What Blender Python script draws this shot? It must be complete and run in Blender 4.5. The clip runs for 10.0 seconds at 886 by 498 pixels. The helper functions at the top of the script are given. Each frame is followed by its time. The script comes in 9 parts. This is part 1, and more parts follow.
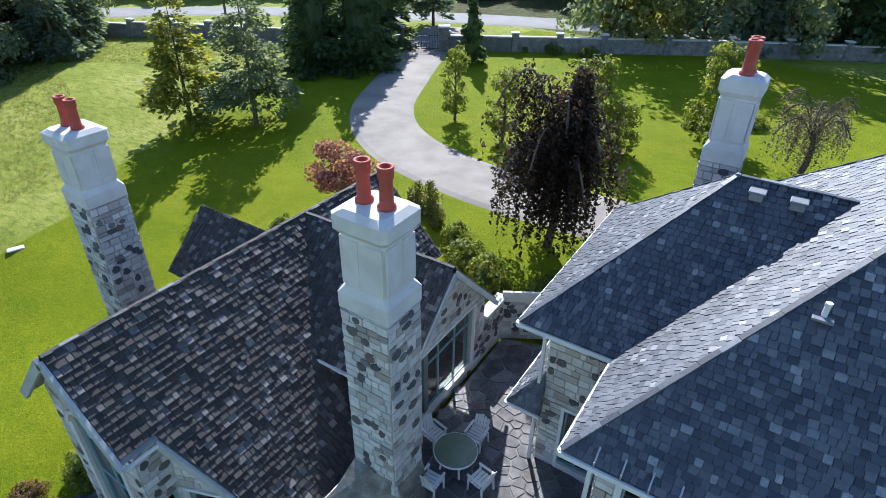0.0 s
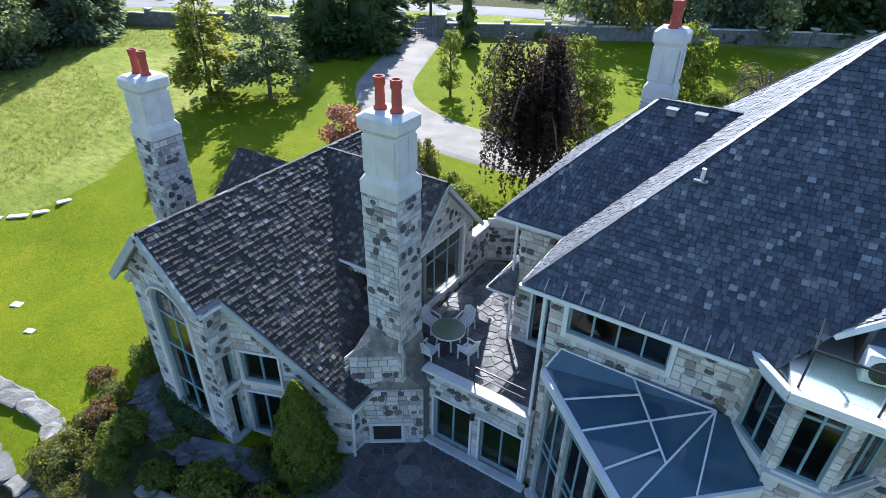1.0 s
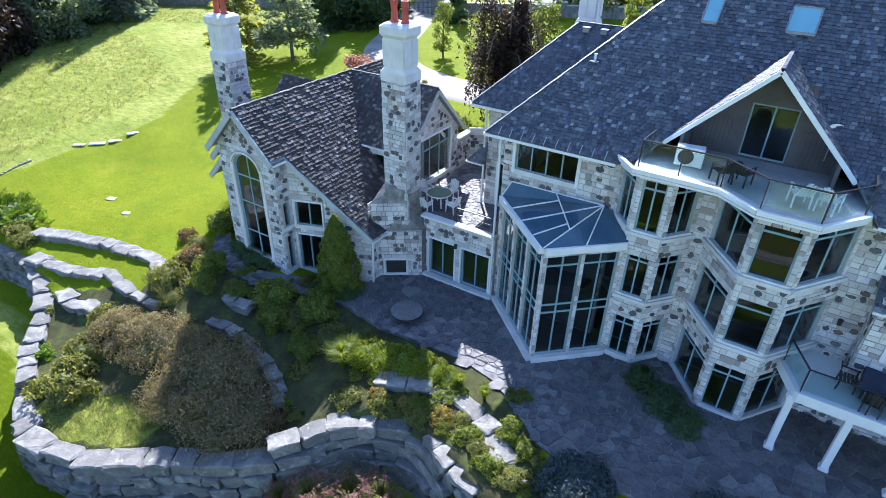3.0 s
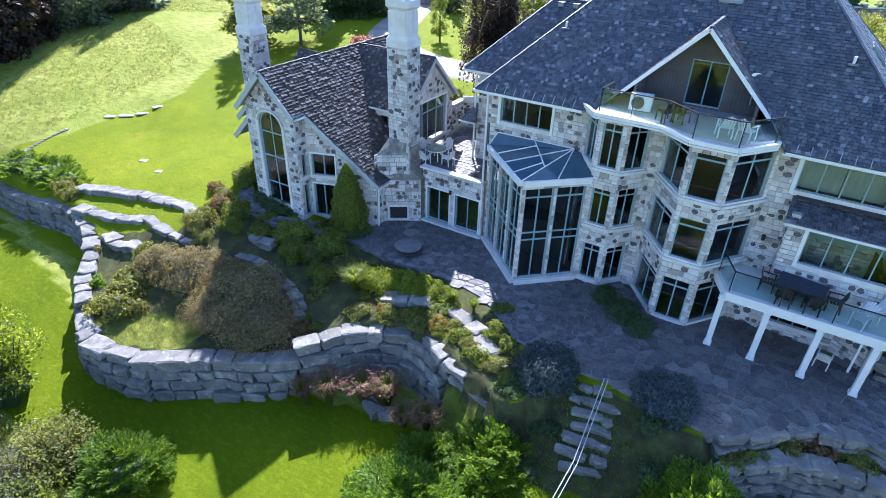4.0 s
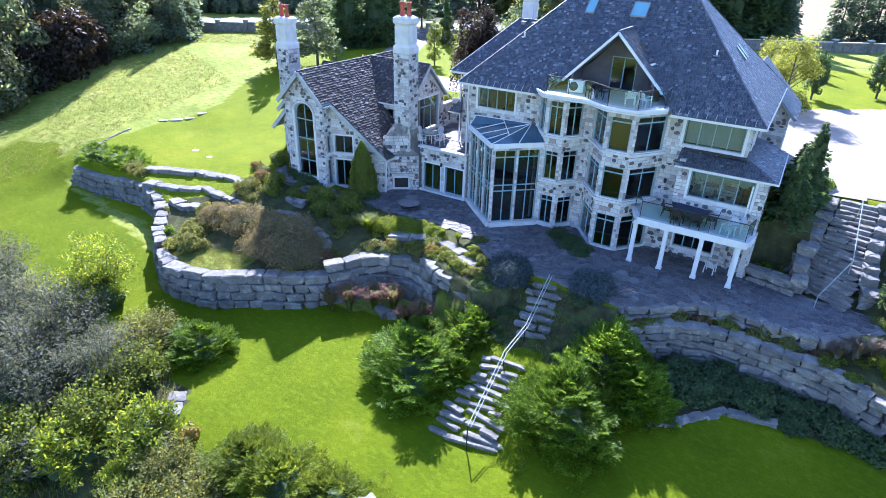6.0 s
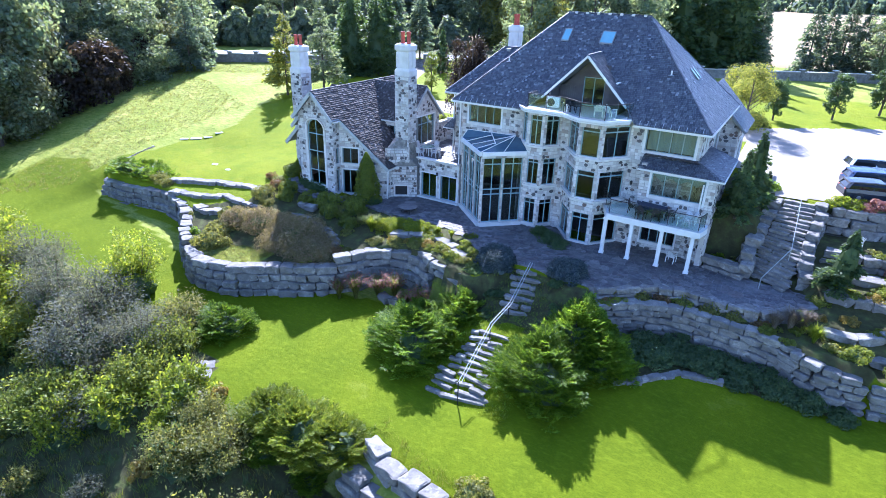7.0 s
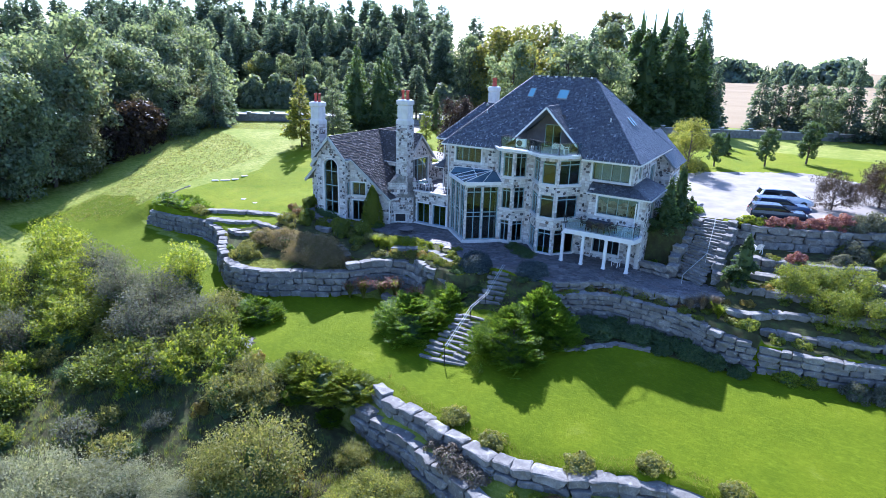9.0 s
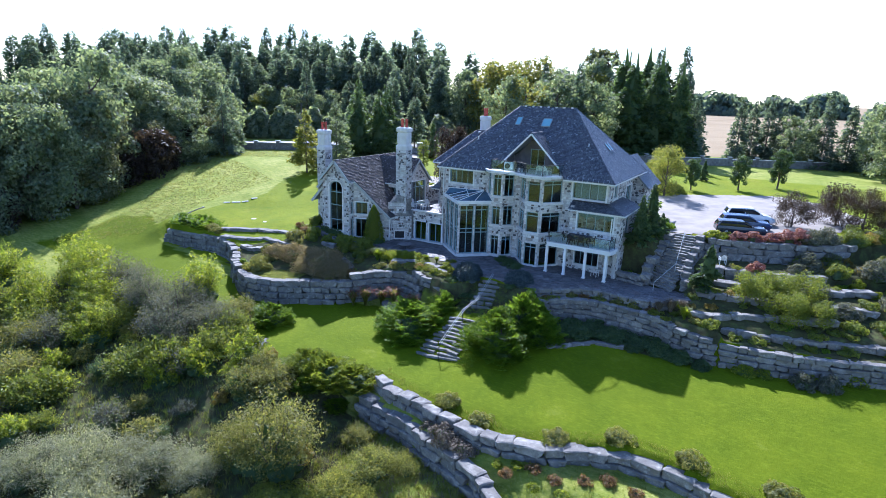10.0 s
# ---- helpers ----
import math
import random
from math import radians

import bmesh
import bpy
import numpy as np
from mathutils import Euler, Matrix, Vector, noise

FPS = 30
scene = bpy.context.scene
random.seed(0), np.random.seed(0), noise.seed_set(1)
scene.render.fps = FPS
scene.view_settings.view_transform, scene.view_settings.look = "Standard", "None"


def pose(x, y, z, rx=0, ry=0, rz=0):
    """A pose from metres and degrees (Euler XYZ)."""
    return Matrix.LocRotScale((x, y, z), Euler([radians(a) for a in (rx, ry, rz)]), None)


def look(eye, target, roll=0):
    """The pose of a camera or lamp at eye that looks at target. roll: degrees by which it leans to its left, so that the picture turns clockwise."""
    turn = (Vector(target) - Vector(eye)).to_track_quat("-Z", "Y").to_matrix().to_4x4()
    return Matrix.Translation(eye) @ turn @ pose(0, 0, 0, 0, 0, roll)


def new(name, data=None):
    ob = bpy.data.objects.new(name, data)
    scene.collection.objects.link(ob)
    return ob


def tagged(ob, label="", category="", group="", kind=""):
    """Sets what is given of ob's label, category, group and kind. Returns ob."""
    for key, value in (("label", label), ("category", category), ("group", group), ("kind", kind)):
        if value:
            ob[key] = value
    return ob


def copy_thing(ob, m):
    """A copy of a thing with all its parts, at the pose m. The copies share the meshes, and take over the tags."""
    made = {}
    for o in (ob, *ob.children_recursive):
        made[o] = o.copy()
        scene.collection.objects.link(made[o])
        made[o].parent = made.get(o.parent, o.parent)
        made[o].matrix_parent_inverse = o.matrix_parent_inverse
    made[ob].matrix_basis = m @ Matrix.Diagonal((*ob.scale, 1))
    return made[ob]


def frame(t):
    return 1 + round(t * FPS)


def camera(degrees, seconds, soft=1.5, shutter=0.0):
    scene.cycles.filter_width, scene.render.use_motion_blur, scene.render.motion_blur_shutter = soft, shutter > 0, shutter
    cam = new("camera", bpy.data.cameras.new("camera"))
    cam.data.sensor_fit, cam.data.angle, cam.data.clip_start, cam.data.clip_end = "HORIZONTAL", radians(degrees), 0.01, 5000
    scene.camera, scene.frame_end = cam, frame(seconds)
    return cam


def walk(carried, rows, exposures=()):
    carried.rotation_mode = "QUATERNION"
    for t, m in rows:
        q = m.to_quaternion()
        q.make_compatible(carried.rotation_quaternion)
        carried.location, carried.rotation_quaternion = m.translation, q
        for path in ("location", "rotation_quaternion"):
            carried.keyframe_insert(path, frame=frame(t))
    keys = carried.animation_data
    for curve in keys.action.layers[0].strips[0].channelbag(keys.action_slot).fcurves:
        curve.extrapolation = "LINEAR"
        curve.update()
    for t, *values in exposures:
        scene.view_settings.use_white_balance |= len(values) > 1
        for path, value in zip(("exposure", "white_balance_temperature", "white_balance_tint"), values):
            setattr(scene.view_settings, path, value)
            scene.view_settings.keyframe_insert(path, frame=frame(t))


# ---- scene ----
# ---------------------------------------------------------------- camera
cam = camera(74.8, 10.0, 0.45)
METRES, EYE, TILT, LEAN, TURN = 54.0, 17.65, 0.0, 0.0, 32.6
ROWS = [
    (0.0, 0.0, 0.0, 0.0, 0.53, -32.04, -0.85),
    (0.5, 0.0014, -0.0485, -0.0014, 0.45, -32.04, -0.91),
    (1.0, 0.0026, -0.0965, -0.0027, 0.33, -32.01, -0.95),
    (1.5, 0.0038, -0.1444, -0.0037, 0.24, -32.0, -1.03),
    (2.0, 0.005, -0.1925, -0.0047, 0.14, -31.99, -1.1),
    (2.5, 0.0062, -0.2413, -0.0056, 0.07, -32.03, -1.1),
    (4.0, 0.0079, -0.3922, -0.0117, -0.25, -31.97, -1.32),
    (4.5, 0.0092, -0.4428, -0.0133, -0.31, -31.69, -1.3),
    (5.0, 0.01, -0.494, -0.0142, -0.41, -30.67, -1.35),
    (5.5, 0.0112, -0.5456, -0.0153, -0.47, -29.31, -1.4),
    (7.0, 0.0151, -0.7, -0.0169, -0.76, -24.68, -1.49),
    (7.5, 0.0159, -0.7507, -0.0178, -0.86, -23.11, -1.56),
    (8.0, 0.017, -0.8008, -0.019, -0.95, -21.53, -1.61),
    (8.5, 0.018, -0.8506, -0.0203, -1.07, -19.96, -1.66),
    (9.0, 0.019, -0.9002, -0.022, -1.18, -18.38, -1.72),
    (9.5, 0.0202, -0.9496, -0.0237, -1.26, -16.79, -1.77),
    (10.0, 0.0217, -0.9994, -0.0251, -1.37, -15.29, -1.82),
]
walk(cam, [(t, pose(0, 0, EYE, TILT, LEAN, TURN) @ pose(METRES * x, METRES * y, METRES * z, 90 + pitch, roll, yaw)) for t, x, y, z, yaw, pitch, roll in ROWS],
     exposures=[(0.0, 1.02, 5500, 12), (1.5, 1.41, 5400, 13), (4.5, 1.84, 5250, 20), (7.0, 2.01, 4980, 24), (8.5, 1.74, 4930, 23), (10.0, 1.32, 5030, 20)])

# ---------------------------------------------------------------- light
SUN_TO = Vector((-0.783, 1.05, 1.0)).normalized()
world = bpy.data.worlds.new("sky")
scene.world = world
world.use_nodes = True
wn = world.node_tree
sky = wn.nodes.new("ShaderNodeTexSky")
sky.sky_type, sky.sun_disc = "NISHITA", False
sky.sun_elevation = math.asin(SUN_TO.z)
sky.sun_rotation = math.atan2(SUN_TO.x, SUN_TO.y)
sky.air_density, sky.dust_density, sky.ozone_density = 1.0, 0.4, 2.0
wn.links.new(sky.outputs[0], wn.nodes["Background"].inputs[0])
wn.nodes["Background"].inputs[1].default_value = 0.110
sun = new("sun", bpy.data.lights.new("sun", "SUN"))
sun.data.energy, sun.data.angle, sun.data.color = 5.0, radians(0.6), (1.0, 0.93, 0.82)
sun.matrix_world = look(SUN_TO * 60, (0, 0, 0))

# ---------------------------------------------------------------- materials


class Nodes:
    """A small writer of node materials."""

    def __init__(self, name):
        self.m = bpy.data.materials.new(name)
        self.m.use_nodes = True
        self.t = self.m.node_tree
        self.p = self.t.nodes["Principled BSDF"]
        self.co = self.t.nodes.new("ShaderNodeTexCoord").outputs["Object"]

    def world_space(self):
        self.co = self.t.nodes.new("ShaderNodeNewGeometry").outputs["Position"]
        return self

    def put(self, value, socket):
        if hasattr(value, "is_linked"):
            self.t.links.new(value, socket)
        elif isinstance(value, (tuple, list)):
            socket.default_value = (*value, 1.0) if len(value) == 3 and len(socket.default_value) == 4 else value
        else:
            socket.default_value = value

    def noise(self, scale, detail=4.0, rough=0.55, stretch=None):
        n = self.t.nodes.new("ShaderNodeTexNoise")
        n.inputs["Scale"].default_value, n.inputs["Detail"].default_value = scale, detail
        n.inputs["Roughness"].default_value = rough
        c = self.co
        if stretch:
            mp = self.t.nodes.new("ShaderNodeMapping")
            mp.inputs["Scale"].default_value = stretch
            self.t.links.new(c, mp.inputs["Vector"])
            c = mp.outputs[0]
        self.t.links.new(c, n.inputs["Vector"])
        return n.outputs["Fac"]

    def ramp(self, fac, stops, mode="LINEAR"):
        r = self.t.nodes.new("ShaderNodeValToRGB")
        r.color_ramp.interpolation = mode
        e = r.color_ramp.elements
        while len(e) < len(stops):
            e.new(0.5)
        for k, (pos, col) in zip(e, stops):
            k.position = pos
            k.color = (*col, 1.0) if isinstance(col, tuple) else (col, col, col, 1.0)
        self.t.links.new(fac, r.inputs[0])
        return r.outputs[0]

    def mix(self, fac, a, b, mode="MIX"):
        n = self.t.nodes.new("ShaderNodeMix")
        n.data_type, n.blend_type = "RGBA", mode
        self.put(fac, n.inputs[0])
        self.put(a, n.inputs[6])
        self.put(b, n.inputs[7])
        return n.outputs[2]

    def math(self, op, a, b=0.0):
        n = self.t.nodes.new("ShaderNodeMath")
        n.operation = op
        self.put(a, n.inputs[0])
        self.put(b, n.inputs[1])
        return n.outputs[0]

    def piece(self):
        """A chance value for each piece, whether an object of its own or an island of a joined mesh."""
        a = self.t.nodes.new("ShaderNodeObjectInfo").outputs["Random"]
        b = self.t.nodes.new("ShaderNodeNewGeometry").outputs["Random Per Island"]
        return self.math("FRACT", self.math("ADD", a, b))

    def attr(self, name):
        n = self.t.nodes.new("ShaderNodeAttribute")
        n.attribute_name = name
        return n.outputs["Fac"]

    def finish(self, color, rough=0.8, bump=None, depth=0.01, strength=0.6, metal=0.0, **more):
        self.put(color, self.p.inputs["Base Color"])
        self.put(rough, self.p.inputs["Roughness"])
        self.put(metal, self.p.inputs["Metallic"])
        for k, v in more.items():
            self.put(v, self.p.inputs[k.replace("_", " ")])
        if bump is not None:
            b = self.t.nodes.new("ShaderNodeBump")
            b.inputs["Strength"].default_value, b.inputs["Distance"].default_value = strength, depth
            self.t.links.new(bump, b.inputs["Height"])
            self.t.links.new(b.outputs[0], self.p.inputs["Normal"])
        return self.m


def plain(name, a, b, rough=0.6, scale=6.0, fine=60.0, metal=0.0, depth=0.003):
    n = Nodes(name).world_space()
    c = n.mix(n.ramp(n.noise(scale), [(0.35, 0.0), (0.65, 1.0)]), a, b)
    c = n.mix(n.math("MULTIPLY", n.noise(fine), 0.25), c, tuple(v * 0.6 for v in a))
    return n.finish(c, rough, n.noise(fine), depth, 0.4, metal)


def leafy(name, stops, rough=0.55, trans=0.45):
    """Leaves: each leaf with its own tone, and light passing through."""
    n = Nodes(name)
    isl = n.t.nodes.new("ShaderNodeNewGeometry").outputs["Random Per Island"]
    ob = n.t.nodes.new("ShaderNodeObjectInfo").outputs["Random"]
    c = n.ramp(isl, stops)
    c = n.mix(n.math("MULTIPLY", ob, 0.35), c, tuple(v * 0.62 for v in stops[0][1]))
    n.finish(c, rough, Specular_IOR_Level=0.25)
    tr = n.t.nodes.new("ShaderNodeBsdfTranslucent")
    n.put(n.mix(1.0, c, (2.3, 2.1, 1.0), "MULTIPLY"), tr.inputs["Color"])
    mx = n.t.nodes.new("ShaderNodeMixShader")
    mx.inputs[0].default_value = trans
    n.t.links.new(n.p.outputs[0], mx.inputs[1])
    n.t.links.new(tr.outputs[0], mx.inputs[2])
    n.t.links.new(mx.outputs[0], n.t.nodes["Material Output"].inputs["Surface"])
    return n.m


def stone_wall_material():
    n = Nodes("fieldstone").world_space()
    r = n.piece()
    c = n.ramp(r, [(0.0, (0.54, 0.52, 0.49)), (0.18, (0.63, 0.615, 0.585)), (0.36, (0.47, 0.455, 0.43)), (0.52, (0.69, 0.675, 0.64)),
                   (0.66, (0.63, 0.605, 0.56)), (0.80, (0.44, 0.40, 0.36)), (0.89, (0.33, 0.28, 0.25)), (0.95, (0.25, 0.24, 0.235))], "CONSTANT")
    c = n.mix(n.ramp(n.noise(9.0), [(0.3, 0.0), (0.7, 0.35)]), c, (0.34, 0.32, 0.29))
    c = n.mix(n.ramp(n.noise(1.1, 3), [(0.45, 0.0), (0.75, 0.3)]), c, (0.30, 0.29, 0.275))
    return n.finish(c, 0.88, n.noise(35.0, 6), 0.012, 0.8)


def dark_stone_material():
    n = Nodes("dark_fieldstone").world_space()
    c = n.ramp(n.piece(), [(0.0, (0.075, 0.075, 0.08)), (0.3, (0.11, 0.10, 0.095)), (0.55, (0.055, 0.06, 0.07)), (0.75, (0.14, 0.10, 0.08)),
                           (0.9, (0.16, 0.155, 0.15))], "CONSTANT")
    c = n.mix(n.ramp(n.noise(12.0), [(0.35, 0.0), (0.7, 0.4)]), c, (0.16, 0.15, 0.14))
    return n.finish(c, 0.85, n.noise(35.0, 6), 0.012, 0.8)


def slate_material(name, stops, worn, gloss=(0.38, 0.62)):
    n = Nodes(name).world_space()
    c = n.ramp(n.piece(), stops)
    c = n.mix(n.ramp(n.noise(0.5, 4), [(0.42, 0.0), (0.7, 0.55)]), c, worn)
    c = n.mix(n.ramp(n.noise(14.0, 5), [(0.4, 0.0), (0.75, 0.4)]), c, tuple(v * 0.45 for v in worn))
    return n.finish(c, n.ramp(n.noise(20.0), [(0.3, gloss[0]), (0.7, gloss[1])]), n.noise(45.0, 5), 0.006, 0.6)


def rock_material(name, stops):
    n = Nodes(name).world_space()
    c = n.ramp(n.noise(1.7, 6, 0.62), stops)
    c = n.mix(n.math("MULTIPLY", n.piece(), 0.7), c, (0.115, 0.108, 0.098))
    c = n.mix(n.ramp(n.noise(11.0, 5), [(0.5, 0.0), (0.72, 0.6)]), c, (0.10, 0.10, 0.09))
    c = n.mix(n.ramp(n.noise(3.1, 4), [(0.58, 0.0), (0.7, 0.5)]), c, (0.42, 0.41, 0.37))
    return n.finish(c, 0.9, n.noise(9.0, 8, 0.65), 0.05, 0.8)


def flag_material():
    """Riven flagstones: each slab with its own tone, mottled and stained."""
    n = Nodes("flagstone").world_space()
    c = n.ramp(n.piece(), [(0.0, (0.047, 0.042, 0.045)), (0.25, (0.090, 0.078, 0.078)), (0.45, (0.066, 0.066, 0.073)), (0.65, (0.129, 0.119, 0.117)), (0.85, (0.183, 0.173, 0.168)), (0.95, (0.101, 0.076, 0.069))], "CONSTANT")
    c = n.mix(n.ramp(n.noise(2.2, 6, 0.65), [(0.35, 0.0), (0.7, 0.55)]), c, (0.234, 0.222, 0.211))
    c = n.mix(n.ramp(n.noise(8.0, 6, 0.7), [(0.45, 0.0), (0.7, 0.6)]), c, (0.043, 0.039, 0.041))
    c = n.mix(n.ramp(n.noise(0.35, 4), [(0.45, 0.0), (0.7, 0.5)]), c, (0.055, 0.050, 0.051))
    return n.finish(c, n.ramp(n.noise(3.0), [(0.3, 0.5), (0.7, 0.85)]), n.noise(14.0, 7, 0.65), 0.02, 0.8)


def ground_material():
    """Mown lawn, rough meadow and planting soil, by the zones of the ground, some toned for light and shade."""
    n = Nodes("ground").world_space()
    lawn = n.ramp(n.noise(0.35, 5), [(0.3, (0.168, 0.205, 0.006)), (0.55, (0.212, 0.245, 0.007)), (0.75, (0.255, 0.278, 0.009))])
    lawn = n.mix(n.ramp(n.noise(0.09, 3), [(0.5, 0.0), (0.75, 0.5)]), lawn, (0.30, 0.29, 0.012))
    # low lawn's darker green base stands in for its weaker backlight
    less_backlit = n.ramp(n.noise(0.3, 5), [(0.3, (0.100, 0.138, 0.002)), (0.55, (0.128, 0.165, 0.002)), (0.75, (0.160, 0.190, 0.003))])
    lawn = n.mix(n.ramp(n.noise(0.7, 5, 0.7, (1.0, 1.8, 1.0)), [(0.48, 0.0), (0.66, 0.55)]), lawn, (0.135, 0.20, 0.006))
    lawn = n.mix(n.ramp(n.noise(0.23, 5, 0.75), [(0.56, 0.0), (0.70, 0.45)]), lawn, (0.33, 0.28, 0.03))
    lawn = n.mix(n.ramp(n.attr("less_backlit"), [(0.2, 0.0), (0.8, 1.0)]), lawn, less_backlit)
    lawn = n.mix(n.ramp(n.noise(13.0, 6, 0.8), [(0.40, 0.0), (0.62, 0.6)]), lawn, (0.052, 0.092, 0.003))
    lawn = n.mix(n.ramp(n.noise(2.4, 5, 0.7, (1.0, 2.2, 1.0)), [(0.50, 0.0), (0.68, 0.35)]), lawn, (0.22, 0.27, 0.008))
    mead = n.ramp(n.noise(0.22, 6, 0.65), [(0.3, (0.17, 0.215, 0.022)), (0.5, (0.27, 0.295, 0.05)), (0.72, (0.38, 0.37, 0.10))])
    mead = n.mix(n.ramp(n.noise(1.1, 6, 0.72, (1.0, 2.6, 1.0)), [(0.44, 0.0), (0.62, 0.75)]), mead, (0.12, 0.17, 0.02))
    mead = n.mix(n.ramp(n.noise(5.0, 5, 0.7), [(0.52, 0.0), (0.7, 0.5)]), mead, (0.42, 0.41, 0.15))
    bed = n.ramp(n.noise(1.6, 6, 0.65), [(0.3, (0.052, 0.047, 0.024)), (0.5, (0.075, 0.075, 0.032)), (0.68, (0.105, 0.130, 0.038))])
    w = n.math("ADD", n.attr("meadow"), n.math("MULTIPLY", n.math("SUBTRACT", n.noise(0.3, 6, 0.65), 0.5), 1.6))
    c = n.mix(n.ramp(w, [(0.2, 0.0), (0.8, 1.0)]), lawn, mead)
    w = n.math("ADD", n.attr("bed"), n.math("MULTIPLY", n.math("SUBTRACT", n.noise(1.5, 5), 0.5), 0.6))
    c = n.mix(n.ramp(w, [(0.4, 0.0), (0.6, 1.0)]), c, bed)
    w = n.ramp(n.attr("wheat"), [(0.4, 0.0), (0.6, 1.0)])
    c = n.mix(w, c, n.ramp(n.noise(0.05, 5), [(0.3, (0.25, 0.185, 0.10)), (0.7, (0.32, 0.245, 0.14))]))
    return n.finish(c, 0.85, n.mix(0.4, n.noise(24.0, 6, 0.8), n.noise(2.5, 4)), 0.10, 1.0, Specular_IOR_Level=0.05)


def glass_material(name, tint):
    n = Nodes(name)
    return n.finish(tint, 0.015, n.noise(0.9, 2), 0.006, 0.06, Transmission_Weight=1.0, IOR=1.5)


M = {}
M["stone"] = stone_wall_material()
M["darkstone"] = dark_stone_material()
M["mortar"] = plain("mortar", (0.46, 0.44, 0.41), (0.36, 0.345, 0.32), 0.95, 3.0, 50.0)
M["slate"] = slate_material("blue_slate", [(0.0, (0.030, 0.036, 0.050)), (0.35, (0.058, 0.066, 0.085)), (0.65, (0.095, 0.105, 0.125)), (0.92, (0.125, 0.135, 0.15)),
                                           (0.99, (0.30, 0.31, 0.32))], (0.065, 0.065, 0.072))
M["oldslate"] = slate_material("weathered_slate", [(0.0, (0.034, 0.030, 0.028)), (0.4, (0.050, 0.045, 0.043)), (0.8, (0.075, 0.069, 0.066)), (0.98, (0.22, 0.21, 0.205))],
                               (0.034, 0.030, 0.027), (0.72, 0.92))
M["trim"] = plain("white_trim", (0.74, 0.74, 0.72), (0.66, 0.67, 0.66), 0.5, 2.0, 80.0)
M["limestone"] = plain("cast_limestone", (0.68, 0.66, 0.62), (0.56, 0.54, 0.50), 0.8, 1.6, 30.0)
M["frame"] = plain("teal_window_frame", (0.24, 0.36, 0.39), (0.20, 0.31, 0.34), 0.45, 2.0, 90.0)
M["glass"] = glass_material("window_glass", (0.52, 0.60, 0.60))
M["clearglass"] = glass_material("clear_glass", (0.68, 0.84, 0.84))
M["terracotta"] = plain("terracotta", (0.42, 0.075, 0.045), (0.33, 0.06, 0.04), 0.7, 5.0, 60.0)
M["greytrim"] = plain("weathered_trim", (0.44, 0.46, 0.44), (0.36, 0.38, 0.37), 0.6, 2.0, 60.0)
M["darkmetal"] = plain("dark_metal", (0.035, 0.037, 0.04), (0.055, 0.055, 0.06), 0.4, 5.0, 60.0, 0.6)
M["paleMetal"] = plain("pale_metal", (0.50, 0.51, 0.52), (0.42, 0.43, 0.44), 0.4, 4.0, 60.0, 0.7)
M["lead"] = plain("lead_flashing", (0.20, 0.215, 0.23), (0.26, 0.27, 0.28), 0.5, 3.0, 40.0, 0.3)
M["rock"] = rock_material("wall_rock", [(0.3, (0.112, 0.104, 0.090)), (0.5, (0.22, 0.206, 0.18)), (0.7, (0.335, 0.315, 0.272))])
M["flag"] = flag_material()
M["joint"] = plain("paving_joint", (0.24, 0.23, 0.22), (0.09, 0.087, 0.085), 0.95, 2.0, 30.0)
M["cobble"] = plain("pale_paver", (0.315, 0.280, 0.235), (0.215, 0.190, 0.160), 0.9, 0.5, 12.0, 0.0, 0.01)
M["asphalt"] = plain("pale_road", (0.24, 0.235, 0.23), (0.19, 0.185, 0.18), 0.9, 0.3, 20.0)
M["deck"] = plain("pale_deck", (0.44, 0.45, 0.45), (0.36, 0.37, 0.37), 0.6, 1.0, 30.0)
M["cedarboard"] = plain("grey_boarding", (0.13, 0.115, 0.105), (0.085, 0.076, 0.07), 0.8, 1.2, 25.0)
M["blind"] = plain("pale_curtain", (0.34, 0.45, 0.46), (0.29, 0.39, 0.40), 0.9, 2.0, 30.0)
M["floor"] = plain("room_floor", (0.16, 0.12, 0.09), (0.12, 0.09, 0.07), 0.6, 1.0, 12.0)
M["room"] = plain("room_wall", (0.21, 0.23, 0.215), (0.17, 0.19, 0.18), 0.9, 0.8, 12.0)
M["bark"] = plain("bark", (0.085, 0.065, 0.048), (0.13, 0.105, 0.08), 0.95, 5.0, 20.0, 0.0, 0.02)
M["ground"] = ground_material()
M["white"] = plain("white_furniture", (0.70, 0.70, 0.68), (0.62, 0.62, 0.61), 0.45, 3.0, 50.0)
M["greentable"] = plain("green_glass_top", (0.13, 0.17, 0.10), (0.16, 0.19, 0.12), 0.25, 3.0, 50.0)
M["darkcloth"] = plain("dark_cloth", (0.025, 0.03, 0.05), (0.04, 0.045, 0.065), 0.9, 4.0, 90.0)
M["darkwood"] = plain("dark_wood", (0.022, 0.018, 0.02), (0.035, 0.028, 0.028), 0.6, 4.0, 50.0)
M["shadeliner"] = plain("dark_room_liner", (0.05, 0.045, 0.04), (0.04, 0.036, 0.033), 0.8, 1.0, 12.0)
M["black"] = plain("matt_black", (0.012, 0.012, 0.013), (0.02, 0.02, 0.02), 0.8, 4.0, 50.0)
M["pine"] = leafy("spruce_needles", [(0.0, (0.045, 0.080, 0.036)), (0.5, (0.075, 0.12, 0.048)), (1.0, (0.11, 0.155, 0.06))], 0.6, 0.42)
# haze of distance put into the next two leaf colours: paler and bluer
M["hazepine"] = leafy("hazed_spruce_needles", [(0.0, (0.075, 0.115, 0.10)), (0.5, (0.125, 0.17, 0.145)), (1.0, (0.19, 0.235, 0.20))], 0.7, 0.5)
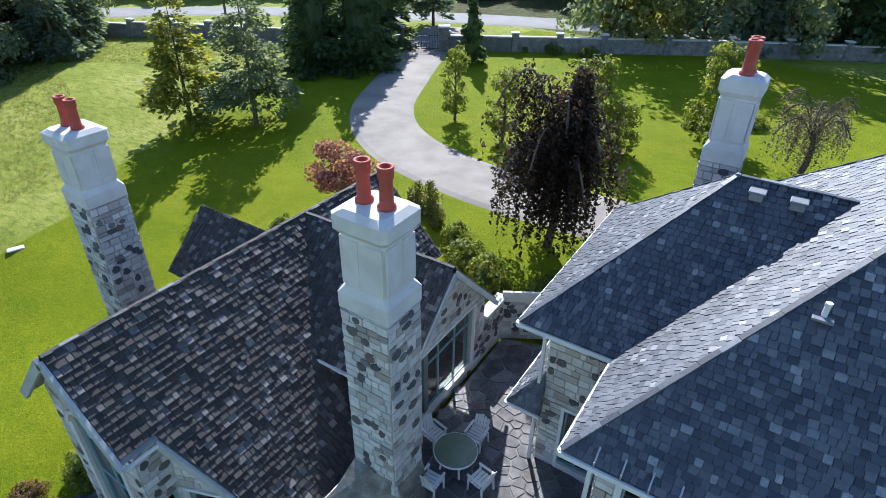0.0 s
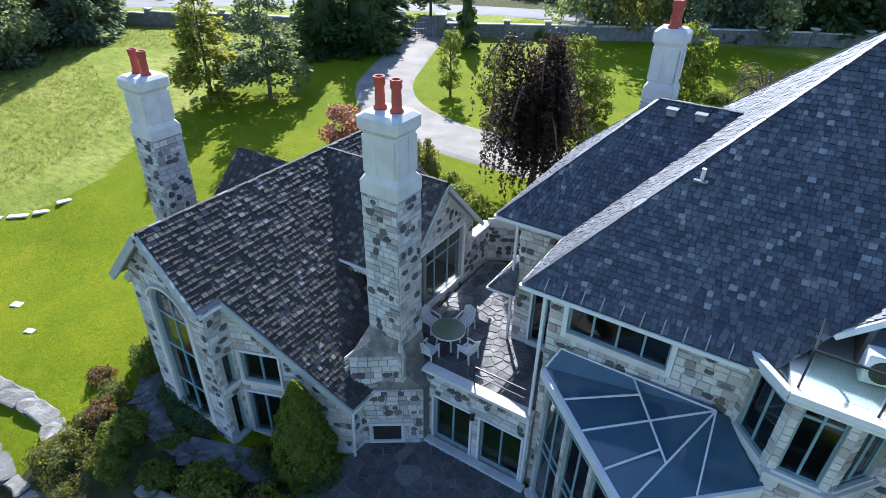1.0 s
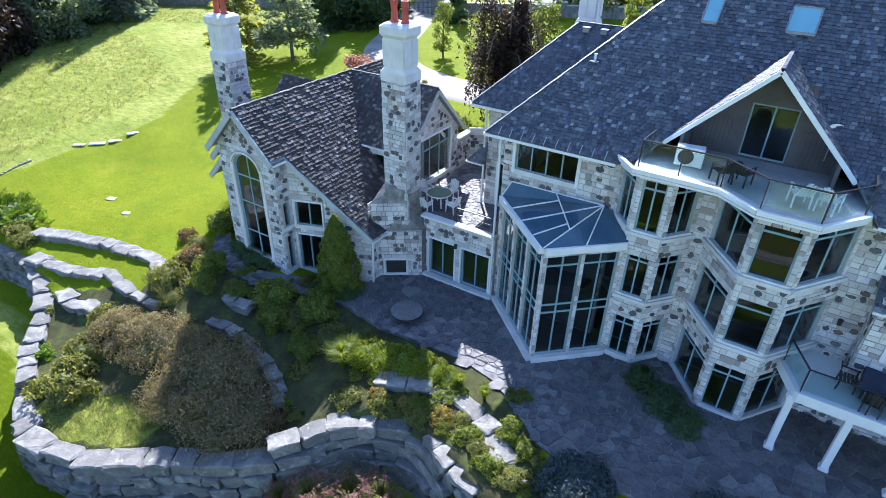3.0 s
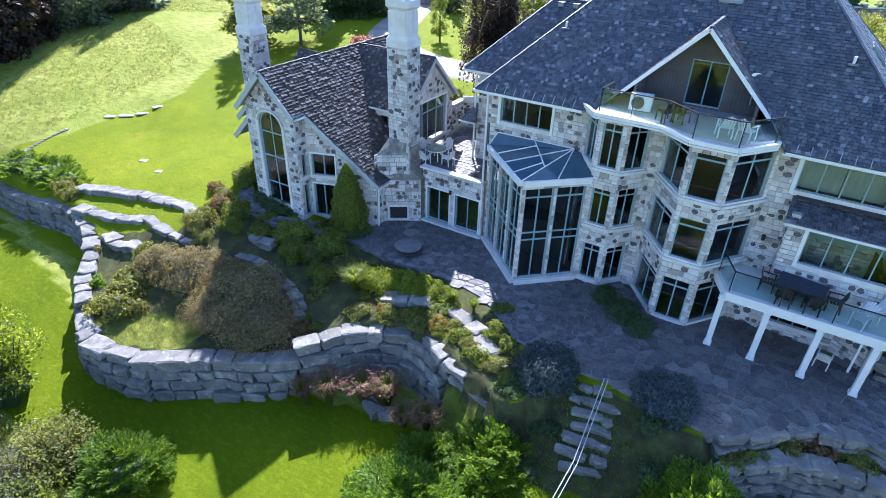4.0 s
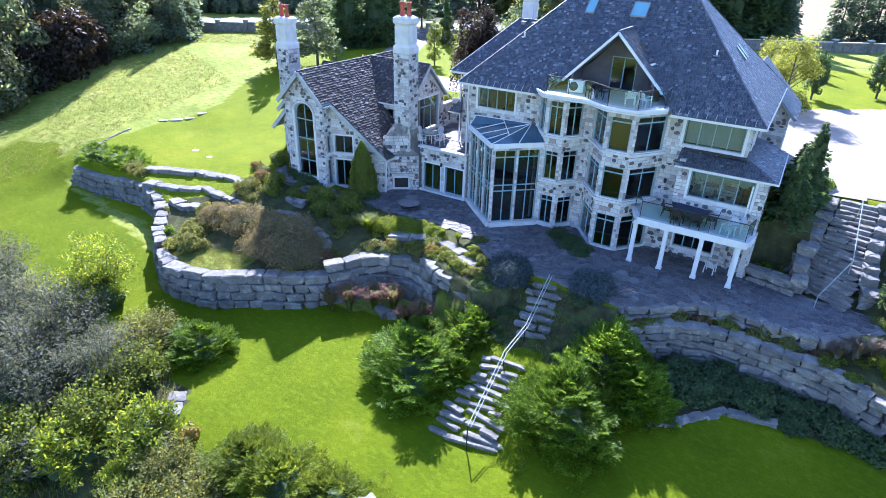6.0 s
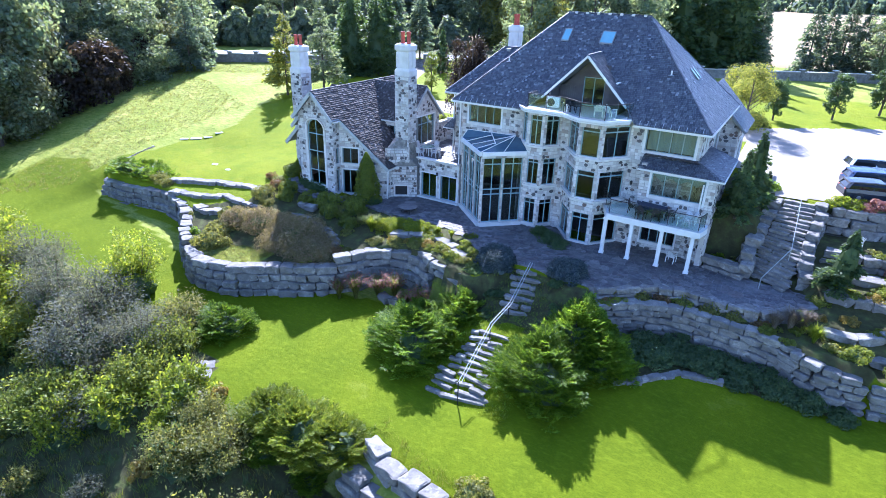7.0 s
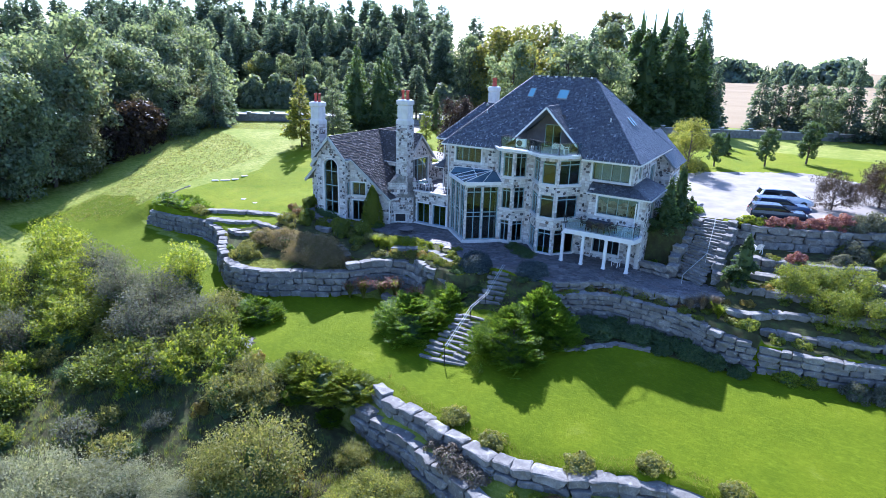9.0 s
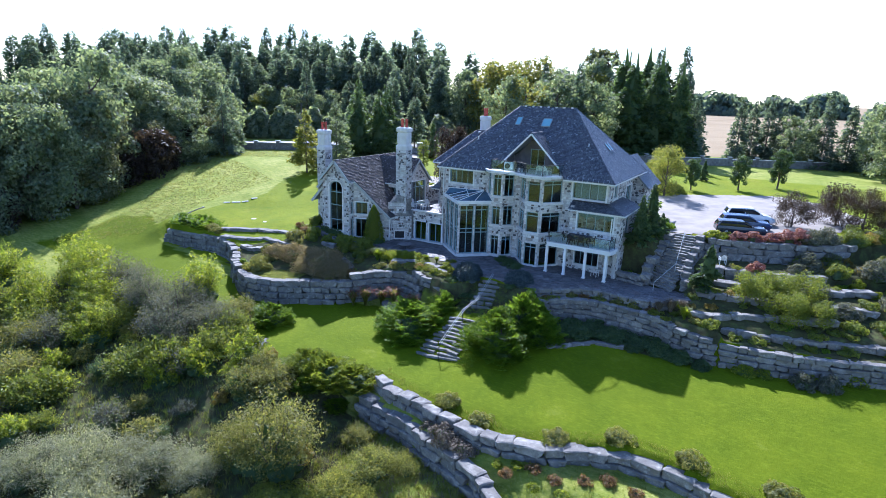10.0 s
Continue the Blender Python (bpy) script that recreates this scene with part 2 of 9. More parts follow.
M["hazeleaf"] = leafy("hazed_wood_leaf", [(0.0, (0.091, 0.132, 0.090)), (0.5, (0.150, 0.191, 0.126)), (1.0, (0.241, 0.279, 0.192))], 0.6, 0.5)
M["yew"] = leafy("yew_needles", [(0.0, (0.057, 0.107, 0.008)), (0.5, (0.115, 0.194, 0.014)), (1.0, (0.222, 0.316, 0.026))], 0.5, 0.55)
M["larch"] = leafy("yellowing_needles", [(0.0, (0.098, 0.133, 0.030)), (0.5, (0.179, 0.194, 0.045)), (1.0, (0.322, 0.318, 0.070))], 0.6, 0.5)
M["leaf"] = leafy("green_leaf", [(0.0, (0.081, 0.117, 0.018)), (0.5, (0.139, 0.173, 0.026)), (1.0, (0.215, 0.240, 0.040))])
M["olive"] = leafy("olive_leaf", [(0.0, (0.100, 0.120, 0.030)), (0.5, (0.165, 0.175, 0.045)), (1.0, (0.246, 0.235, 0.075))])
M["lime"] = leafy("yellow_green_leaf", [(0.0, (0.089, 0.137, 0.014)), (0.5, (0.165, 0.211, 0.020)), (1.0, (0.275, 0.304, 0.030))], 0.5, 0.55)
M["grey"] = leafy("grey_leaf", [(0.0, (0.074, 0.084, 0.056)), (0.5, (0.122, 0.129, 0.092)), (1.0, (0.192, 0.198, 0.152))], 0.7, 0.35)
M["silver"] = leafy("willow_leaf", [(0.0, (0.083, 0.098, 0.047)), (0.5, (0.142, 0.155, 0.081)), (1.0, (0.232, 0.237, 0.149))], 0.6, 0.4)
M["willow"] = leafy("silver_willow_leaf", [(0.0, (0.125, 0.145, 0.085)), (0.5, (0.210, 0.225, 0.140)), (1.0, (0.330, 0.335, 0.235))], 0.6, 0.4)
M["purple"] = leafy("copper_leaf", [(0.0, (0.022, 0.016, 0.014)), (0.5, (0.036, 0.026, 0.022)), (1.0, (0.065, 0.048, 0.038))])
M["rose"] = leafy("pink_leaf", [(0.0, (0.15, 0.06, 0.065)), (0.5, (0.235, 0.11, 0.11)), (1.0, (0.31, 0.18, 0.165))])
M["russet"] = leafy("russet_leaf", [(0.0, (0.11, 0.065, 0.032)), (0.5, (0.17, 0.11, 0.055)), (1.0, (0.24, 0.18, 0.09))])
M["heath"] = leafy("heath_leaf", [(0.0, (0.102, 0.101, 0.045)), (0.45, (0.167, 0.150, 0.071)), (0.75, (0.226, 0.169, 0.117)), (1.0, (0.323, 0.261, 0.172))], 0.7, 0.4)
M["blue"] = leafy("blue_needles", [(0.0, (0.025, 0.040, 0.045)), (0.5, (0.056, 0.081, 0.090)), (1.0, (0.143, 0.174, 0.184))], 0.6, 0.25)
M["dry"] = leafy("dry_twig", [(0.0, (0.11, 0.085, 0.06)), (0.5, (0.17, 0.14, 0.10)), (1.0, (0.25, 0.21, 0.15))], 0.8, 0.1)
M["autumn"] = leafy("golden_leaf", [(0.0, (0.15, 0.13, 0.025)), (0.5, (0.25, 0.19, 0.04)), (1.0, (0.34, 0.25, 0.06))], 0.5, 0.35)
M["carwhite"] = plain("white_car_paint", (0.72, 0.73, 0.74), (0.70, 0.71, 0.72), 0.2, 1.0, 90.0, 0.0, 0.0005)
M["carblue"] = plain("dark_blue_car_paint", (0.025, 0.045, 0.11), (0.022, 0.04, 0.10), 0.2, 1.0, 90.0, 0.0, 0.0005)
M["carblack"] = plain("dark_grey_car_paint", (0.03, 0.035, 0.045), (0.026, 0.03, 0.04), 0.2, 1.0, 90.0, 0.0, 0.0005)
M["carglass"] = plain("tinted_car_glass", (0.012, 0.014, 0.016), (0.01, 0.012, 0.014), 0.12, 1.0, 90.0, 0.0, 0.0003)
M["tyre"] = plain("rubber", (0.02, 0.02, 0.02), (0.028, 0.028, 0.028), 0.85, 5.0, 60.0)
M["skylight"] = plain("roof_window_pane", (0.22, 0.42, 0.50), (0.18, 0.36, 0.44), 0.08, 1.0, 30.0, 0.0, 0.0003)
# opaque blue base stands in for sky reflected in the conservatory roof
M["skyglass"] = plain("sky_toned_pane", (0.07, 0.12, 0.16), (0.05, 0.09, 0.13), 0.06, 1.0, 30.0, 0.0, 0.0003)

# ---------------------------------------------------------------- mesh helpers
LATER = []          # piecework, laid at the end of the file


def mesh_of(name, verts, faces, mats, index=None, smooth=False):
    me = bpy.data.meshes.new(name)
    me.from_pydata([tuple(v) for v in verts], [], faces)
    for m in mats if isinstance(mats, (list, tuple)) else [mats]:
        me.materials.append(m)
    if index is not None:
        me.polygons.foreach_set("material_index", index)
    if smooth:
        me.polygons.foreach_set("use_smooth", [True] * len(me.polygons))
    me.update()
    return me


def thing(name, label, category, at=(0, 0, 0), turn=0.0, group="", kind=""):
    ob = new(name)
    ob.matrix_world = pose(*at, 0, 0, turn)
    return tagged(ob, label, category, group, kind)


def under(ob, parent):
    ob.parent = parent
    return ob


def part(name, bm, material, parent, label="", smooth=False):
    me = bpy.data.meshes.new(name)
    bm.normal_update()
    bm.to_mesh(me)
    bm.free()
    me.materials.append(material)
    if smooth:
        me.polygons.foreach_set("use_smooth", [True] * len(me.polygons))
    ob = new(name, me)
    ob.parent = parent
    return tagged(ob, label) if label else ob


def box_bm(size, at=(0, 0, 0), turn=0.0, bevel=0.01, bm=None):
    """A box with its base centre at the place, its edges bevelled."""
    own = bmesh.new()
    bmesh.ops.create_cube(own, size=1.0, matrix=Matrix.Translation((0, 0, size[2] / 2)) @ Matrix.Diagonal((*size, 1)))
    if bevel:
        bmesh.ops.bevel(own, geom=own.edges[:], offset=min(bevel, min(size) * 0.3), segments=1, affect="EDGES")
    bmesh.ops.transform(own, matrix=pose(*at, 0, 0, turn), verts=own.verts[:])
    if bm is None:
        return own
    tmp = bpy.data.meshes.new("tmp")
    own.to_mesh(tmp)
    own.free()
    bm.from_mesh(tmp)
    bpy.data.meshes.remove(tmp)
    return bm


def beam_bm(a, b, w, d, bm=None, bevel=0.006):
    """A bar from a to b, w wide and d deep."""
    a, b = Vector(a), Vector(b)
    ln = (b - a).length
    own = bmesh.new()
    bmesh.ops.create_cube(own, size=1.0, matrix=Matrix.Diagonal((w, d, ln, 1)))
    if bevel:
        bmesh.ops.bevel(own, geom=own.edges[:], offset=min(bevel, w * 0.3, d * 0.3), segments=1, affect="EDGES")
    way = (b - a).normalized()
    up = Vector((0, 0, 1)) if abs(way.z) < 0.95 else Vector((0, 1, 0))
    sx = up.cross(way).normalized()
    sy = way.cross(sx)
    rot = Matrix((sx, sy, way)).transposed().to_4x4()
    bmesh.ops.transform(own, matrix=Matrix.Translation((a + b) / 2) @ rot, verts=own.verts[:])
    if bm is None:
        return own
    tmp = bpy.data.meshes.new("tmp")
    own.to_mesh(tmp)
    own.free()
    bm.from_mesh(tmp)
    bpy.data.meshes.remove(tmp)
    return bm


def turned_bm(profile, at=(0, 0, 0), sides=16, bm=None):
    """A turned shape from (radius, height) pairs."""
    bm = bm or bmesh.new()
    rings = []
    for r, z in profile:
        rings.append([bm.verts.new((at[0] + r * math.cos(2 * math.pi * k / sides), at[1] + r * math.sin(2 * math.pi * k / sides), at[2] + z)) for k in range(sides)])
    for lo, hi in zip(rings, rings[1:]):
        for k in range(sides):
            bm.faces.new((lo[k], lo[(k + 1) % sides], hi[(k + 1) % sides], hi[k]))
    bm.faces.new(rings[0][::-1])
    bm.faces.new(rings[-1])
    return bm


def prism_bm(outline, z0, z1, bm=None, top=None):
    """An upright prism over an outline, top: another outline for its upper end."""
    bm = bm or bmesh.new()
    lo = [bm.verts.new((x, y, z0)) for x, y in outline]
    hi = [bm.verts.new((x, y, z1)) for x, y in (top or outline)]
    n = len(lo)
    for k in range(n):
        bm.faces.new((lo[k], lo[(k + 1) % n], hi[(k + 1) % n], hi[k]))
    bm.faces.new(lo[::-1])
    bm.faces.new(hi)
    return bm


def inside(x, y, poly):
    hit = False
    for (ax, ay), (bx, by) in zip(poly, poly[1:] + poly[:1]):
        if (ay > y) != (by > y) and x < (bx - ax) * (y - ay) / (by - ay) + ax:
            hit = not hit
    return hit


def crossings(poly, y):
    xs = []
    for (ax, ay), (bx, by) in zip(poly, poly[1:] + poly[:1]):
        if (ay > y) != (by > y):
            xs.append((bx - ax) * (y - ay) / (by - ay) + ax)
    xs.sort()
    return [(xs[k], xs[k + 1]) for k in range(0, len(xs) - 1, 2)]


def spans(outline, holes, y):
    """Where a level line runs inside an outline and outside its holes."""
    got = crossings(outline, y)
    for h in holes:
        for a, b in crossings(h, y):
            got = [s for x0, x1 in got for s in ((x0, min(x1, a)), (max(x0, b), x1)) if s[1] - s[0] > 0.02]
    return got


class Plane:
    """A flat face in the world: a corner, the way along (level) and the way up it."""

    def __init__(self, o, u, v):
        self.o, self.u, self.v = Vector(o), Vector(u).normalized(), Vector(v).normalized()
        self.n = self.u.cross(self.v)

    def at(self, s, t, d=0.0):
        return self.o + self.u * s + self.v * t + self.n * d


def slab(name, pl, outline, holes, thick, mat, parent=None, front=0.0):
    """A wall or roof board with real holes through it."""
    from mathutils.geometry import tessellate_polygon
    loops = [outline] + holes
    flat = [p for lp in loops for p in lp]
    tris = tessellate_polygon([[Vector((x, y, 0)) for x, y in lp] for lp in loops])
    n = len(flat)
    verts = [pl.at(x, y, front) for x, y in flat] + [pl.at(x, y, front - thick) for x, y in flat]
    faces = []
    for a, b, c in tris:
        (ax, ay), (bx, by), (cx, cy) = flat[a], flat[b], flat[c]
        if (bx - ax) * (cy - ay) - (by - ay) * (cx - ax) < 0:
            b, c = c, b
        faces += [(a, b, c), (n + c, n + b, n + a)]
    k = 0
    for lp in loops:
        m = len(lp)
        for i in range(m):
            j = (i + 1) % m
            faces.append((k + i, n + k + i, n + k + j, k + j))
        k += m
    ob = new(name, mesh_of(name, verts, faces, mat))
    if parent:
        ob.parent = parent
    return ob


UNIT = {}


def unit_piece(mat, lift):
    """The shared mesh of a piece: one metre square, one deep, with a dressed rim; lift: tilt of a slate."""
    key = (mat.name, lift)
    if key not in UNIT:
        i = 0.035
        v = [(0, 0, 0), (1, 0, 0), (1, 1, 0), (0, 1, 0), (i, i, 1), (1 - i, i, 1), (1 - i, 1 - i, 0.25 if lift else 1), (i, 1 - i, 0.25 if lift else 1)]
        UNIT[key] = mesh_of("piece", v, [(4, 5, 6, 7), (0, 1, 5, 4), (1, 2, 6, 5), (2, 3, 7, 6), (3, 0, 4, 7)], mat)
    return UNIT[key]


def lay(pl, outline, holes, parent, name, mat, course, lengths, gap, depth, lift=False, accent=None, chance=0.0, singles=0, near=None, offset=0.0, seed=1):
    """Courses of pieces over a face: stones or slates. The nearest ones are objects, the rest joined."""
    rng = random.Random(seed)
    ys = [y for _, y in outline]
    y, got = min(ys), []
    while y < max(ys) - 0.03:
        h = course * rng.uniform(0.72, 1.3) if not lift else course
        y1 = min(y + h, max(ys))
        low, high = spans(outline, holes, y + 0.004), spans(outline, holes, y1 - 0.004)
        if len(low) != len(high):
            low = high = spans(outline, holes, (y + y1) / 2)
        for (a0, a1), (b0, b1) in zip(low, high):
            x0, x1 = min(a0, b0), max(a1, b1)
            x = x0 - (rng.uniform(0, lengths[1]) if lift else 0)
            while x < x1 - 0.01:
                ln = rng.uniform(*lengths)
                e = x + ln
                if x1 - e < lengths[0] * 0.5:
                    e = x1
                if e > x0 + 0.02:
                    q = [(max(x, a0), y), (min(e, a1), y), (min(e, b1), y1), (max(x, b0), y1)]
                    if min(q[1][0] - q[0][0], q[2][0] - q[3][0]) > -0.02 and max(q[1][0] - q[0][0], q[2][0] - q[3][0]) > 0.04:
                        got.append((q, accent is not None and rng.random() < chance, rng.uniform(0.6, 1.35)))
                x = e
        y = y1
    g = gap / 2
    single, joined = [], []
    for q, dark, k in got:
        full = abs(q[0][0] - q[3][0]) < 0.002 and abs(q[1][0] - q[2][0]) < 0.002
        c = pl.at((q[0][0] + q[1][0]) / 2, (q[0][1] + q[3][1]) / 2)
        single.append(((c - Vector(near)).length if near else 0.0, q, dark, k)) if full and singles and not dark else joined.append((q, dark, k))
    single.sort(key=lambda r: r[0])
    joined += [r[1:] for r in single[singles:]]
    if joined:
        verts, faces, idx = [], [], []
        for q, dark, k in joined:
            d = depth * k
            cx, cy = sum(p[0] for p in q) / 4, sum(p[1] for p in q) / 4
            base = len(verts)
            fat = 0.0
            if dark:
                # a round-cornered field boulder, a little proud of the courses
                rx, ry = rng.uniform(0.11, 0.21), rng.uniform(0.09, 0.16)
                ring = [(cx + rx * math.cos(a) * rng.uniform(0.8, 1.18), cy + ry * math.sin(a) * rng.uniform(0.8, 1.18)) for a in [math.pi * (i + 0.5) / 4 for i in range(8)]]
                if all(inside(x_, y_, outline) and not any(inside(x_, y_, h_) for h_ in holes) for x_, y_ in ring):
                    verts += [pl.at(x_, y_, offset) for x_, y_ in ring] + [pl.at(cx + (x_ - cx) * 0.84, cy + (y_ - cy) * 0.84, offset + depth * 1.6) for x_, y_ in ring]
                    faces.append(tuple(base + 8 + i for i in range(8)))
                    idx.append(1)
                    for i in range(8):
                        faces.append((base + i, base + (i + 1) % 8, base + 8 + (i + 1) % 8, base + 8 + i))
                        idx.append(1)
                    base = len(verts)
                dark = False
            lo, hi = [], []
            for i, (px, py) in enumerate(q):
                gx = g if px < cx else -g
                gy = (g if py < cy else -g) if not lift else (0 if py < cy else 0.03)
                lo.append(pl.at(px + gx, py + gy, offset))
                top = d + fat if not (lift and i > 1) else d * 0.3
                ins = 0.008 + (0.02 if dark else 0.0)
                hi.append(pl.at(px + gx + (ins if px < cx else -ins), py + gy + ((ins if py < cy else -ins) if not lift else 0), offset + top))
            verts += lo + hi
            for f in ((4, 5, 6, 7), (0, 1, 5, 4), (1, 2, 6, 5), (2, 3, 7, 6), (3, 0, 4, 7)):
                faces.append(tuple(base + i for i in f))
                idx.append(1 if dark else 0)
        ob = new(name + "_work", mesh_of(name + "_work", verts, faces, [mat] + ([accent] if accent else []), idx))
        ob.parent = parent
        tagged(ob, kind="stuff")
    for _, q, dark, k in single[:singles]:
        ob = new(name, unit_piece(accent if dark else mat, lift))
        w, h = q[1][0] - q[0][0] - gap, q[3][1] - q[0][1] - (gap if not lift else -0.03)
        m = Matrix((pl.u * w, pl.v * h, pl.n * depth * k)).transposed().to_4x4()
        m.translation = pl.at(q[0][0] + g, q[0][1] + (g if not lift else 0), offset)
        ob.matrix_world = m
        ob.parent = parent
        ob.matrix_parent_inverse = parent.matrix_world.inverted()


def rect(x0, x1, y0, y1):
    return [(x0, y0), (x1, y0), (x1, y1), (x0, y1)]


def arch(x0, x1, y0, y1, n=12):
    r = (x1 - x0) / 2
    c = (x0 + x1) / 2
    k = min(r, (y1 - y0) * 0.5) * 0.85
    return [(x0, y0), (x1, y0)] + [(c + r * math.cos(math.pi * i / n), y1 - k + k * math.sin(math.pi * i / n)) for i in range(n + 1)]


def window(pl, x0, x1, y0, y1, cols=2, rows=(), parent=None, name="window_1", depth=0.12, sill=True, casing=0.0, arched=False, transom=None):
    """A glazed opening: frame, bars, a pane for each light, a sill; rows: heights of the cross bars as parts of its height."""
    ob = new(name)
    ob.matrix_world = Matrix.Identity(4)
    if parent:
        ob.parent = parent
    d = -depth
    fw = 0.055
    bm = bmesh.new()
    heights = [y0] + [y0 + (y1 - y0) * r for r in rows] + [y1]
    k = min((x1 - x0) / 2, (y1 - y0) * 0.5) * 0.85
    side = y1 - k if arched else y1
    for x in (x0 + fw / 2, x1 - fw / 2):
        beam_bm(pl.at(x, y0, d), pl.at(x, side, d), fw, 0.09, bm)
    beam_bm(pl.at(x0, y0 + fw / 2, d), pl.at(x1, y0 + fw / 2, d), fw, 0.09, bm)
    if arched:
        pts = arch(x0 + fw / 2, x1 - fw / 2, y0, y1 - fw / 2, 16)[2:]
        for a, b in zip(pts, pts[1:]):
            beam_bm(pl.at(*a, d), pl.at(*b, d), fw, 0.09, bm)
    else:
        beam_bm(pl.at(x0, y1 - fw / 2, d), pl.at(x1, y1 - fw / 2, d), fw, 0.09, bm)
    part("window_frame", bm, M["frame"], ob)
    for c in range(1, cols):
        x = x0 + (x1 - x0) * c / cols
        part("mullion", beam_bm(pl.at(x, y0, d), pl.at(x, y1 - 0.03, d), 0.06, 0.085), M["frame"], ob)
    for h in heights[1:-1]:
        part("transom", beam_bm(pl.at(x0, h, d), pl.at(x1, h, d), 0.06, 0.08), M["frame"], ob)
    for c in range(cols):
        xa, xb = x0 + (x1 - x0) * c / cols, x0 + (x1 - x0) * (c + 1) / cols
        for ya, yb in zip(heights, heights[1:]):
            if arched and yb == y1:
                full = arch(x0 + 0.02, x1 - 0.02, y0, y1 - 0.02, 16)
                lines = []
                for i in range(9):
                    x = xa + (xb - xa) * i / 8
                    cc, r = (x0 + x1) / 2, (x1 - x0) / 2 - 0.02
                    lines.append((x, side + k * math.sqrt(max(0.0, 1 - ((x - cc) / r) ** 2)) - 0.02))
                poly = [(xa, ya), (xb, ya)] + lines[::-1]
            else:
                poly = rect(xa, xb, ya, yb)
            p = slab("pane", pl, poly, [], 0.012, M["glass"], ob, d)
            p.visible_shadow = False
    if sill:
        part("window_sill", beam_bm(pl.at(x0 - 0.08, y0 - 0.06, 0.0), pl.at(x1 + 0.08, y0 - 0.06, 0.0), 0.12, 0.22), M["limestone"], ob)
    if casing:
        bm = bmesh.new()
        for x in (x0 - casing / 2, x1 + casing / 2):
            beam_bm(pl.at(x, y0 - 0.12, 0.03), pl.at(x, side if arched else y1 + casing, 0.03), casing, 0.10, bm)
        if arched:
            pts = arch(x0 - casing / 2, x1 + casing / 2, y0, y1 + casing / 2, 16)[2:]
            for a, b in zip(pts, pts[1:]):
                beam_bm(pl.at(*a, 0.03), pl.at(*b, 0.03), casing, 0.10, bm)
        else:
            beam_bm(pl.at(x0, y1 + casing / 2, 0.03), pl.at(x1, y1 + casing / 2, 0.03), casing, 0.10, bm)
        part("casing", bm, M["trim"] if not arched else M["limestone"], ob)
    return ob


WALLS = [0]


def wall(house, name, a, b, outline, wins=(), thick=0.3, mat=None, seed=1, stones=True, singles=0, near=None, label=""):
    """A stone wall from a to b (outside on the right hand); outline in metres along and up; wins: (x0, x1, z0, z1, dict)."""
    a, b = Vector((*a, 0)), Vector((*b, 0))
    pl = Plane(a, b - a, (0, 0, 1))
    holes = []
    for x0, x1, y0, y1, o in wins:
        holes.append(arch(x0, x1, y0, y1) if o.get("arched") else rect(x0, x1, y0, y1))
    ob = slab(name, pl, outline, holes, thick, mat or M["mortar"], house)
    if label:
        tagged(ob, label)
    for x0, x1, y0, y1, o in wins:
        WALLS[0] += 1
        window(pl, x0, x1, y0, y1, parent=house, name="window", **o)
    if stones:
        grow = []
        for (x0, x1, y0, y1, o), h in zip(wins, holes):
            e = o.get("casing", 0.0)
            grow.append(arch(x0 - e, x1 + e, y0 - 0.12, y1 + e) if o.get("arched") else rect(x0 - e, x1 + e, y0 - 0.12, y1 + e))
        LATER.append(lambda: lay(pl, outline, grow, ob, "stone", M["stone"], 0.22, (0.17, 0.46), 0.018, 0.03, accent=M["darkstone"], chance=0.23, singles=singles, near=near, seed=seed))
    return pl


def slope(house, name, pts, mat, seed=1, thick=0.14, singles=0, near=None, course=0.15, lengths=(0.11, 0.22), label="", lift_by=0.034):
    """A slated roof face: points in order, the first two along the eave, seen from outside running to the right."""
    p = [Vector(q) for q in pts]
    u = (p[1] - p[0]).normalized()
    nrm = Vector((0, 0, 0))
    for i in range(1, len(p) - 1):
        nrm += (p[i] - p[0]).cross(p[i + 1] - p[0])
    nrm.normalize()
    v = nrm.cross(u)
    pl = Plane(p[0], u, v)
    outline = [((q - p[0]).dot(u), (q - p[0]).dot(v)) for q in p]
    ob = slab(name, pl, outline, [], thick, M["lead"], house)
    if label:
        tagged(ob, label)
    LATER.append(lambda: lay(pl, outline, [], ob, "slate", mat, course, lengths, 0.008, lift_by, lift=True, singles=singles, near=near, seed=seed))
    return pl


def ridge(house, a, b, mat):
    """Ridge slates along a line, overlapping one another."""
    a, b = Vector(a), Vector(b)
    n = max(2, int((b - a).length / 0.42))
    for k in range(n):
        p, q = a.lerp(b, k / n), a.lerp(b, (k + 1.08) / n)
        part("ridge_cap", beam_bm(p + Vector((0, 0, 0.012 + 0.01 * (k % 2))), q + Vector((0, 0, 0.012 + 0.01 * (k % 2))), 0.13, 0.035, None, 0.012), mat, house)


def eave(house, pts, drop=0.16, guards=0):
    """A white gutter board along an eave, with little guards standing on the slates above it."""
    for a, b in zip(pts, pts[1:]):
        a, b = Vector(a), Vector(b)
        part("gutter", beam_bm(a - Vector((0, 0, drop * 0.6)), b - Vector((0, 0, drop * 0.6)), 0.07, drop * 0.7), M["trim"], house, "white painted gutter")

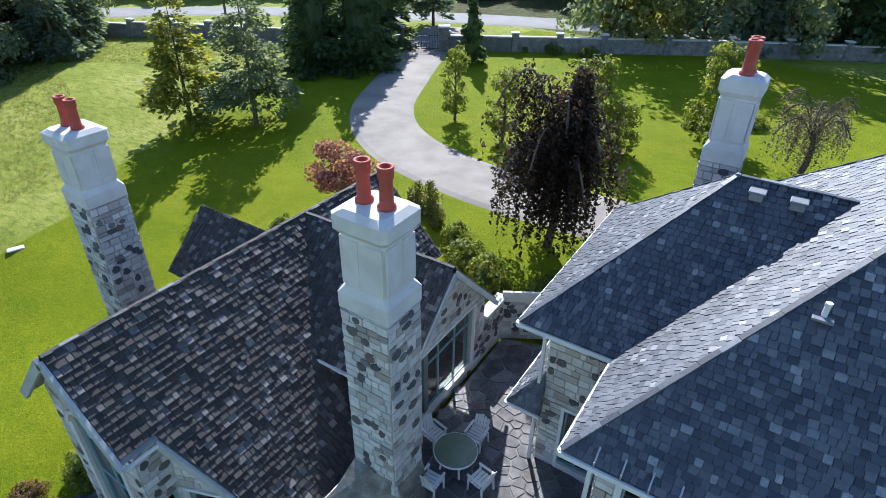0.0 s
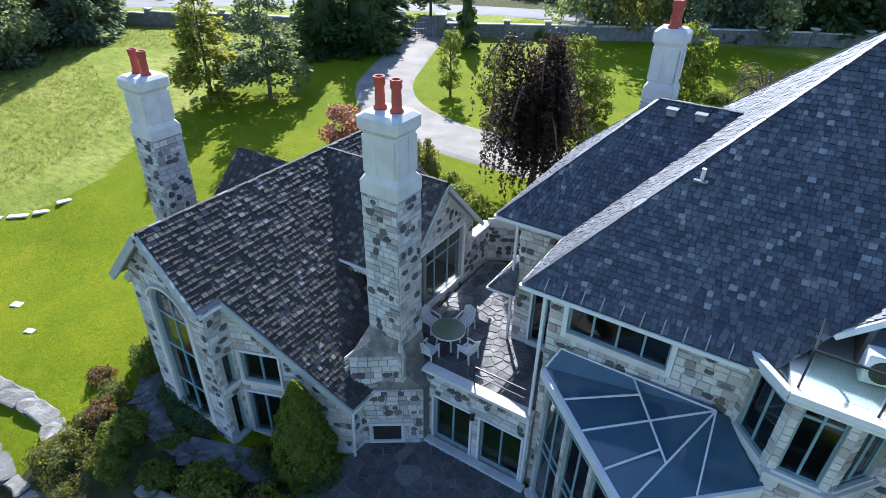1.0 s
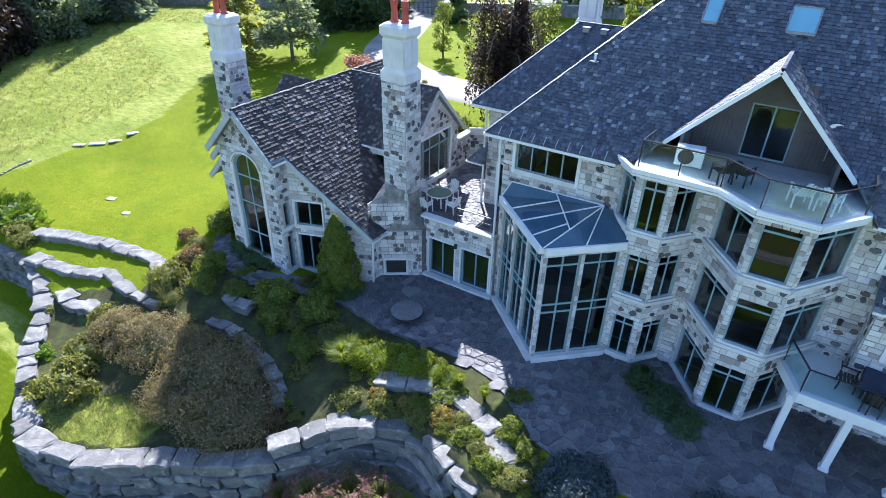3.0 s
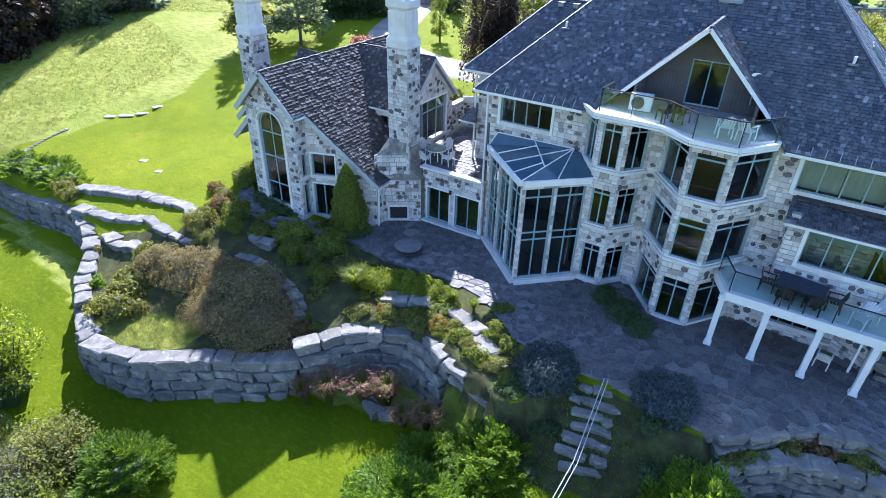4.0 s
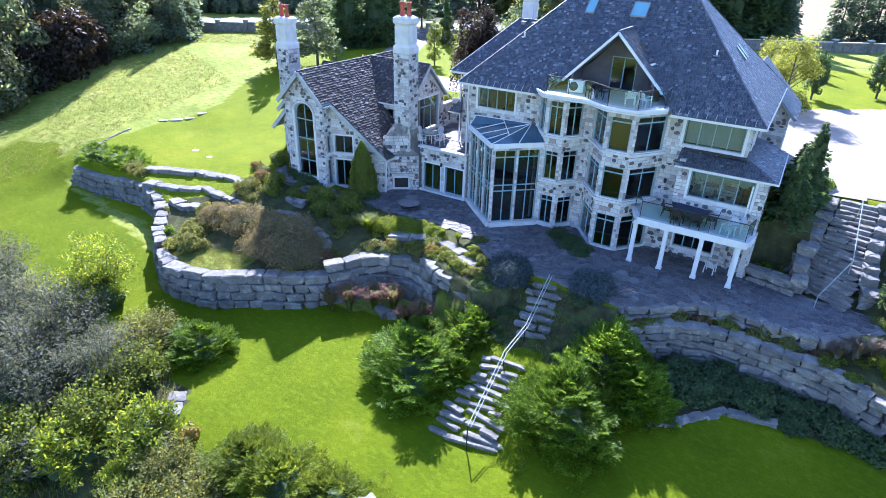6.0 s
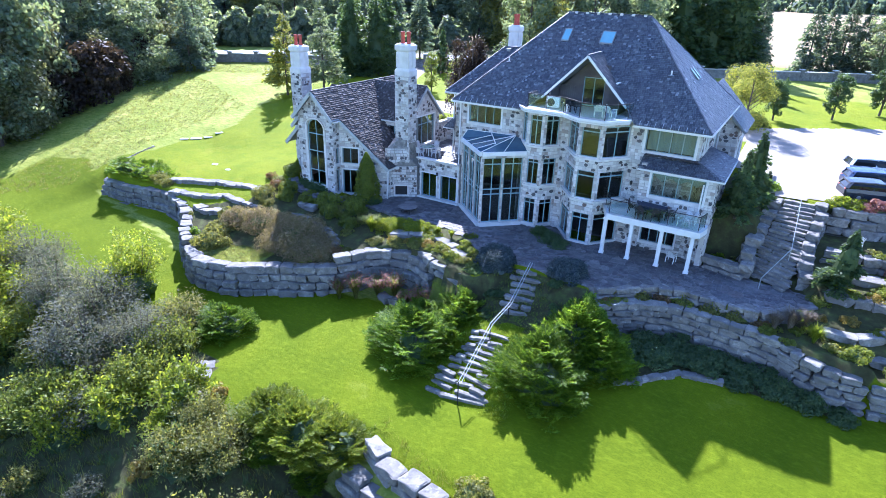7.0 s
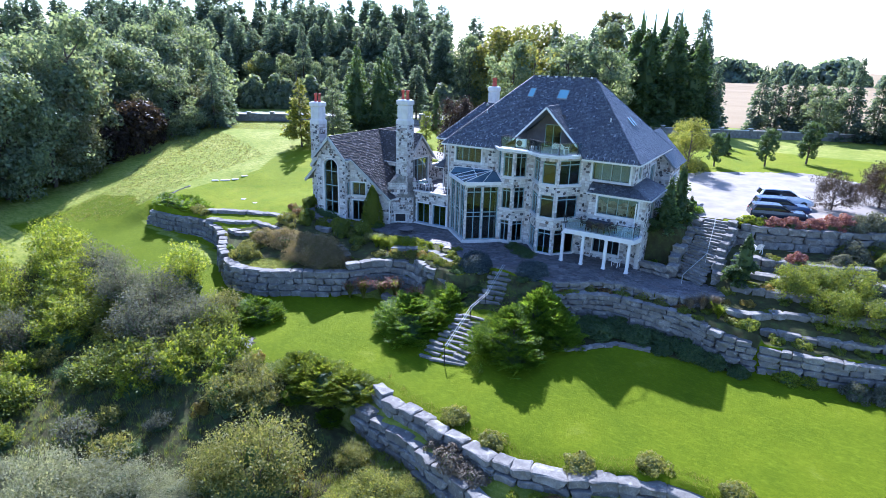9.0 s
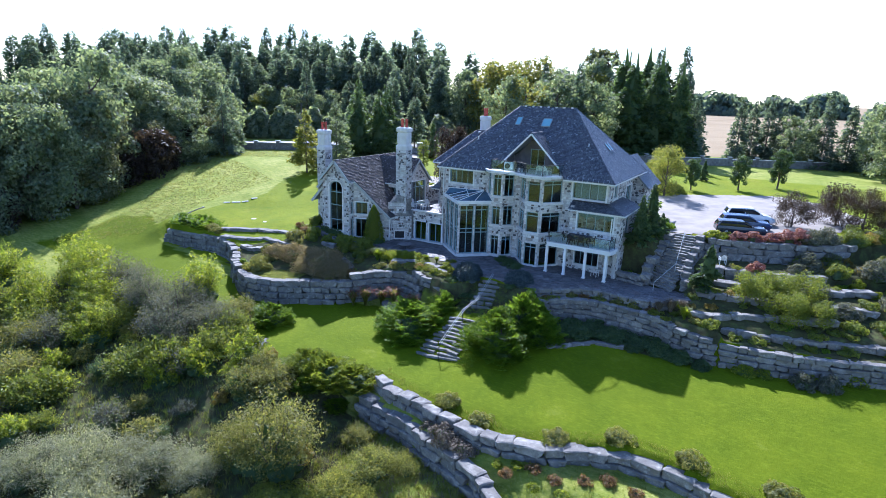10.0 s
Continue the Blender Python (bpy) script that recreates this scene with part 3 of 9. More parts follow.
# ---------------------------------------------------------------- ground
def rbf(points):
    p = np.array(points, float)
    d = np.sqrt(((p[:, None, :2] - p[None, :, :2]) ** 2).sum(-1) + 4.0)
    n = len(p)
    a = np.zeros((n + 1, n + 1))
    a[:n, :n], a[:n, n], a[n, :n] = -d, 1, 1
    w = np.linalg.solve(a, np.append(p[:, 2], 0))

    def f(x, y):
        return -(np.sqrt((x[..., None] - p[:, 0]) ** 2 + (y[..., None] - p[:, 1]) ** 2 + 4.0) * w[:n]).sum(-1) + w[n]
    return f


upper = rbf([(-8, 5, 0), (0, 3, 0), (8, 2, 0), (16, 4.5, 0), (22, 5, 0), (2, 8, 0), (16, 8, 0.2), (-16, 3, 0.6), (-18.5, 6, 1.0), (-21, 0, 0.0), (-30, -2, -0.95),
               (-34, -2, -1.15), (-26, -0.5, -0.3), (-16, -0.5, 0.2), (-13, -7.5, -1.75), (-9, -6, -1.75), (-6, -4.2, -1.75), (-12, -4, -1.45), (-8, 0, -0.7),
               (-3, -0.5, -0.75), (-1, 1.5, -0.3), (-18, -4, -1.3), (4, -1, -0.2)])
upper_far = rbf([(-30, 8, 0.9), (-36, 23.7, 2.9), (-25, 20, 3.0), (-17, 16, 3.2), (-27, 29, 4), (-20, 32, 4), (-33, 43, 4.4), (-10, 26, 4), (0, 35, 4), (20, 30, 4),
                 (27, 20, 3.95), (36, 20, 3.9), (40, 40, 4), (20, 90, 4), (-50, 22, 3.2), (-60, 40, 4.2), (-45, 8, 1.4), (-90, 60, 4), (60, 100, 4), (-70, 10, 1.5),
                 (-20, 9, 1.3), (-50, -10, 0.0), (-80, -40, 0)])
lower = rbf([(-7, -10, -4.0), (0, -9, -3.8), (8, -10, -3.9), (6, -13, -4.1), (20, -9, -3.6), (27, -1.5, -3.4), (27, -13, -3.7), (34, 0, -3.3), (45, 2, -3.0), (17, -4, -3.0),
               (14, -1.5, -2.7), (0, -4, -3.7), (-15, -10, -3.7), (-22, -6.5, -3.0), (-30, -6, -2.8), (-35, -5, -2.6), (-41, 2, -1.0), (-30, -14, -3.6)])
lower_far = rbf([(-4, -16, -4.6), (-12, -18, -5.0), (-20, -24, -6.0), (0, -25, -7.5), (15, -28, -8.5), (30, -30, -8.5), (-45, -20, -3.5), (-60, -40, -4), (50, -10, -4.0), (60, 5, -3),
                 (40, -15, -4.2), (20, -60, -9), (-30, -60, -8)])
WALL_LINE = [(-34.2, -2.0), (-33.4, -3.2), (-30.5, -3.2), (-27.8, -2.75), (-25.4, -2.5), (-22.5, -3.0), (-20.3, -4.2), (-18.3, -5.9), (-16.1, -7.3), (-14.4, -8.25), (-13.0, -8.55),
             (-11.8, -8.4), (-10.3, -7.9), (-9.1, -7.1), (-7.6, -6.1), (-5.9, -5.2), (-4.6, -4.0)]
TIER_LINE = [(-4.6, -4.0), (-3.9, -3.1), (-3.2, -1.9), (-2.4, -1.1), (-1.0, -0.5), (0.5, -0.6), (2.2, -1.3), (4.0, -2.2), (5.6, -2.6)]
BANK_HEAD = [(7.0, -1.2), (8.6, -0.5), (11.0, -0.6)]
PATIO_LINE = [(6.6, 0.7), (8.6, 0.75), (10.4, 0.5), (12.6, 0.2), (14.0, 1.4), (15.6, 2.8), (17.8, 3.4), (19.7, 3.0), (21.8, 3.2), (23.4, 4.4)]
WALL_R = [(13.0, -0.8), (13.9, 0.2), (15.3, 1.4), (16.8, 1.9), (18.5, 2.0), (20.4, 2.0), (21.9, 1.9), (23.6, 1.5), (24.8, 0.9), (26.0, 0.8), (27.4, 1.1)]
GARDEN_R = [(27.4, 1.1), (30.0, 1.4), (33.5, 2.2), (37.5, 3.4), (42.0, 5.0), (48.0, 7.0)]
LW1 = [(6.4, -13.9), (8.5, -14.9), (11.0, -15.3), (13.1, -15.8), (15.5, -16.2), (17.5, -16.2), (20.1, -15.5), (22.3, -14.2), (24.7, -13.4), (27.4, -13.6), (30.0, -14.3), (34.0, -15.4), (40, -16.5)]
LW2 = [(6.0, -15.3), (8.3, -15.9), (10.9, -16.3), (12.8, -17.1), (14.8, -17.5), (17.3, -18.4), (19.2, -20.0), (21.5, -22.5), (24, -26)]
UPPER_ZONE = WALL_LINE + TIER_LINE[1:] + BANK_HEAD + WALL_R + GARDEN_R[1:] + [(90, 14), (2000, 60), (2000, 2500), (-2500, 2500), (-2500, -30), (-60, 6), (-45, 2), (-37, -1.0)]
BED_ZONE = [(-22, -4.2), (-20.3, -4.2)] + WALL_LINE[7:] + TIER_LINE[1:] + [(5.0, 0.2), (4.4, 1.6), (1.8, 3.8), (-2.6, 4.2), (-8, 4.6), (-8.8, 5.2), (-11, 3.0), (-14.5, 3.4), (-16.5, 2.0), (-16, -1.6), (-19, -2)]
SOUTH1 = LW1 + [(120, -40), (120, -300), (-60, -300), (-40, -40), (-14, -20), (-3, -15.5), (3, -14.0)]
SOUTH2 = LW2 + [(60, -60), (60, -300), (-60, -300), (-40, -42), (-14, -22), (-3, -17.5), (3, -15.6)]
HOUSE = [(-18.0, 5.5), (-14.5, 3.9), (-7.2, 5.3), (-5.5, 8.3), (-1.2, 8.3), (2.2, 5.1), (4.6, 7.4), (16.2, 8.4), (17.0, 9), (17.0, 21), (-3, 21), (-4, 17), (-8, 16), (-16, 16), (-18, 12)]
NOBED = [(-14.6, -8.0), (-12.5, -8.1), (-9.4, -6.6), (-9.6, -4.9), (-12.0, -5.2), (-14.6, -6.6)]
PARK = [(17.4, 35.5), (28.4, 43.5), (34, 41), (38, 32), (34, 20), (30.5, 16.2), (26.5, 14.9), (21.0, 14.2), (19.2, 16.0), (17.5, 20), (17.3, 27)]


def seg_dist(x, y, line):
    d = np.full(np.shape(x), 1e9)
    for (ax, ay), (bx, by) in zip(line, line[1:]):
        l2 = (bx - ax) ** 2 + (by - ay) ** 2
        t = np.clip(((x - ax) * (bx - ax) + (y - ay) * (by - ay)) / l2, 0, 1)
        d = np.minimum(d, np.hypot(x - ax - t * (bx - ax), y - ay - t * (by - ay)))
    return d


def inside_np(x, y, poly):
    hit = np.zeros(np.shape(x), bool)
    for (ax, ay), (bx, by) in zip(poly, poly[1:] + poly[:1]):
        if ay != by:
            hit ^= ((ay > y) != (by > y)) & (x < (bx - ax) * (y - ay) / (by - ay) + ax)
    return hit


def smooth(t):
    t = np.clip(t, 0, 1)
    return t * t * (3 - 2 * t)


def ground_z(x, y):
    x, y = np.asarray(x, float), np.asarray(y, float)
    # the upper level: garden and patio below, rising to the forecourt behind the house
    k = np.maximum(smooth((y - 3.5) / 7.0), smooth((-24 - x) / 14.0))
    k = np.where((x > -17) & (y < 9.5) & (x < 21), 0.0, k)
    k = np.where(x >= 21, smooth((y - 6.5) / 7.5 + np.clip((x - 24) / 60, 0, 0.4)), k)
    far = np.clip(upper_far(x, y), -1.5, 4.6)
    up = upper(x, y) * (1 - k) + far * k
    up = np.where(np.hypot(x, y) > 95, 4.0, up)
    # the terraces of the rock garden, and the bank under the steps to the court
    y4 = np.interp(x, [23.9, 26, 29, 33, 36, 45], [13.6, 13.7, 14.6, 16.6, 19, 26])
    y3 = np.interp(x, [24.2, 26.5, 30, 34, 45], [10.2, 10.2, 11, 13, 18])
    y2 = np.interp(x, [24.6, 28, 32, 38, 45], [6.4, 6.6, 7.6, 9.8, 12])
    y1 = np.interp(x, [24.5, 27.1, 29.7, 33.2, 37.2, 41.7], [2.6, 3.0, 3.3, 4.1, 5.3, 6.9])
    terr = np.where(y > y4, 3.8, np.where(y > y3, 1.95, np.where(y > y2, 0.65 + 0.5 * (y - y2) / (y3 - y2), np.where(y > y1, -0.75 + 0.9 * (y - y1) / (y2 - y1), -1.45))))
    up = np.where((x > 23.9) & (x < 44) & (y > 0) & (y < y4 + 0.3), terr, up)
    up = np.where((x > 20.2) & (x <= 23.9) & (y > 6.6) & (y < 14), -0.25 + 3.75 * (y - 6.6) / 7.4, up)
    patio = inside_np(x, y, [(-9, 5), (-5, 3.2), (0, 3.2), (4.0, 1.0), (5.4, 0.6)] + PATIO_LINE + [(25, 6), (22, 8.5), (17, 9), (-7, 9)])
    up = np.where(patio, -0.06, up)
    bedr = inside_np(x, y, PATIO_LINE[3:] + [(26, 3.4)] + WALL_R[::-1])
    up = np.where(bedr, -0.75 + 0.0 * x, up)
    up = np.where(inside_np(x, y, HOUSE), -0.12, up)
    up = np.where(inside_np(x, y, [(-7.3, 8.6), (-1.2, 8.6), (-3.5, 17), (-8, 17)]), 2.9, up)
    k = np.maximum(smooth((-y - 13.0) / 9.0), smooth((x - 36) / 14.0))
    lo = lower(x, y) * (1 - k) + lower_far(x, y) * k
    st = np.interp(y, [-9.4, -4.7, -2.6, 0.8], [-4.0, -2.15, -1.85, -0.15])
    lo = np.where((x > 6.6) & (x < 11.6) & (y < 0) & (y > -9.6), st, lo)
    d = seg_dist(x, y, LW1)
    ww = smooth((x - 1.0) / 5.0)
    lo = np.where(inside_np(x, y, SOUTH1), lo + ww * (np.minimum(lo, -4.95) - lo), lo)
    lo = np.where(inside_np(x, y, SOUTH2), lo + ww * (np.minimum(lo, -6.6 - 0.06 * np.clip(-y - 16, 0, 30)) - lo), lo)
    z = np.where(inside_np(x, y, UPPER_ZONE), up, lo)
    z = np.where((x > 6.9) & (x < 10.3) & (y < 0.7) & (y > -9.6), st, z)
    west = smooth((-33.5 - x) / 3.0)
    line_y = np.interp(-x, [33.5, 37, 45, 60, 120], [-2.0, -1.0, 2.0, 6.0, 0.0])
    s = smooth((y - line_y + 9.0) / 16.0)
    z = z * (1 - west) + (up * s + lo * (1 - s)) * west
    far2 = smooth((np.hypot(x, y) - 70) / 60)
    z = np.where(y > -20, z * (1 - far2) + 4.0 * far2, z * (1 - far2) - 4.0 * far2)
    return z


def gz(x, y):
    return float(ground_z(np.array([x]), np.array([y]))[0])


gx = np.concatenate([[-2400, -1500, -900, -600, -400, -280, -200, -150, -120, -100], np.arange(-86, -42, 2.0), np.arange(-42, 44, 0.45), np.arange(44, 80, 2.0),
                     [84, 95, 110, 140, 190, 260, 400, 600, 900, 1500, 2400]])
gy = np.concatenate([[-900, -500, -300, -200, -150, -110, -90, -75], np.arange(-64, -28, 2.0), np.arange(-28, 20, 0.45), np.arange(20, 60, 1.0), np.arange(60, 110, 3.0),
                     [115, 125, 140, 170, 220, 300, 420, 600, 900, 1500, 2400]])
GX, GY = np.meshgrid(gx, gy)
GZ = ground_z(GX, GY)
nx, ny = len(gx), len(gy)
quads = [(j * nx + i, j * nx + i + 1, (j + 1) * nx + i + 1, (j + 1) * nx + i) for j in range(ny - 1) for i in range(nx - 1)]
gm = mesh_of("ground", np.stack([GX, GY, GZ], -1).reshape(-1, 3), quads, M["ground"], smooth=True)
ground = tagged(new("ground", gm), "mown green lawn with rough meadow and planted beds", "ground", kind="structure")
fx, fy = GX.ravel(), GY.ravel()
lawn_left = inside_np(fx, fy, [(-36.6, -3.4), (-18, -5), (-12, 3), (-12, 60), (-34, 46), (-36, 34), (-38, 26), (-36, 18), (-33.5, 13), (-33, 9.5), (-34.7, 6), (-34.8, 2.5), (-36.6, 0.5)])
lawn_low = inside_np(fx, fy, [(-46, -3), (-40, -1), (-34, -4), (-16, -7), (-4, -4), (8, -2), (30, 3), (60, 10), (60, -14), (40, -15)] + LW1[::-1] + [(5, -13.9), (-2, -16.6), (-7, -14.6), (-10, -12), (-20, -13), (-30, -12), (-44, -13)])
lawn_front = (fy > 12) & (fx > -28) & (fx < 60) & (fy < 62)
mead = np.where(lawn_left | lawn_low | lawn_front | inside_np(fx, fy, UPPER_ZONE) & (fx > -20) & (fy < 20), 0.0, 1.0)
mead = np.where(inside_np(fx, fy, NOBED), 1.0, mead)
bed = np.where((inside_np(fx, fy, BED_ZONE) & ~inside_np(fx, fy, NOBED)) | inside_np(fx, fy, PATIO_LINE[3:] + [(26, 3.4)] + WALL_R[::-1]) | inside_np(fx, fy, [(24, 2), (30, 1.5), (60, 9), (60, 34), (40, 30), (33.5, 19.6), (30.8, 16.2), (28, 14.6), (24.5, 8)]), 1.0, 0.0)
# slope polygon: undergrowth soil, its dark tone also shading the gaps between bushes
bed = np.maximum(bed, np.where(inside_np(fx, fy, [(16.2, 7.8), (24.6, 6.0), (36, 8), (36, 15.6), (29, 14.4), (26, 13.9), (21.2, 14.2), (20.2, 17), (17, 17)]) | inside_np(fx, fy, [(-45, -30), (-31, -14), (-20, -14.5), (-9, -13.2), (-5, -14), (-3, -16.5), (4, -15.6), (6.5, -16.2), (8, -19), (9, -40), (-45, -45)]), 1.0, 0.0))
# foot of the patio wall: planted, its dark bed tone also carrying shade
bed = np.maximum(bed, np.where(inside_np(fx, fy, [(12.8, -1.6), (15.2, -4.0), (16.8, -3.1), (18.6, -1.3), (21.3, -0.8), (27, -0.2), (27.4, 1.2), (24, 1.6), (15, 1.4)]), 1.0, 0.0))
# bank by the steps: partly planted, the bed tone also paints the house's shade
bed = np.maximum(bed, np.where(inside_np(fx, fy, [(5.6, -2.4), (6.6, 0.6), (10.4, 0.4), (12.6, 0), (12.8, -1.5), (11.5, -4.3), (9.8, -3.6), (7.2, -3.8)]), 0.75, 0.0))
bed = np.maximum(bed, np.where((fy > 60) & (fx < -14) & (fy < 150), 0.9, 0.0))
wheat = np.where((fy > 98) & (fx > -62), 1.0, 0.0)
for key, val in (("meadow", mead), ("bed", bed), ("wheat", wheat), ("less_backlit", np.where(lawn_low, 1.0, 0.0))):
    at = gm.attributes.new(key, "FLOAT", "POINT")
    at.data.foreach_set("value", val.astype(np.float32))


def ribbon(name, line, width, mat, lift, label, category, ends=None):
    """A strip of paving laid over the ground along a line."""
    p = [Vector(q) for q in line]
    pts = []
    for i in range(len(p) - 1):
        a, b, c, d = p[max(i - 1, 0)], p[i], p[i + 1], p[min(i + 2, len(p) - 1)]
        for k in range(10):
            t = k / 10
            pts.append(0.5 * (2 * b + (c - a) * t + (2 * a - 5 * b + 4 * c - d) * t * t + (3 * b - a - 3 * c + d) * t ** 3))
    pts.append(p[-1])
    verts, faces = [], []
    m = 9
    for i, q in enumerate(pts):
        w = (pts[min(i + 1, len(pts) - 1)] - pts[max(i - 1, 0)]).normalized()
        sx = Vector((-w.y, w.x))
        for k in range(m):
            s = (k / (m - 1) - 0.5) * width
            x, y = q.x + sx.x * s, q.y + sx.y * s
            verts.append((x, y, gz(x, y) + lift - (0.12 if k in (0, m - 1) else 0.0)))
    for i in range(len(pts) - 1):
        for k in range(m - 1):
            faces.append((i * m + k, (i + 1) * m + k, (i + 1) * m + k + 1, i * m + k + 1))
    return tagged(new(name, mesh_of(name, verts, faces, mat)), label, category, kind="structure")


def sheet(name, outline, mat, lift, label, step=1.0):
    """A flat paved area laid over the ground."""
    xs, ys = [p[0] for p in outline], [p[1] for p in outline]
    verts, faces, seen = [], [], {}
    nx_, ny_ = int((max(xs) - min(xs)) / step) + 1, int((max(ys) - min(ys)) / step) + 1
    for j in range(ny_):
        for i in range(nx_):
            x, y = min(xs) + i * step, min(ys) + j * step
            if inside(x + step / 2, y + step / 2, outline):
                f = []
                for dx, dy in ((0, 0), (1, 0), (1, 1), (0, 1)):
                    key = (i + dx, j + dy)
                    if key not in seen:
                        seen[key] = len(verts)
                        px, py = min(xs) + (i + dx) * step, min(ys) + (j + dy) * step
                        verts.append((px, py, gz(px, py) + lift))
                    f.append(seen[key])
                faces.append(f)
    return tagged(new(name, mesh_of(name, verts, faces, mat)), label, name, kind="structure")


ribbon("road", [(-130, -5), (-104, 20), (-80, 39), (-62, 50), (-40, 60.5), (-15, 70), (10, 82), (34, 92), (70, 108)], 7.0, M["asphalt"], 0.06, "pale grey country road in tree shade", "road")
ribbon("driveway", [(-36, 56), (-31.5, 45), (-28.6, 38), (-25.5, 31.5), (-21, 27.5), (-14, 25.4), (-6, 25.4), (4, 26.5), (14, 30), (20, 34)], 5.0, M["cobble"], 0.07, "pale grey cobbled curving driveway", "driveway")
sheet("forecourt", PARK, M["cobble"], 0.05, "pale sunlit paved parking court", 0.5)

# ---------------------------------------------------------------- the main house
house = thing("house", "large pale fieldstone mansion with slate hip roofs", "house")
E0, R0 = 8.65, 15.0          # eave and ridge of the main roof
FW = 8.2                     # the plane of the garden front
win = dict(cols=4, casing=0.14)
# garden front, in stretches between the bays
wall(house, "wall_front_west", (-1.4, FW), (3.7, FW), rect(0, 5.1, -0.3, E0), [(0.55, 3.3, 6.95, 8.35, win)], seed=2)
wall(house, "wall_front_mid", (6.75, FW), (7.25, FW), rect(0, 0.5, -0.3, 8.7), seed=3)
wall(house, "wall_front_east", (11.75, FW), (16.1, FW), rect(0, 4.35, -0.3, E0),
     [(0.9, 4.05, 6.85, 8.4, dict(cols=4, casing=0.16)), (1.6, 3.9, 0.5, 2.2, dict(cols=4, casing=0.1))], seed=4)
wall(house, "wall_east", (16.1, FW), (16.1, 20.0), rect(0, 11.8, -0.3, E0), [(1.5, 2.7, 6.9, 8.3, dict(cols=2, casing=0.12)), (6, 8, 5, 7.6, dict(cols=3, casing=0.12))], seed=5)
wall(house, "wall_west", (-1.4, 11.2), (-1.4, FW), rect(0, 3.0, -0.3, E0), [(1.0, 2.2, 3.4, 5.9, dict(cols=2, rows=(0.75,), casing=0.1)), (1.0, 2.2, 6.9, 8.2, dict(cols=2))], seed=6)
wall(house, "wall_link", (-3.8, 11.2), (-1.4, 11.2), rect(0, 2.4, -0.3, E0), [(0.7, 1.7, 3.4, 5.6, dict(cols=2, casing=0.1))], seed=7)
wall(house, "wall_link_west", (-3.8, 17.0), (-3.8, 11.2), rect(0, 5.8, -0.3, E0), seed=8)
wall(house, "wall_back", (16.1, 20.0), (-1.4, 20.0), rect(0, 17.5, -0.3, E0), [(2, 4, 5, 7.5, win), (8, 11, 4.6, 7.6, win)], seed=9, stones=False)
wall(house, "wall_back_west", (-1.4, 20.0), (-1.4, 17.0), rect(0, 3, -0.3, E0), seed=10, stones=False)
wall(house, "wall_link_back", (-1.4, 17.0), (-3.8, 17.0), rect(0, 2.4, -0.3, E0), seed=11, stones=False)


def bay(pts, floors, z_top, skip_low=()):
    """A many-sided bay: a wall to each facet, stacked windows between stone piers."""
    for i, (a, b) in enumerate(zip(pts, pts[1:])):
        ln = math.hypot(b[0] - a[0], b[1] - a[1])
        z0 = skip_low[i] if i < len(skip_low) else -0.1
        wins = [(0.2, ln - 0.2, lo, hi, dict(cols=1 if ln > 1.5 and i == 1 and lo > 1.5 else 2, rows=(0.82,), sill=True)) for lo, hi in floors if lo > z0]
        wall(house, "bay_wall", a, b, rect(0, ln, z0, z_top), wins, 0.22, seed=20 + i + int(pts[0][0] * 3))
        # limestone string courses under each storey's windows
        u = Vector((b[0] - a[0], b[1] - a[1], 0)).normalized()
        n = Vector((u.y, -u.x, 0))
        for lo, hi in floors:
            if lo > z0 + 0.5:
                p, q = Vector((*a, lo - 0.10)) + n * 0.06, Vector((*b, lo - 0.10)) + n * 0.06
                part("string_course", beam_bm(p - u * 0.03, q + u * 0.03, 0.18, 0.14), M["limestone"], house)
    for z in (2.95, 5.95):
        part("room_floor", prism_bm([(x * 0.999, y + 0.12) for x, y in pts], z - 0.2, z), M["floor"], house)


BAY_A = [(3.65, 8.2), (4.6, 7.1), (5.85, 7.1), (6.75, 8.2)]
BAY_B = [(7.25, 8.2), (8.7, 6.25), (10.3, 6.25), (11.75, 8.2)]
bay(BAY_A, [(0.25, 2.25), (3.35, 5.35), (6.3, 8.45)], 8.7, (6.0, -0.1, -0.1))
bay(BAY_B, [(0.1, 2.3), (3.35, 5.35), (6.3, 8.4)], 8.7)
# room floors and inner walls behind the glass
for z in (0.0, 2.95, 5.95, 8.62):
    part("room_floor", prism_bm([(-1.05, 8.55), (15.75, 8.55), (15.75, 19.65), (-1.05, 19.65)], z - 0.25, z), M["floor"], house)
for x0, x1, y in ((-1.0, 15.7, 14.0),):
    part("inner_wall", prism_bm([(x0, y), (x1, y), (x1, y + 0.15), (x0, y + 0.15)], 0.0, 8.35), M["room"], house)
for x in (3.3, 7.0, 12.0):
    part("inner_wall", prism_bm([(x, 8.55), (x + 0.12, 8.55), (x + 0.12, 14.0), (x, 14.0)], 0.0, 8.35), M["room"], house)



def curtain(name, x0, x1, z0, z1, y, mat, label, scallop=0.0):
    """A pleated hanging behind a window, hemmed straight or in swags."""
    n = 48
    bm = bmesh.new()
    hi, lo = [], []
    for k in range(n + 1):
        t = k / n
        x, dy = x0 + (x1 - x0) * t, 0.012 * math.sin(t * 40.0)
        hi.append(bm.verts.new((x, y + dy, z1)))
        lo.append(bm.verts.new((x, y + dy, z0 + scallop * abs(math.cos(t * math.pi * 3)))))
    for k in range(n):
        bm.faces.new((lo[k], lo[k + 1], hi[k + 1], hi[k]))
    return part(name, bm, mat, house, label)


for x0, x1 in ((12.72, 14.18), (14.24, 15.78)):
    curtain("curtain", x0, x1, 6.9, 8.38, 8.66, M["blind"], "pale blue-grey closed curtain")
curtain("curtain", 13.7, 16.95, 5.1, 5.74, 7.66, M["blind"], "white swagged valance", 0.3)

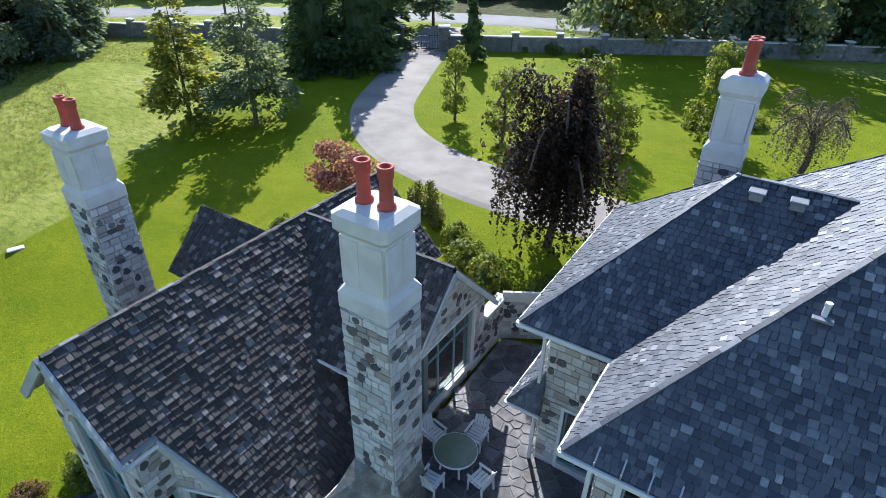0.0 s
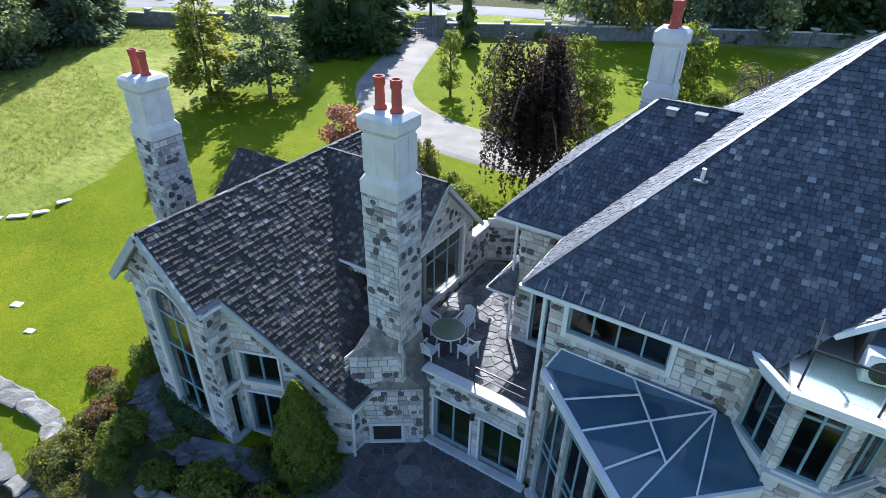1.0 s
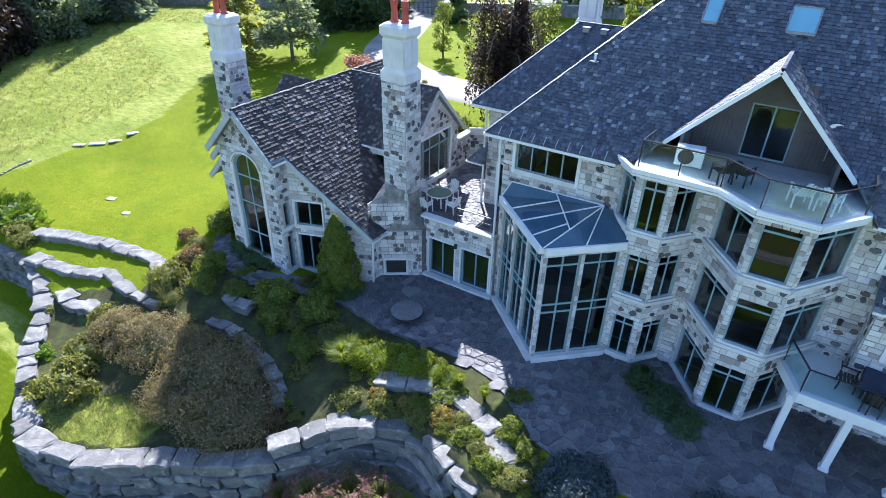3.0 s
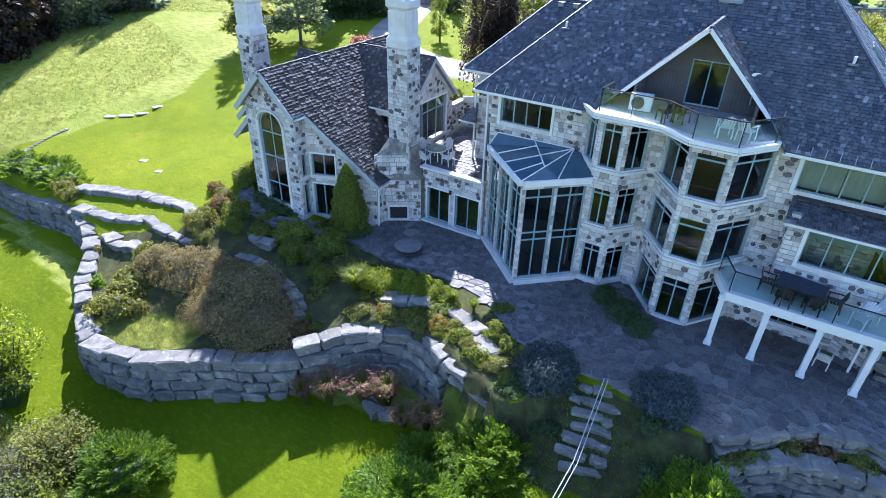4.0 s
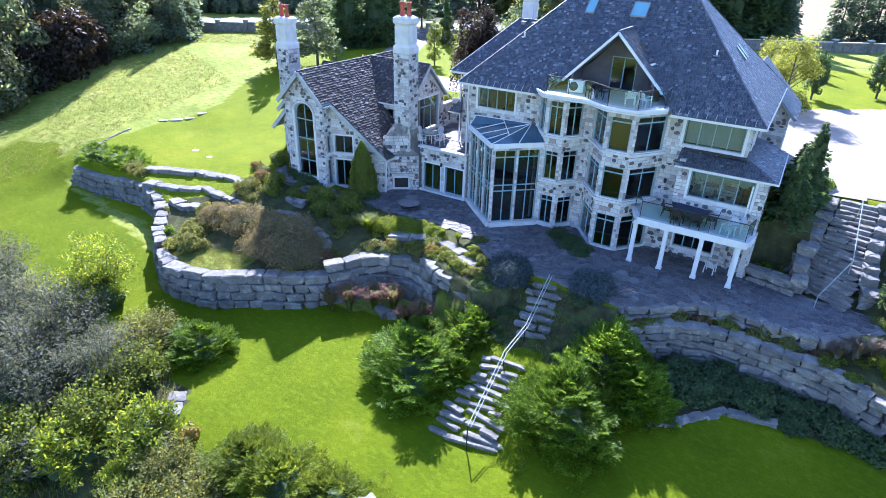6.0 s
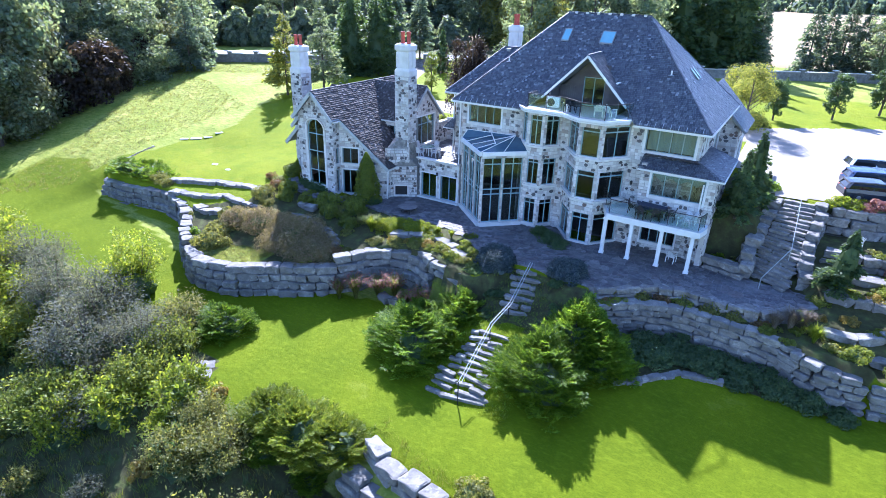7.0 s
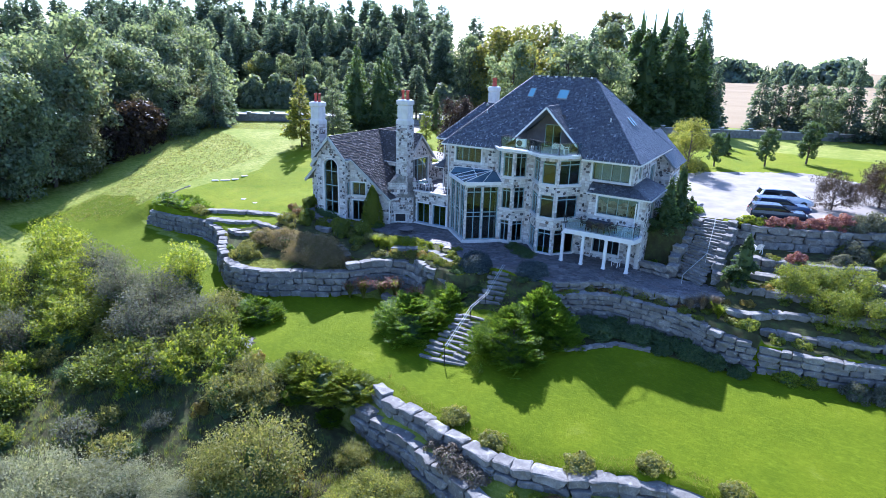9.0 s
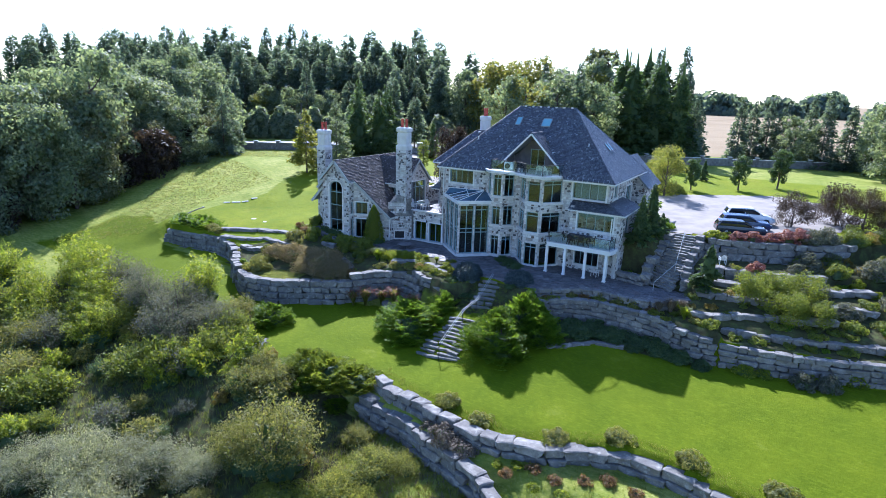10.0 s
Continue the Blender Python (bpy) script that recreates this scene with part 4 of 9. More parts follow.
# main roof: hips at 45 degrees, notched for the dormer
near = (0.0, 4.0, 14.0)
slope(house, "roof", [(-2.0, 7.4, E0), (4.0, 7.4, E0), (7.95, 11.35, 12.6), (11.9, 7.4, E0), (16.7, 7.4, E0), (10.35, 13.75, R0), (4.35, 13.75, R0)], M["slate"], 31, singles=300, near=near, label="blue-grey slate roof with pale patched slates")
slope(house, "roof", [(-2.0, 20.1, E0), (-2.0, 7.4, E0), (4.35, 13.75, R0)], M["slate"], 32, singles=300, near=near)
slope(house, "roof", [(16.7, 7.4, E0), (16.7, 20.1, E0), (10.35, 13.75, R0)], M["slate"], 33)
slope(house, "roof", [(16.7, 20.1, E0), (-2.0, 20.1, E0), (4.35, 13.75, R0), (10.35, 13.75, R0)], M["slate"], 34)
for a, b in (((4.35, 13.75, R0), (10.35, 13.75, R0)), ((-2, 7.4, E0), (4.35, 13.75, R0)), ((16.7, 7.4, E0), (10.35, 13.75, R0)), ((16.7, 20.1, E0), (10.35, 13.75, R0)), ((-2, 20.1, E0), (4.35, 13.75, R0))):
    ridge(house, a, b, M["slate"])
eave(house, [(3.6, 7.37, E0), (-2.04, 7.37, E0), (-2.04, 10.3, E0)])
eave(house, [(11.9, 7.37, E0), (16.74, 7.37, E0), (16.74, 20.0, E0)])
part("soffit", prism_bm([(-1.95, 7.45), (3.6, 7.45), (3.6, 8.2), (-1.4, 8.2), (-1.4, 10.5), (-1.95, 10.5)], E0 - 0.2, E0 - 0.13), M["trim"], house)
part("soffit", prism_bm([(11.8, 7.45), (16.65, 7.45), (16.65, 20), (16.1, 20), (16.1, 8.2), (11.8, 8.2)], E0 - 0.2, E0 - 0.13), M["trim"], house)
# the lower hip towards the forecourt
slope(house, "roof", [(-4.4, 10.4, E0), (1.6, 10.4, E0), (1.6, 13.9, 12.15), (-0.9, 13.9, 12.15)], M["slate"], 35, singles=300, near=near)
slope(house, "roof", [(-4.4, 17.4, E0), (-4.4, 10.4, E0), (-0.9, 13.9, 12.15)], M["slate"], 36)
slope(house, "roof", [(1.6, 17.4, E0), (-4.4, 17.4, E0), (-0.9, 13.9, 12.15), (1.6, 13.9, 12.15)], M["slate"], 37)
for a, b in (((-0.9, 13.9, 12.15), (1.5, 13.9, 12.15)), ((-4.4, 10.4, E0), (-0.9, 13.9, 12.15)), ((-4.4, 17.4, E0), (-0.9, 13.9, 12.15))):
    ridge(house, a, b, M["slate"])
eave(house, [(-2.0, 10.37, E0), (-4.44, 10.37, E0), (-4.44, 17.4, E0)])
part("soffit", prism_bm([(-4.35, 10.45), (-1.4, 10.45), (-1.4, 11.2), (-3.8, 11.2), (-3.8, 17.3), (-4.35, 17.3)], E0 - 0.2, E0 - 0.13), M["trim"], house)
# small canopy roof over the terrace door
slope(house, "canopy_roof", [(-4.6, 10.6, 5.6), (-3.6, 10.6, 5.6), (-3.8, 11.2, 6.6)], M["slate"], 38)
slope(house, "canopy_roof", [(-4.6, 14.2, 5.6), (-4.6, 10.6, 5.6), (-3.8, 11.2, 6.6), (-3.8, 14.2, 6.6)], M["slate"], 39)
eave(house, [(-3.6, 10.57, 5.6), (-4.64, 10.57, 5.6), (-4.64, 14.2, 5.6)], 0.1)

# dormer: open gable over the top balcony
ax, az = 7.95, 12.6
for sgn in (-1, 1):
    # slates run level along the ridge
    tri = [(ax + sgn * 2.95, 8.4, az - 2.95), (ax + sgn * 2.95, 8.41, az - 2.95), (ax, 11.35, az), (ax, 8.4, az)]
    tri = tri if sgn > 0 else [tri[1], tri[0], tri[3], tri[2]]
    slope(house, "dormer_roof", tri, M["slate"], 41 + sgn)
    bm = beam_bm((ax + sgn * 3.05, 8.36, az - 3.16), (ax, 8.36, az - 0.1), 0.08, 0.15)
    part("barge_board", bm, M["trim"], house, "white painted barge board")
ridge(house, (ax, 8.35, az), (ax, 11.3, az), M["slate"])
gpl = Plane((ax - 2.4, 10.1, 0), (1, 0, 0), (0, 0, 1))
slab("dormer_wall", gpl, [(0, 8.9), (4.8, 8.9), (4.8, 9.9), (2.4, 12.4), (0, 9.9)], [rect(1.75, 3.3, 8.95, 10.95)], 0.15, M["cedarboard"], house)
window(gpl, 1.75, 3.3, 8.95, 10.95, 2, (), house, "dormer_door", 0.1, False)
for sgn in (-1, 1):
    q = slab("dormer_cheek", Plane((ax + sgn * 2.4, 10.1 if sgn > 0 else 8.4, 0), (0, -sgn, 0), (0, 0, 1)), rect(0, 1.7, 8.9, 10.1), [], 0.12, M["cedarboard"], house)
LATER.append(lambda: [part("board", box_bm((0.14, 0.022, 1.3 if abs(x - ax) > 1.2 else 0.7), (x, 10.09, 8.98 if abs(x - ax) > 1.2 else 11.15), 0, 0.006), M["cedarboard"], house)
                      for x in [ax - 2.3 + 0.155 * k for k in range(30)]])
# top balcony
TOPDECK = [(3.4, 7.85), (4.4, 6.75), (7.3, 6.75), (8.6, 5.8), (10.4, 5.8), (11.6, 7.4), (11.6, 8.6)]
deck = TOPDECK + [(11.6, 10.1), (3.4, 10.1)]
part("balcony_floor", prism_bm([(x, y + 0.05) for x, y in TOPDECK[1:-1]] + [(11.5, 10.1), (4.6, 10.1), (4.2, 8.2)], 8.72, 8.9), M["deck"], house, "pale balcony floor")
for a, b in zip(TOPDECK, TOPDECK[1:]):
    part("balcony_fascia", beam_bm((*a, 8.82), (*b, 8.82), 0.14, 0.17), M["trim"], house, "white moulded balcony edge")
    part("moulding", beam_bm((*a, 8.66), (*b, 8.66), 0.07, 0.09), M["trim"], house)


def railing(name, line, z, label, height=1.0, glass=True):
    """A balustrade of dark posts and rail with a glass panel to each stretch."""
    ob = thing(name, label, "railing")
    cum = []
    for a, b in zip(line, line[1:]):
        ln = math.hypot(b[0] - a[0], b[1] - a[1])
        n = max(1, round(ln / 1.7))
        for k in range(n):
            p = (a[0] + (b[0] - a[0]) * k / n, a[1] + (b[1] - a[1]) * k / n)
            q = (a[0] + (b[0] - a[0]) * (k + 1) / n, a[1] + (b[1] - a[1]) * (k + 1) / n)
            cum.append((p, q))
    for p, q in cum:
        part("rail", beam_bm((*p, z + height), (*q, z + height), 0.05, 0.045), M["darkmetal"], ob)
        part("post", beam_bm((*p, z), (*p, z + height), 0.045, 0.045), M["darkmetal"], ob)
        if glass:
            u = Vector((q[0] - p[0], q[1] - p[1], 0))
            pane = slab("pane", Plane((*p, z), u, (0, 0, 1)), rect(0.06, u.length - 0.06, 0.09, height - 0.06), [], 0.012, M["clearglass"], ob)
            pane.visible_shadow = False
        else:
            part("rail", beam_bm((*p, z + 0.5), (*q, z + 0.5), 0.03, 0.03), M["darkmetal"], ob)
    part("post", beam_bm((*cum[-1][1], z), (*cum[-1][1], z + height), 0.045, 0.045), M["darkmetal"], ob)
    return ob


railing("balcony_railing", [(4.6, 8.2), (4.5, 6.95), (7.3, 6.9), (8.65, 5.95), (10.35, 5.95), (11.45, 7.4), (11.45, 8.3)], 8.9, "glass balustrade with dark metal rail on the top balcony")
# lower balcony on posts, the projecting window above it
DECK2 = [(10.9, 7.0), (11.6, 5.45), (17.4, 5.45), (17.65, 6.6)]
part("balcony_floor", prism_bm([(10.9, 7.0), (11.6, 5.45), (17.4, 5.45), (17.65, 6.6), (17.6, 8.2), (11.0, 8.2)], 2.68, 2.95), M["trim"], house, "pale balcony floor")
for a, b in zip(DECK2, DECK2[1:]):
    part("balcony_fascia", beam_bm((*a, 2.78), (*b, 2.78), 0.14, 0.40), M["trim"], house, "white moulded balcony edge")
railing("balcony_railing", [(11.0, 6.95), (11.65, 5.55), (17.3, 5.55), (17.5, 6.6)], 2.95, "glass balustrade with dark metal rail on the lower balcony")
for x in (11.5, 13.27, 15.2, 17.1):
    bm = box_bm((0.24, 0.24, 2.7), (x, 5.6, 0.0), 0, 0.02)
    box_bm((0.32, 0.32, 0.16), (x, 5.6, 0.0), 0, 0.02, bm)
    box_bm((0.32, 0.32, 0.12), (x, 5.6, 2.5), 0, 0.02, bm)
    part("post", bm, M["trim"], house, "white square post")
wall(house, "wall_projection", (12.9, 7.2), (17.6, 7.2), rect(0, 4.7, 2.95, 6.1), [(0.75, 4.1, 4.2, 5.75, dict(cols=4, rows=(), casing=0.14))], seed=51)
wall(house, "wall_projection", (17.6, 7.2), (17.6, 13.0), rect(0, 5.8, -0.3, 6.1), [(2, 3.2, 3.4, 5.4, dict(cols=2))], seed=52)
wall(house, "wall_projection", (12.9, 8.2), (12.9, 7.2), rect(0, 1.0, 2.95, 6.3), seed=53)
wall(house, "wall_under", (16.1, 8.19), (17.6, 7.2), rect(0, 1.79, -0.3, 2.9), seed=54)
slope(house, "pent_roof", [(12.7, 6.95, 6.0), (18.0, 6.95, 6.0), (16.1, 8.2, 6.68), (12.7, 8.2, 6.68)], M["slate"], 55)
slope(house, "pent_roof", [(18.0, 6.95, 6.0), (18.0, 13.2, 6.0), (16.1, 13.2, 6.68), (16.1, 8.2, 6.68)], M["slate"], 56)
part("flashing", beam_bm((12.8, 8.0, 6.70), (16.2, 8.0, 6.70), 0.34, 0.06), M["darkwood"], house, "dark brown flashing above the pent roof")
eave(house, [(12.7, 6.92, 6.0), (18.04, 6.92, 6.0), (18.04, 13.2, 6.0)], 0.14)
# gabled block at the forecourt end
slope(house, "roof", [(17.9, 16.6, 7.2), (17.9, 22.4, 7.2), (14.9, 22.4, 10.2), (14.9, 16.6, 10.2)], M["slate"], 57)
slope(house, "roof", [(12.0, 22.4, 7.3), (12.0, 16.6, 7.3), (14.9, 16.6, 10.2), (14.9, 22.4, 10.2)], M["slate"], 58)
wall(house, "wall_end", (17.4, 17.0), (17.4, 22.0), rect(0, 5, 1, 7.4), [(1.5, 3.5, 4, 6.2, dict(cols=3, casing=0.12))], seed=59)
wall(house, "wall_end", (16.0, 17.0), (17.4, 17.0), [(0, 1), (1.4, 1), (1.4, 7.4), (0, 8.8)], seed=60)
wall(house, "wall_end", (17.4, 22.0), (12.4, 22.0), [(0, 1), (5, 1), (5, 7.4), (2.5, 9.9), (0, 7.4)], seed=61, stones=False)

# conservatory: glass walls between stone piers under a glass hip roof
CG = [(-1.1, 7.85), (2.2, 4.85), (4.6, 7.1)]
cons = thing("conservatory", "tall glass conservatory with stone piers and a glass roof", "conservatory")
for a, b, n in ((CG[0], CG[1], 3), (CG[1], CG[2], 2)):
    ln = math.hypot(b[0] - a[0], b[1] - a[1])
    wd = (ln - 0.15 * (n + 1)) / n
    wins = [(0.15 + k * (wd + 0.15), 0.15 + k * (wd + 0.15) + wd, 0.3, 5.3, dict(cols=2, rows=(0.44, 0.52, 0.9), sill=False, depth=0.1)) for k in range(n)]
    wall(cons, "glazed_wall", a, b, rect(0, ln, -0.1, 5.55), wins, 0.2, seed=70 + n)
    u = Vector((b[0] - a[0], b[1] - a[1], 0)).normalized()
    nn = Vector((u.y, -u.x, 0))
    part("plinth", beam_bm(Vector((*a, 0.1)) + nn * 0.08, Vector((*b, 0.1)) + nn * 0.08, 0.22, 0.34), M["limestone"], cons)
    part("eave_board", beam_bm(Vector((*a, 5.62)) + nn * 0.10, Vector((*b, 5.62)) + nn * 0.10, 0.24, 0.30), M["trim"], cons)
APEX, W0, W1 = (3.3, 8.0, 6.5), (-0.9, 8.15, 6.35), (3.7, 8.15, 6.3)
EV = [(-1.15, 7.8, 5.78), (2.2, 4.7, 5.78), (4.75, 7.05, 5.78)]
for name, poly in (("roof_glass", [EV[0], EV[1], APEX]), ("roof_glass", [EV[1], EV[2], APEX]), ("roof_glass", [EV[2], W1, APEX]), ("roof_glass", [W0, EV[0], APEX]), ("roof_glass", [W1, W0, APEX])):
    p = [Vector(q) for q in poly]
    nrm = (p[1] - p[0]).cross(p[2] - p[0]).normalized()
    ob = under(new(name, mesh_of(name, p + [q - nrm * 0.015 for q in p], [(0, 1, 2), (5, 4, 3), (0, 3, 4, 1), (1, 4, 5, 2), (2, 5, 3, 0)], M["skyglass"])), cons)
# dark liner and upper slab added to keep the room behind the glass dim
part("inner_wall", prism_bm([(-1.0, 8.08), (3.6, 8.08), (3.6, 8.14), (-1.0, 8.14)], 0.0, 5.9), M["shadeliner"], cons)
part("room_floor", prism_bm([(-0.9, 8.0), (2.2, 5.1), (4.5, 7.2), (3.6, 8.0)], -0.04, 0.04), M["floor"], cons)
part("room_floor", prism_bm([(-0.8, 8.0), (1.2, 6.2), (3.3, 7.2), (3.4, 8.0)], 2.7, 2.9), M["shadeliner"], cons)
bars = [(EV[0], W0), (EV[1], APEX), (EV[2], W1), (W0, APEX), (Vector(EV[1]).lerp(Vector(EV[2]), 0.5), APEX)]
left = [Vector(EV[0]).lerp(Vector(EV[1]), t) for t in (0.28, 0.52, 0.78)]
cross = (Vector(W0).lerp(Vector(APEX), 0.5), Vector(EV[1]).lerp(Vector(APEX), 0.42))
bars += [cross, (left[1], APEX), (left[0], cross[0].lerp(cross[1], 0.22)), (left[2], cross[0].lerp(cross[1], 0.85))]
for a, b in bars:
    part("glazing_bar", beam_bm(Vector(a) + Vector((0, 0, 0.02)), Vector(b) + Vector((0, 0, 0.02)), 0.045, 0.05), M["trim"], cons)

# ---------------------------------------------------------------- the wing
wing = thing("house", "steep-roofed fieldstone wing with a tall arched window", "house")
RX, RZ = -12.7, 8.62         # the ridge of the wing
def zr(x):
    return RZ - abs(x - RX)


G1 = 3.6                     # the arched gable
wall(wing, "wall_gable", (-14.6, G1), (-10.9, G1), [(0, -0.3), (3.7, -0.3), (3.7, zr(-10.9) - 0.12), (1.9, RZ - 0.12), (0, zr(-14.6) - 0.12)],
     [(0.95, 2.75, 0.75, 6.3, dict(cols=2, rows=(0.22, 0.52, 0.78), arched=True, casing=0.2))], seed=81, singles=150, near=(-12, 3, 4))
wall(wing, "wall_return", (-10.9, G1), (-10.9, 4.4), rect(0, 0.8, -0.3, zr(-10.9) - 0.12), [(0.15, 0.68, 0.3, 2.25, dict(cols=1)), (0.15, 0.68, 2.75, 4.1, dict(cols=1))], seed=82)
wall(wing, "wall_garden", (-10.9, 4.4), (-7.1, 5.8), [(0, -0.3), (4.05, -0.3), (4.05, zr(-7.1) - 0.12), (0, zr(-10.9) - 0.12)],
     [(0.2, 2.0, 0.15, 2.25, dict(cols=3, casing=0.1)), (0.2, 1.6, 2.75, 4.1, dict(cols=2, casing=0.1))], seed=83)
wall(wing, "wall_east", (-7.1, 5.8), (-7.1, 9.0), rect(0, 3.2, -0.3, zr(-7.1) - 0.12), seed=84)
wall(wing, "wall_step", (-15.6, 4.5), (-14.6, 4.5), [(0, -0.3), (1, -0.3), (1, zr(-14.6) - 0.12), (0, zr(-15.6) - 0.12)], [(0.3, 0.6, 1.4, 3.6, dict(cols=1))], seed=85)
wall(wing, "wall_step", (-14.6, 4.5), (-14.6, G1), rect(0, 0.9, -0.3, zr(-14.6) - 0.12), seed=86)
wall(wing, "wall_step", (-17.0, 5.6), (-15.6, 5.6), [(0, -0.3), (1.4, -0.3), (1.4, zr(-15.6) - 0.12), (0, zr(-17.0) - 0.12)], [(0.5, 0.85, 1.4, 3.4, dict(cols=1))], seed=87)
wall(wing, "wall_step", (-15.6, 5.6), (-15.6, 4.5), rect(0, 1.1, -0.3, zr(-15.6) - 0.12), seed=88)
wall(wing, "wall_west", (-17.0, 15.0), (-17.0, 5.6), rect(0, 9.4, -0.3, zr(-17.0) - 0.12), seed=89, stones=False)
wall(wing, "wall_back", (-8.5, 15.2), (-17.0, 15.2), [(0, 0), (8.5, 0), (8.5, zr(-17) - 0.12), (4.3, RZ - 0.12), (0, zr(-8.5) - 0.12)], seed=90, stones=False)
part("room_floor", prism_bm([(-16.8, 5.8), (-14.4, 4.0), (-11.2, 4.4), (-7.3, 6.1), (-7.4, 15.0), (-16.8, 15.0)], -0.2, 0.02), M["floor"], wing)
part("room_floor", prism_bm([(-11.0, 4.7), (-7.3, 6.1), (-7.4, 15.0), (-11.0, 15.0)], 2.4, 2.6), M["floor"], wing)
part("inner_wall", prism_bm([(-16.8, 10.5), (-7.3, 10.5), (-7.3, 10.7), (-16.8, 10.7)], 0.0, 6.0), M["room"], wing)
nearw = (-10, 5, 8)
slope(wing, "roof", [(-10.55, 3.25, zr(-10.55)), (-10.55, 4.15, zr(-10.55)), (-6.75, 5.55, zr(-6.75)), (-6.75, 9.2, zr(-6.75)), (-9.95, 9.2, zr(-9.95)), (-9.95, 15.5, zr(-9.95)), (RX, 15.5, RZ), (RX, 3.25, RZ)],
      M["oldslate"], 91, singles=300, near=nearw, course=0.19, lengths=(0.13, 0.27), lift_by=0.062, label="weathered brown-grey slate roof")
slope(wing, "roof", [(-17.9, 15.5, zr(-17.9)), (-17.9, 5.2, zr(-17.9)), (-16.0, 5.2, zr(-16.0)), (-16.0, 4.15, zr(-16.0)), (-14.95, 4.15, zr(-14.95)), (-14.95, 3.25, zr(-14.95)), (RX, 3.25, RZ), (RX, 15.5, RZ)], M["oldslate"], 92)
ridge(wing, (RX, 3.25, RZ), (RX, 15.5, RZ), M["oldslate"])
for (xa, ya), (xb, yb), deep in (((RX, 3.19), (-14.95, 3.19), 0.28), ((RX, 3.19), (-10.55, 3.19), 0.28), ((-10.6, 4.06), (-6.75, 5.48), 0.22),
                                 ((-16.0, 4.09), (-14.9, 4.09), 0.28), ((-17.9, 5.14), (-15.9, 5.14), 0.28)):
    za, zb = (RZ if xa == RX else zr(xa)) - 0.14, zr(xb) - 0.14
    part("barge_board", beam_bm((xa, ya, za), (xb, yb, zb), 0.10, deep), M["greytrim"], wing, "grey weathered barge board")
eave(wing, [(-10.5, 3.25, zr(-10.5)), (-10.5, 4.15, zr(-10.5))], 0.12)
eave(wing, [(-6.7, 5.55, zr(-6.7)), (-6.7, 7.0, zr(-6.7))], 0.12)
part("downpipe", beam_bm((-7.0, 5.7, -0.05), (-6.85, 5.65, zr(-6.75) - 0.1), 0.08, 0.08), M["trim"], wing, "white downpipe")
# cross gable towards the terrace
CY, CX = 11.5, -6.95
slope(wing, "roof", [(-9.95, 8.75, RZ - 2.75), (CX, 8.75, RZ - 2.75), (CX, CY, RZ), (RX, CY, RZ)], M["oldslate"], 93, singles=200, near=nearw)
slope(wing, "roof", [(CX, 14.25, RZ - 2.75), (-9.95, 14.25, RZ - 2.75), (RX, CY, RZ), (CX, CY, RZ)], M["oldslate"], 94)
ridge(wing, (CX, CY, RZ), (RX, CY, RZ), M["oldslate"])
wall(wing, "wall_terrace", (-7.3, 9.0), (-7.3, 15.6), [(0, 3.0), (6.6, 3.0), (6.6, 4.9), (5.1, 4.9), (5.1, RZ - 2.7), (2.5, RZ - 0.12), (0, RZ - 2.6)],
     [(0.5, 4.3, 3.45, 6.0, dict(cols=4, rows=(0.72,), casing=0.1))], seed=95)
wall(wing, "wall_terrace_side", (-10.5, 9.0), (-7.3, 9.0), rect(0, 3.2, 2.0, RZ - 2.7), [(1.2, 2.4, 3.5, 5.4, dict(cols=2))], seed=96)
for e in (8.7, 14.3):
    part("barge_board", beam_bm((CX + 0.05, CY, RZ - 0.18), (CX + 0.05, e, RZ - 2.98), 0.06, 0.16), M["greytrim"], wing, "grey weathered barge board")
eave(wing, [(-9.9, 8.72, RZ - 2.75), (CX, 8.72, RZ - 2.75)], 0.12)
# small gable on the far side
slope(wing, "roof", [(-17.3, 9.0, 5.95), (-14.3, 9.0, 5.95), (-13.5, 10.84, 7.79), (-17.3, 10.84, 7.79)], M["oldslate"], 97)
slope(wing, "roof", [(-14.3, 12.7, 5.95), (-17.3, 12.7, 5.95), (-17.3, 10.84, 7.79), (-13.5, 10.84, 7.79)], M["oldslate"], 98)
wall(wing, "wall_west_gable", (-17.05, 12.4), (-17.05, 9.3), [(0, 0), (3.1, 0), (3.1, 6.1), (1.55, 7.6), (0, 6.1)], seed=99, stones=False)
# end wall of the terrace
wall(wing, "terrace_end_wall", (-7.3, 15.6), (-4.6, 17.2), rect(0, 3.14, 3.0, 5.0), seed=100)
part("coping", beam_bm((-7.3, 15.5, 5.04), (-4.6, 17.1, 5.04), 0.12, 0.42), M["limestone"], wing)
part("coping", beam_bm((-7.35, 14.1, 5.0), (-7.35, 15.6, 5.0), 0.42, 0.12), M["limestone"], wing)

# ---------------------------------------------------------------- terrace between the houses
terrace = thing("terrace", "raised stone terrace above two pairs of glass doors", "terrace", kind="structure")
part("terrace_floor", prism_bm([(-7.0, 8.25), (-1.6, 8.25), (-1.6, 11.0), (-4.0, 11.4), (-4.0, 16.4), (-7.1, 15.4)], 2.95, 3.2), M["joint"], terrace)
wall(terrace, "wall_terrace_front", (-5.45, 8.0), (-1.4, 8.0), rect(0, 4.05, -0.3, 3.35), [(0.35, 1.85, 0.12, 2.2, dict(cols=2, casing=0.08, sill=False)), (2.25, 3.8, 0.12, 2.2, dict(cols=2, casing=0.08, sill=False))], seed=110)
part("coping", beam_bm((-5.5, 7.98, 3.4), (-1.4, 7.98, 3.4), 0.42, 0.12), M["limestone"], terrace)
part("doorstep", beam_bm((-5.4, 7.78, 0.06), (-1.3, 7.78, 0.06), 0.3, 0.16), M["limestone"], terrace)
